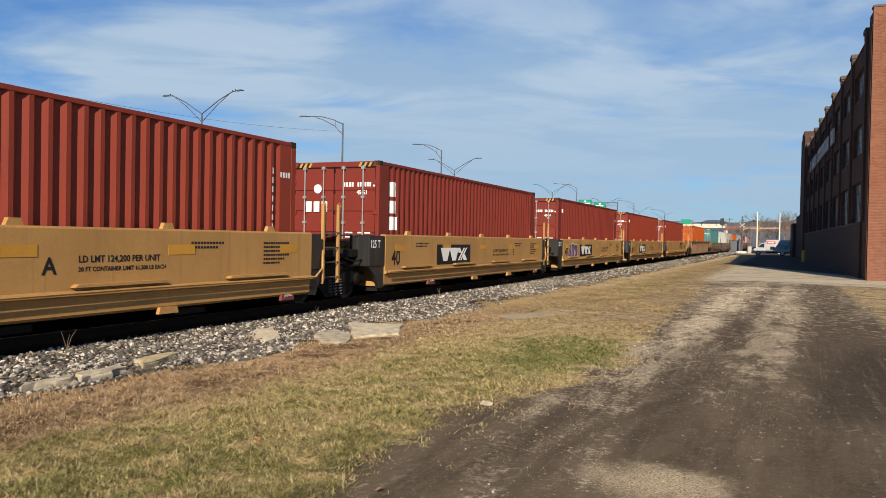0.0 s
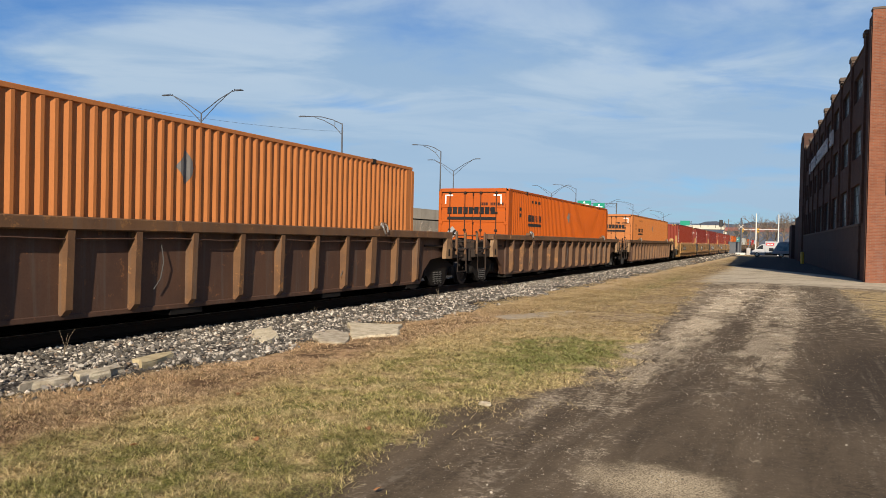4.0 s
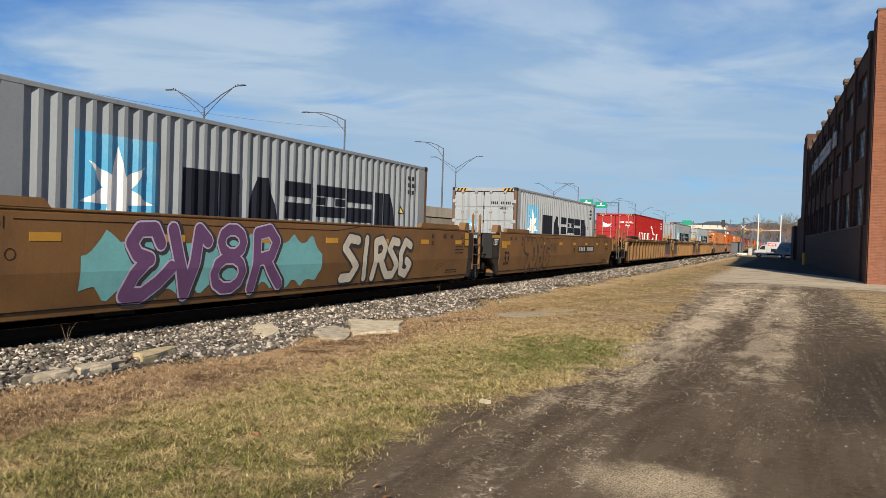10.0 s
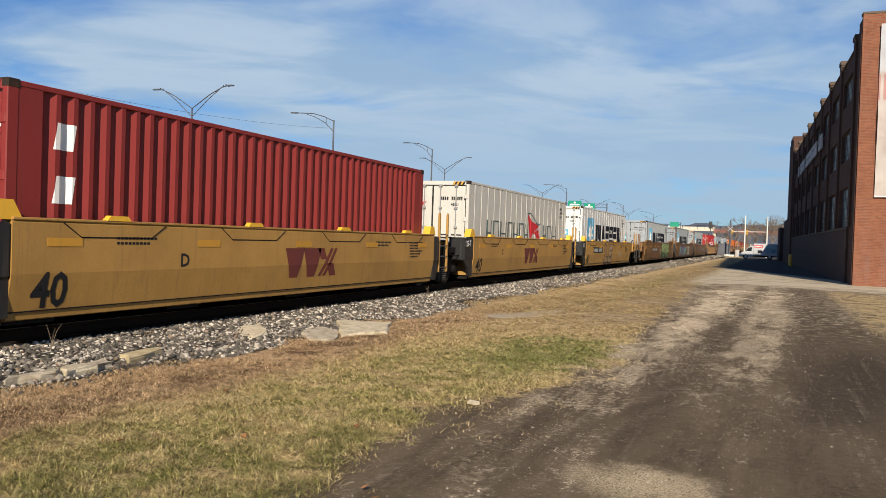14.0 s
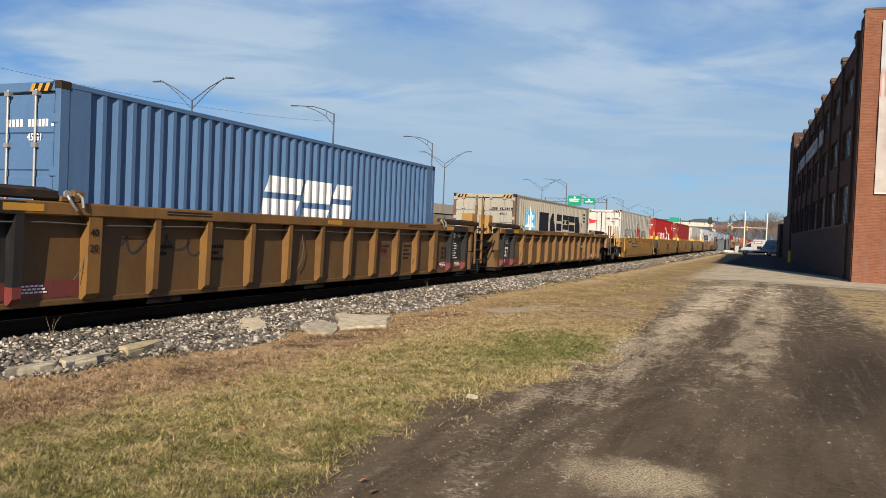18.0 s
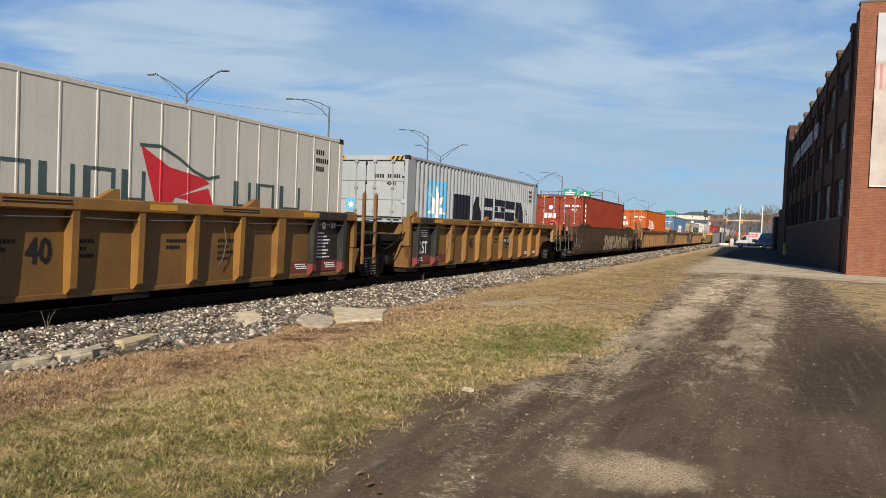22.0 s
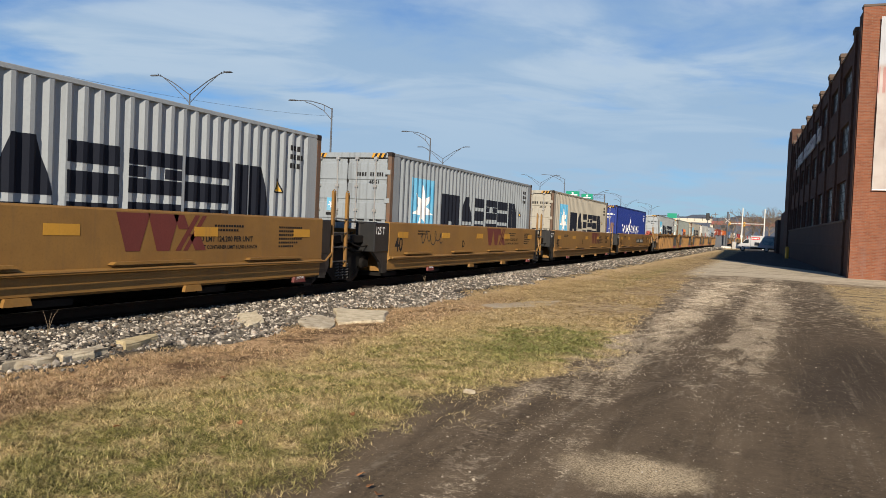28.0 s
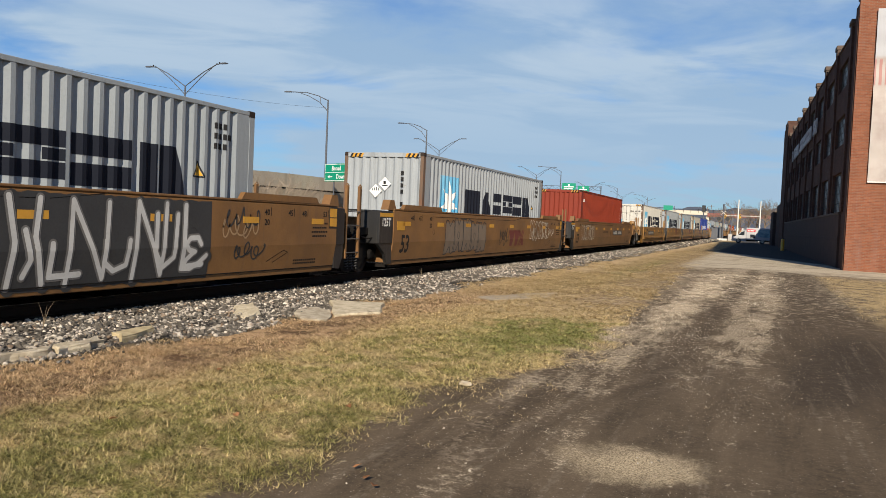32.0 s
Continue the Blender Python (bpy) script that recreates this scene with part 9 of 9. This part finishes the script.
def build_lamps():
    def single(y, x=-46.0, top=14.4, arm=5.0, base=4.0):
        l = thing("street_lamp", pose(x, y, base), "tall galvanised single-arm highway lamp", "street lamp", "highway lamps")
        h = top - base
        part("pole", h, lambda s: s.rod([(0, 0, -0.2), (0, 0, h * 0.5), (0, 0, h)], [0.14, 0.115, 0.08], 10), mats["pole"], l)
        part("arm", (h, arm), lambda s: (s.rod([(0, 0, h - 0.1), (-arm * 0.25, 0, h + 0.45), (-arm * 0.55, 0, h + 0.85), (-arm, 0, h + 1.0)], 0.055, 6), s.rod([(0, 0, h - 1.3), (-arm * 0.22, 0, h - 0.25), (-arm * 0.5, 0, h + 0.45), (-arm * 0.72, 0, h + 0.8)], 0.045, 6), s.rod([(-arm * 0.2, 0, h - 0.3), (-arm * 0.2, 0, h + 0.38)], 0.03, 5)), mats["pole"], l)
        part("lamp_head", (h, arm), lambda s: s.prism([(-arm - 0.85, h + 0.98), (-arm + 0.1, h + 0.94), (-arm + 0.1, h + 1.06), (-arm - 0.6, h + 1.10)], "y", -0.17, 0.17), mats["pole"], l)

    def double(y, x=-62.0, fork=15.5, arm=5.0, base=4.0):
        l = thing("street_lamp", pose(x, y, base), "tall galvanised highway lamp with two raised arms", "street lamp", "highway lamps")
        h = fork - base
        part("pole", h, lambda s: s.rod([(0, 0, -0.2), (0, 0, h * 0.5), (0, 0, h)], [0.15, 0.12, 0.08], 10), mats["pole"], l)
        for sg in (-1, 1):
            a = part("arm", (h, sg), lambda s: (s.rod([(0, 0, h - 0.05), (sg * arm * 0.5, 0, h + 1.45), (sg * arm * 0.86, 0, h + 2.25), (sg * arm, 0, h + 2.35)], 0.055, 6), s.rod([(0, 0, h - 1.0), (sg * arm * 0.45, 0, h + 0.9), (sg * arm * 0.8, 0, h + 2.1)], 0.045, 6)), mats["pole"], l)
            part("lamp_head", (h, sg), lambda s: s.prism([(sg * (arm - 0.1), h + 2.28), (sg * (arm + 0.9), h + 2.30), (sg * (arm + 0.7), h + 2.42), (sg * (arm - 0.1), h + 2.42)], "y", -0.17, 0.17), mats["pole"], a)
            part("photo_cell", (h, sg), lambda s: [s.box(sg * (arm - 0.3 - 0.35 * q), sg * (arm - 0.22 - 0.35 * q), -0.04, 0.04, h + 2.3 - 0.1 * q, h + 2.52 - 0.1 * q) for q in range(2)], mats["grime"], a)
    for y, a in ((75.6, 5.0), (103.2, 3.9), (184.0, 5.0), (262.0, 5.0), (335.0, 5.0)):
        single(y, arm=a)
    for y in (70.7, 145.7, 219.0, 293.0, 367.0, 441.0):
        double(y)
    # overhead cable from the left to the first single lamp
    s = Solid()
    s.rod([(-46, 20 + 1.0 * i, 10.9 - 0.0 * i + 2.6 * max(0.0, (i - 8) / 47.6) ** 2.2) for i in range(57)], 0.010, 4)
    tagged(new("overhead_cable", s.mesh("overhead_cable", mats["pole"])), "thin black overhead cable sagging between poles", "cable")
    p = thing("utility_pole", pose(-46, 20, 4.0), "wooden pole that carries the overhead cable", "utility pole")
    part("shaft", 0, lambda s: s.rod([(0, 0, -4.0), (0, 0, 7.3)], [0.16, 0.12], 10), mats["timber"], p)


mats["timber"] = surface("grey_timber", (0.16, 0.12, 0.085), (0.11, 0.08, 0.06), 0.85)
mats["sign_green"] = surface("green_sign_sheet", (0.0, 0.235, 0.135), (0.0, 0.205, 0.12), 0.45, amount=0.3)


def build_signs():
    # guide sign at the wall
    g = thing("road_sign", pose(-38.0, 65.6, 0, 0, 0, -24), "green road guide sign with white border on posts", "road sign")
    part("sign_panel", 0, lambda s: s.box(-2.95, 2.95, -0.03, 0.03, 4.80, 6.55, 0.0), mats["sign_green"], g)
    part("border", 0, lambda s: (s.box(-2.90, 2.90, -0.036, -0.031, 6.45, 6.50), s.box(-2.90, 2.90, -0.036, -0.031, 4.85, 4.90), s.box(-2.90, 2.90, -0.036, -0.031, 5.66, 5.70), s.box(-2.90, -2.85, -0.036, -0.031, 4.90, 6.45), s.box(2.85, 2.90, -0.036, -0.031, 4.90, 6.45)), mats["chalk"], g)
    for i, (t, xx, zz) in enumerate((("Broad", -1.75, 5.88), ("blvd", 0.75, 5.88), ("Downtown", -1.0, 5.06))):
        part("word", i, lambda s: lettering_end(s, t, xx, -0.04, zz, 0.62), mats["chalk"], g, kind="stuff")
    part("arrow", 0, lambda s: (s.box(-2.15, -1.60, -0.04, -0.035, 5.22, 5.30), s.prism([(-2.40, 5.26), (-2.1, 5.43), (-2.1, 5.09)], "y", -0.04, -0.035)), mats["chalk"], g)
    for x in (-1.5, 1.5):
        part("sign_post", x, lambda s: s.rod([(x, 0.10, -0.05), (x, 0.10, 6.5)], 0.07, 8), mats["pole"], g)
    # gantry over the lanes
    ga = thing("sign_gantry", pose(0, 230, 4.4), "steel truss gantry with green highway signs", "sign gantry")
    def truss(s):
        for z in (7.7, 8.7):
            s.rod([(-64.0, 0, z), (-45.2, 0, z)], 0.07, 6)
        for i in range(19):
            s.rod([(-64.0 + i, 0, 7.7 if i % 2 else 8.7), (-63.0 + i, 0, 8.7 if i % 2 else 7.7)], 0.04, 5)
    part("truss", 0, truss, mats["pole"], ga)
    for x in (-64.0, -45.2):
        part("gantry_post", x, lambda s: s.rod([(x, 0, -0.1), (x, 0, 8.9)], 0.16, 8), mats["pole"], ga)
    for i, (x0, x1, z0, z1) in enumerate(((-56.9, -52.75, 6.5, 9.55), (-52.1, -48.7, 7.0, 8.85))):
        sp = part("sign_panel", i, lambda s: s.box(x0, x1, -0.3, -0.22, z0, z1), mats["sign_green"], ga, "green sign panel")
        part("sign_bars", i, lambda s: [s.box(x0 + 0.5, x1 - 0.6 - 0.3 * (r % 2), -0.31, -0.302, z1 - 1.25 - 0.55 * r, z1 - 0.95 - 0.55 * r) for r in range(2 if i == 0 else 1)] + [s.disc("y", ((x0 + x1) / 2, -0.31, z1 - 0.55), [(0.3, -0.004), (0.3, 0.004)], 12)], mats["chalk"], sp)
    gb = thing("sign_gantry", pose(0, 380, 4.8), "distant green highway sign on a steel gantry", "sign gantry")
    part("gantry_post", 0, lambda s: s.rod([(-39.6, 0, -0.1), (-39.6, 0, 7.6)], 0.18, 8), mats["pole"], gb)
    part("truss", 1, lambda s: s.rod([(-50, 0, 6.7), (-39.6, 0, 6.7)], 0.16, 6), mats["pole"], gb)
    part("sign_panel", 9, lambda s: s.box(-44.5, -40.2, -0.3, -0.2, 5.5, 7.8), mats["sign_green"], gb)


def build_hotel():
    brick = brick_material("hotel_brick", 1, (0.22, 0.10, 0.07), (0.18, 0.08, 0.06), (0.2, 0.16, 0.13), 0.3)
    band = surface("beige_cornice", (0.38, 0.28, 0.22), (0.32, 0.23, 0.18), 0.8)
    roofm = surface("dark_slate_roof", (0.045, 0.042, 0.045), (0.06, 0.055, 0.055), 0.7)
    glass = glass_material("hotel_glass", (0.03, 0.035, 0.04))
    h = thing("hotel_building", pose(-110, 0, 0), "long low brown brick hotel with a beige cornice", "hotel")
    part("wall", 0, lambda s: s.box(-25, 0, 60, 106, 0, 10.75), brick, h)
    part("wall", 1, lambda s: s.box(-22, -1.5, 106, 114.6, 0, 11.2), brick, h)
    part("roof", 0, lambda s: s.box(-25, 0.0, 60, 106, 11.55, 11.9), mats["grime"], h)
    part("roof", 2, lambda s: s.box(-22, -1.5, 106, 114.6, 11.9, 12.05), mats["grime"], h)
    part("cornice", 0, lambda s: s.box(-25, 0.35, 60, 106, 10.76, 11.54, 0.04), band, h)
    part("cornice", 1, lambda s: s.box(-22, -1.2, 106, 114.7, 11.21, 11.55, 0.04), band, h)
    part("gable_wall", 0, lambda s: s.box(-12, 1.0, 60, 86.5, 10.0, 12.0), brick, h)
    part("gable_roof", 0, lambda s: s.prism([(56.0, 11.9), (87.5, 11.9), (77.0, 18.5), (70.0, 18.5)], "x", -12.0, 1.5), roofm, h, "dark pitched roof")
    for i in range(11):
        w1 = part("window", 0, lambda s: (s.box(0.002, 0.10, -0.9, -0.8, 8.6, 10.2), s.box(0.002, 0.10, 0.8, 0.9, 8.6, 10.2), s.box(0.002, 0.10, -0.8, 0.8, 8.6, 8.7), s.box(0.002, 0.10, -0.8, 0.8, 10.1, 10.2)), band, h, "", pose(0, 64 + 3.8 * i, 0))
        part("pane", 0, lambda s: s.box(0.002, 0.03, -0.8, 0.8, 8.7, 10.1), glass, w1)
    def letters(s):
        y = 93.0
        for wd in (0.62, 0.5, 0.42, 0.40, 0.5, 0.38, 0.45, 0.5, 0.0, 0.62, 0.5, 0.3, 0.32, 0.42, 0.42):
            if wd:
                s.box(0.36, 0.5, y, y + wd, 11.98, 12.75 if wd > 0.6 else 12.52)
            y += (wd + 0.14) * 1.18 if wd else 0.55
    part("sign_bars", 0, letters, surface("sign_dark_red", (0.22, 0.02, 0.03), (0.18, 0.02, 0.03), 0.5), h, "dark red rooftop sign of plain bars")
    part("sign_rail", 0, lambda s: s.box(0.30, 0.36, 93, 103.8, 11.9, 12.0), mats["chalk"], h)


def twigs(s, base, way, length, r, depth, rng):
    end = base + way * length
    s.rod([base, base + way * length * 0.5 + Vector((rng.uniform(-1, 1), rng.uniform(-1, 1), 0)) * length * 0.06, end], [r, r * 0.8, r * 0.6], 5 if depth > 2 else 3, False)
    if depth == 0:
        return
    for i in range(3 if depth > 1 else 4):
        a = rng.uniform(0, 6.28)
        side = Vector((math.cos(a), math.sin(a), 0))
        w2 = (way * rng.uniform(0.7, 1.1) + side * rng.uniform(0.35, 0.85) + Vector((0, 0, 0.12))).normalized()
        twigs(s, base + way * length * rng.uniform(0.55, 1.0), w2, length * rng.uniform(0.55, 0.75), r * 0.6, depth - 1, rng)


def bare_tree(name, x, y, z, h, seed, mat, label, shrub=False):
    rng = random.Random(seed)
    t = thing(name, pose(x, y, z), label, "tree", "bare trees")
    if not shrub:
        part("trunk", (h, seed), lambda s: s.rod([(0, 0, -0.2), (0.05 * h * rng.uniform(-0.5, 0.5), 0, h * 0.3), (0.05 * h * rng.uniform(-1, 1), 0.02 * h, h * 0.55)], [0.022 * h + 0.02, 0.017 * h, 0.010 * h], 7), mat, t)
    def crown(s):
        n = 9 if not shrub else 12
        for i in range(n):
            a = 6.283 * i / n + rng.uniform(-0.3, 0.3)
            lift = rng.uniform(0.5, 1.3)
            z0 = 0.0 if shrub else h * rng.uniform(0.22, 0.52)
            twigs(s, Vector((0, 0, z0)), Vector((math.cos(a), math.sin(a), lift * (1.6 if shrub else 1.0))).normalized(), h * (0.42 if shrub else 0.27), 0.007 * h + 0.004, 3, rng)
    part("crown", (h, seed), crown, mat, t)


def build_far():
    bark = surface("grey_brown_bark", (0.19, 0.145, 0.105), (0.13, 0.10, 0.075), 0.9)
    pale_bark = surface("pale_twigs", (0.33, 0.27, 0.20), (0.26, 0.20, 0.15), 0.9)
    # shrubs before the wall
    for i, (x, y, h) in enumerate(((-40, 54, 5.6), (-39.5, 57.5, 6.2), (-40.2, 49, 4.8), (-40, 73.5, 6.0), (-40.5, 40, 4.6), (-39.6, 61.5, 5.0), (-40.0, 36.0, 4.2), (-40, 79, 5.2))):
        bare_tree("bare_shrub", x, y, 0, h, 30 + i, pale_bark, "leafless pale shrub before the concrete wall", True)
    for i, (x, y, h) in enumerate(((-5.0, 190, 9.5), (-1.5, 196, 10.5), (2.0, 188, 9.0), (5.5, 205, 10), (-8.5, 215, 8.5), (9, 200, 9.5), (0.5, 230, 12), (-4, 240, 11), (12.5, 215, 10), (-11.5, 250, 9), (6.5, 250, 12), (-15, 290, 9.5), (3, 280, 13))):
        bare_tree("bare_tree", x, y, 0, h, 60 + i, bark, "leafless grey-brown winter tree at the street's far end")
    # far woods and low hills, distance haze put into the bluish colour
    hill = bpy.data.materials.new("hazy_far_woods")
    hill.use_nodes = True
    g = Nodes(hill.node_tree)
    co = g.n("ShaderNodeTexCoord").outputs["Object"]
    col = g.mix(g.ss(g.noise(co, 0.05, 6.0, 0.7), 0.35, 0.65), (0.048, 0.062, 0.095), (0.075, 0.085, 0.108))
    p = g.n("ShaderNodeBsdfPrincipled", {"Base Color": col, "Roughness": 1.0})
    g.n("ShaderNodeOutputMaterial", {0: p.outputs[0]})
    s = Solid()
    rng = random.Random(8)
    v = []
    n = 260
    for i in range(n + 1):
        a = radians(-75 + 100 * i / n)
        d = 900
        hh = 17 + 7 * math.sin(i * 0.05 + 1) + 4 * math.sin(i * 0.17) + 13 * math.exp(-((i - 190) / 24) ** 4) + 2.5 * math.sin(i * 0.61) * math.sin(i * 0.23) + rng.uniform(-1.4, 1.4)
        for r, z in ((d, -2), (d, hh), (d + 400, hh * 0.6)):
            v.append((r * math.sin(a), r * math.cos(a), z))
    s.add(v, [(3 * i + k, 3 * i + 3 + k, 3 * i + 4 + k, 3 * i + 1 + k) for i in range(n) for k in range(2)])
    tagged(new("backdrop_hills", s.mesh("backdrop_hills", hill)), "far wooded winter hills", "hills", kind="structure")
    # bridge over the tracks, far off
    conc = surface("bridge_concrete", (0.60, 0.54, 0.43), (0.48, 0.43, 0.35), 0.85)
    br = thing("road_bridge", pose(0, 450, 0), "far road bridge with concrete and red steel spans", "bridge")
    part("deck", 0, lambda s: s.box(-90, -29, 0, 9, 10.0, 12.2), conc, br)
    part("girder", 0, lambda s: s.box(-29, 14, 0, 8, 9.2, 11.2), surface("red_girder", (0.22, 0.07, 0.055), (0.16, 0.055, 0.045), 0.7), br, "dull red steel girder")
    part("railing", 0, lambda s: (s.box(-90, 14, -0.1, 0.0, 12.9, 13.05), [s.box(x, x + 0.2, -0.1, 0.0, 11.0, 12.9) for x in range(-90, 14, 4)]), mats["grime"], br)
    for x in (-60, -38, -29, 13):
        part("pier", x, lambda s: s.box(x - 0.8, x + 0.8, 1, 8, 0, 9.2), conc, br)
    # signals at the street crossing
    cream = surface("cream_pole", (0.62, 0.60, 0.54), (0.54, 0.52, 0.46), 0.5)
    for x, y, h in ((-4.1, 140, 7.0), (-0.65, 141, 6.9)):
        l = thing("signal_pole", pose(x, y, 0), "pale painted signal pole at the street crossing", "signal pole", "signal poles")
        part("pole", h, lambda s: s.rod([(0, 0, 0), (0, 0, h)], [0.12, 0.085], 10), cream, l)
        if x < -2:
            part("mast_arm", 0, lambda s: s.rod([(-2.8, 0, 4.25), (3.4, 0, 4.32)], 0.06, 8), cream, l)
            for xx in (0.35, -2.0):
                hd = part("signal_head", xx, lambda s: s.box(xx - 0.14, xx + 0.14, -0.32, -0.1, 3.75, 4.55, 0.03), mats["warn_yellow"], l, "yellow traffic signal housing")
                part("lens", xx, lambda s: [s.disc("y", (xx, -0.37, z), [(0.09, 0.0), (0.09, 0.04)], 10) for z in (3.88, 4.14, 4.40)], mats["black"], hd)
    c = thing("crossing_signal", pose(-6.4, 139, 0), "grey railway crossing signal mast with dark lamps", "crossing signal")
    part("mast", 0, lambda s: s.rod([(0, 0, 0), (0, 0, 6.2)], 0.13, 8), mats["pole"], c)
    part("lamp_bar", 0, lambda s: s.box(-0.9, 0.9, -0.1, 0.1, 3.6, 3.75), mats["pole"], c)
    for x in (-0.7, 0.7):
        part("signal_lamp", x, lambda s: s.disc("y", (x, -0.15, 3.68), [(0.34, -0.05), (0.34, 0.02), (0.12, 0.15)], 14), mats["black"], c)
    part("cross_buck", 0, lambda s: (s.prism([(-0.42, 4.4), (-0.34, 4.33), (0.42, 5.0), (0.34, 5.07)], "y", -0.2, -0.16), s.prism([(0.42, 4.4), (0.34, 4.33), (-0.42, 5.0), (-0.34, 5.07)], "y", -0.155, -0.12)), mats["galv"], c)
    part("base", 0, lambda s: s.box(-0.8, 0.8, -0.6, 0.6, 0, 0.35, 0.05), cream, c)
    g2 = thing("gate_arm", pose(-5.2, 138.2, 0), "raised striped crossing gate arm", "crossing gate")
    part("arm", 0, lambda s: s.prism([(0, 1.0), (0.16, 1.0), (0.5, 5.2), (0.40, 5.2)], "y", -0.05, 0.05), mats["pole"], g2)
    part("housing", 0, lambda s: s.box(-0.25, 0.4, -0.3, 0.3, 0, 1.2, 0.04), mats["galv"], g2)
    cb = thing("relay_cabinet", pose(-7.6, 142, 0), "grey railway relay cabinet by the crossing", "cabinet")
    part("body", 0, lambda s: s.box(-0.9, 0.9, -0.7, 0.7, 0.1, 2.1, 0.03), mats["pole"], cb)
    part("door", 0, lambda s: s.box(-0.8, 0.8, -0.73, -0.701, 0.25, 2.0, 0.0), mats["pole"], cb)
    part("roof", 0, lambda s: s.box(-1.0, 1.0, -0.8, 0.8, 2.1, 2.2, 0.02), mats["pole"], cb)
    # railway signal on the left of the track, far off
    rs = thing("railway_signal", pose(-14.5, 210, 0), "tall black railway block signal mast", "railway signal")
    part("mast", 0, lambda s: s.rod([(0, 0, 0), (0, 0, 7.6)], 0.12, 8), mats["pole"], rs)
    part("signal_head", 0, lambda s: s.box(-0.45, 0.45, -0.2, 0.1, 6.2, 8.0, 0.1), mats["black"], rs)
    for x, y, hh in ((-20, 330, 12), (-16, 360, 12.5), (-9, 300, 10), (-26, 400, 13), (4, 330, 11)):
        u = thing("utility_pole", pose(x, y, 0), "far utility pole with a cross arm", "utility pole", "utility poles")
        part("shaft", hh, lambda s: s.rod([(0, 0, 0), (0, 0, hh)], [0.17, 0.12], 7), mats["timber"], u)
        part("cross_arm", hh, lambda s: s.box(-1.2, 1.2, -0.07, 0.07, hh - 0.9, hh - 0.75), mats["timber"], u)
    st = thing("far_shop", pose(20, 330, 0), "far low pale building beyond the trees", "building")
    part("wall", 0, lambda s: s.box(-14, 22, 0, 12, 0, 5.5), conc, st)
    part("roof", 0, lambda s: s.box(-14.3, 22.3, -0.3, 12.3, 5.5, 5.9), mats["pole"], st)


build_highway()
build_lamps()
build_signs()
build_hotel()
build_far()


# ---- what moves ----
def motions():
    beats = [2.0 * i for i in range(17)]
    runs = [gone(t) for t in beats]
    for ob, y, z in MOVING:
        walk(ob, [(t, pose(TRACK, y + r, RAIL + z)) for t, r in zip(beats, runs)])
    # wheels roll with the train: one turning for the leading, one for the trailing wheelsets of all trucks
    for place, sets in SPIN.items():
        rows, run = [], 0.0
        for i in range(32 * FPS + 1):
            t = i / FPS
            rows.append((t, pose(0, place * 0.9, WHEEL, -math.degrees(run / WHEEL) % 360)))
            run += float(np.interp(t + 0.5 / FPS, range(0, 33, 4), SPEEDS)) / FPS
        walk(sets[0], rows)
        keys = sets[0].animation_data
        for ob in sets[1:]:
            ob.rotation_mode = "QUATERNION"
            ad = ob.animation_data_create()
            ad.action = keys.action
            ad.action_slot = keys.action_slot


motions()
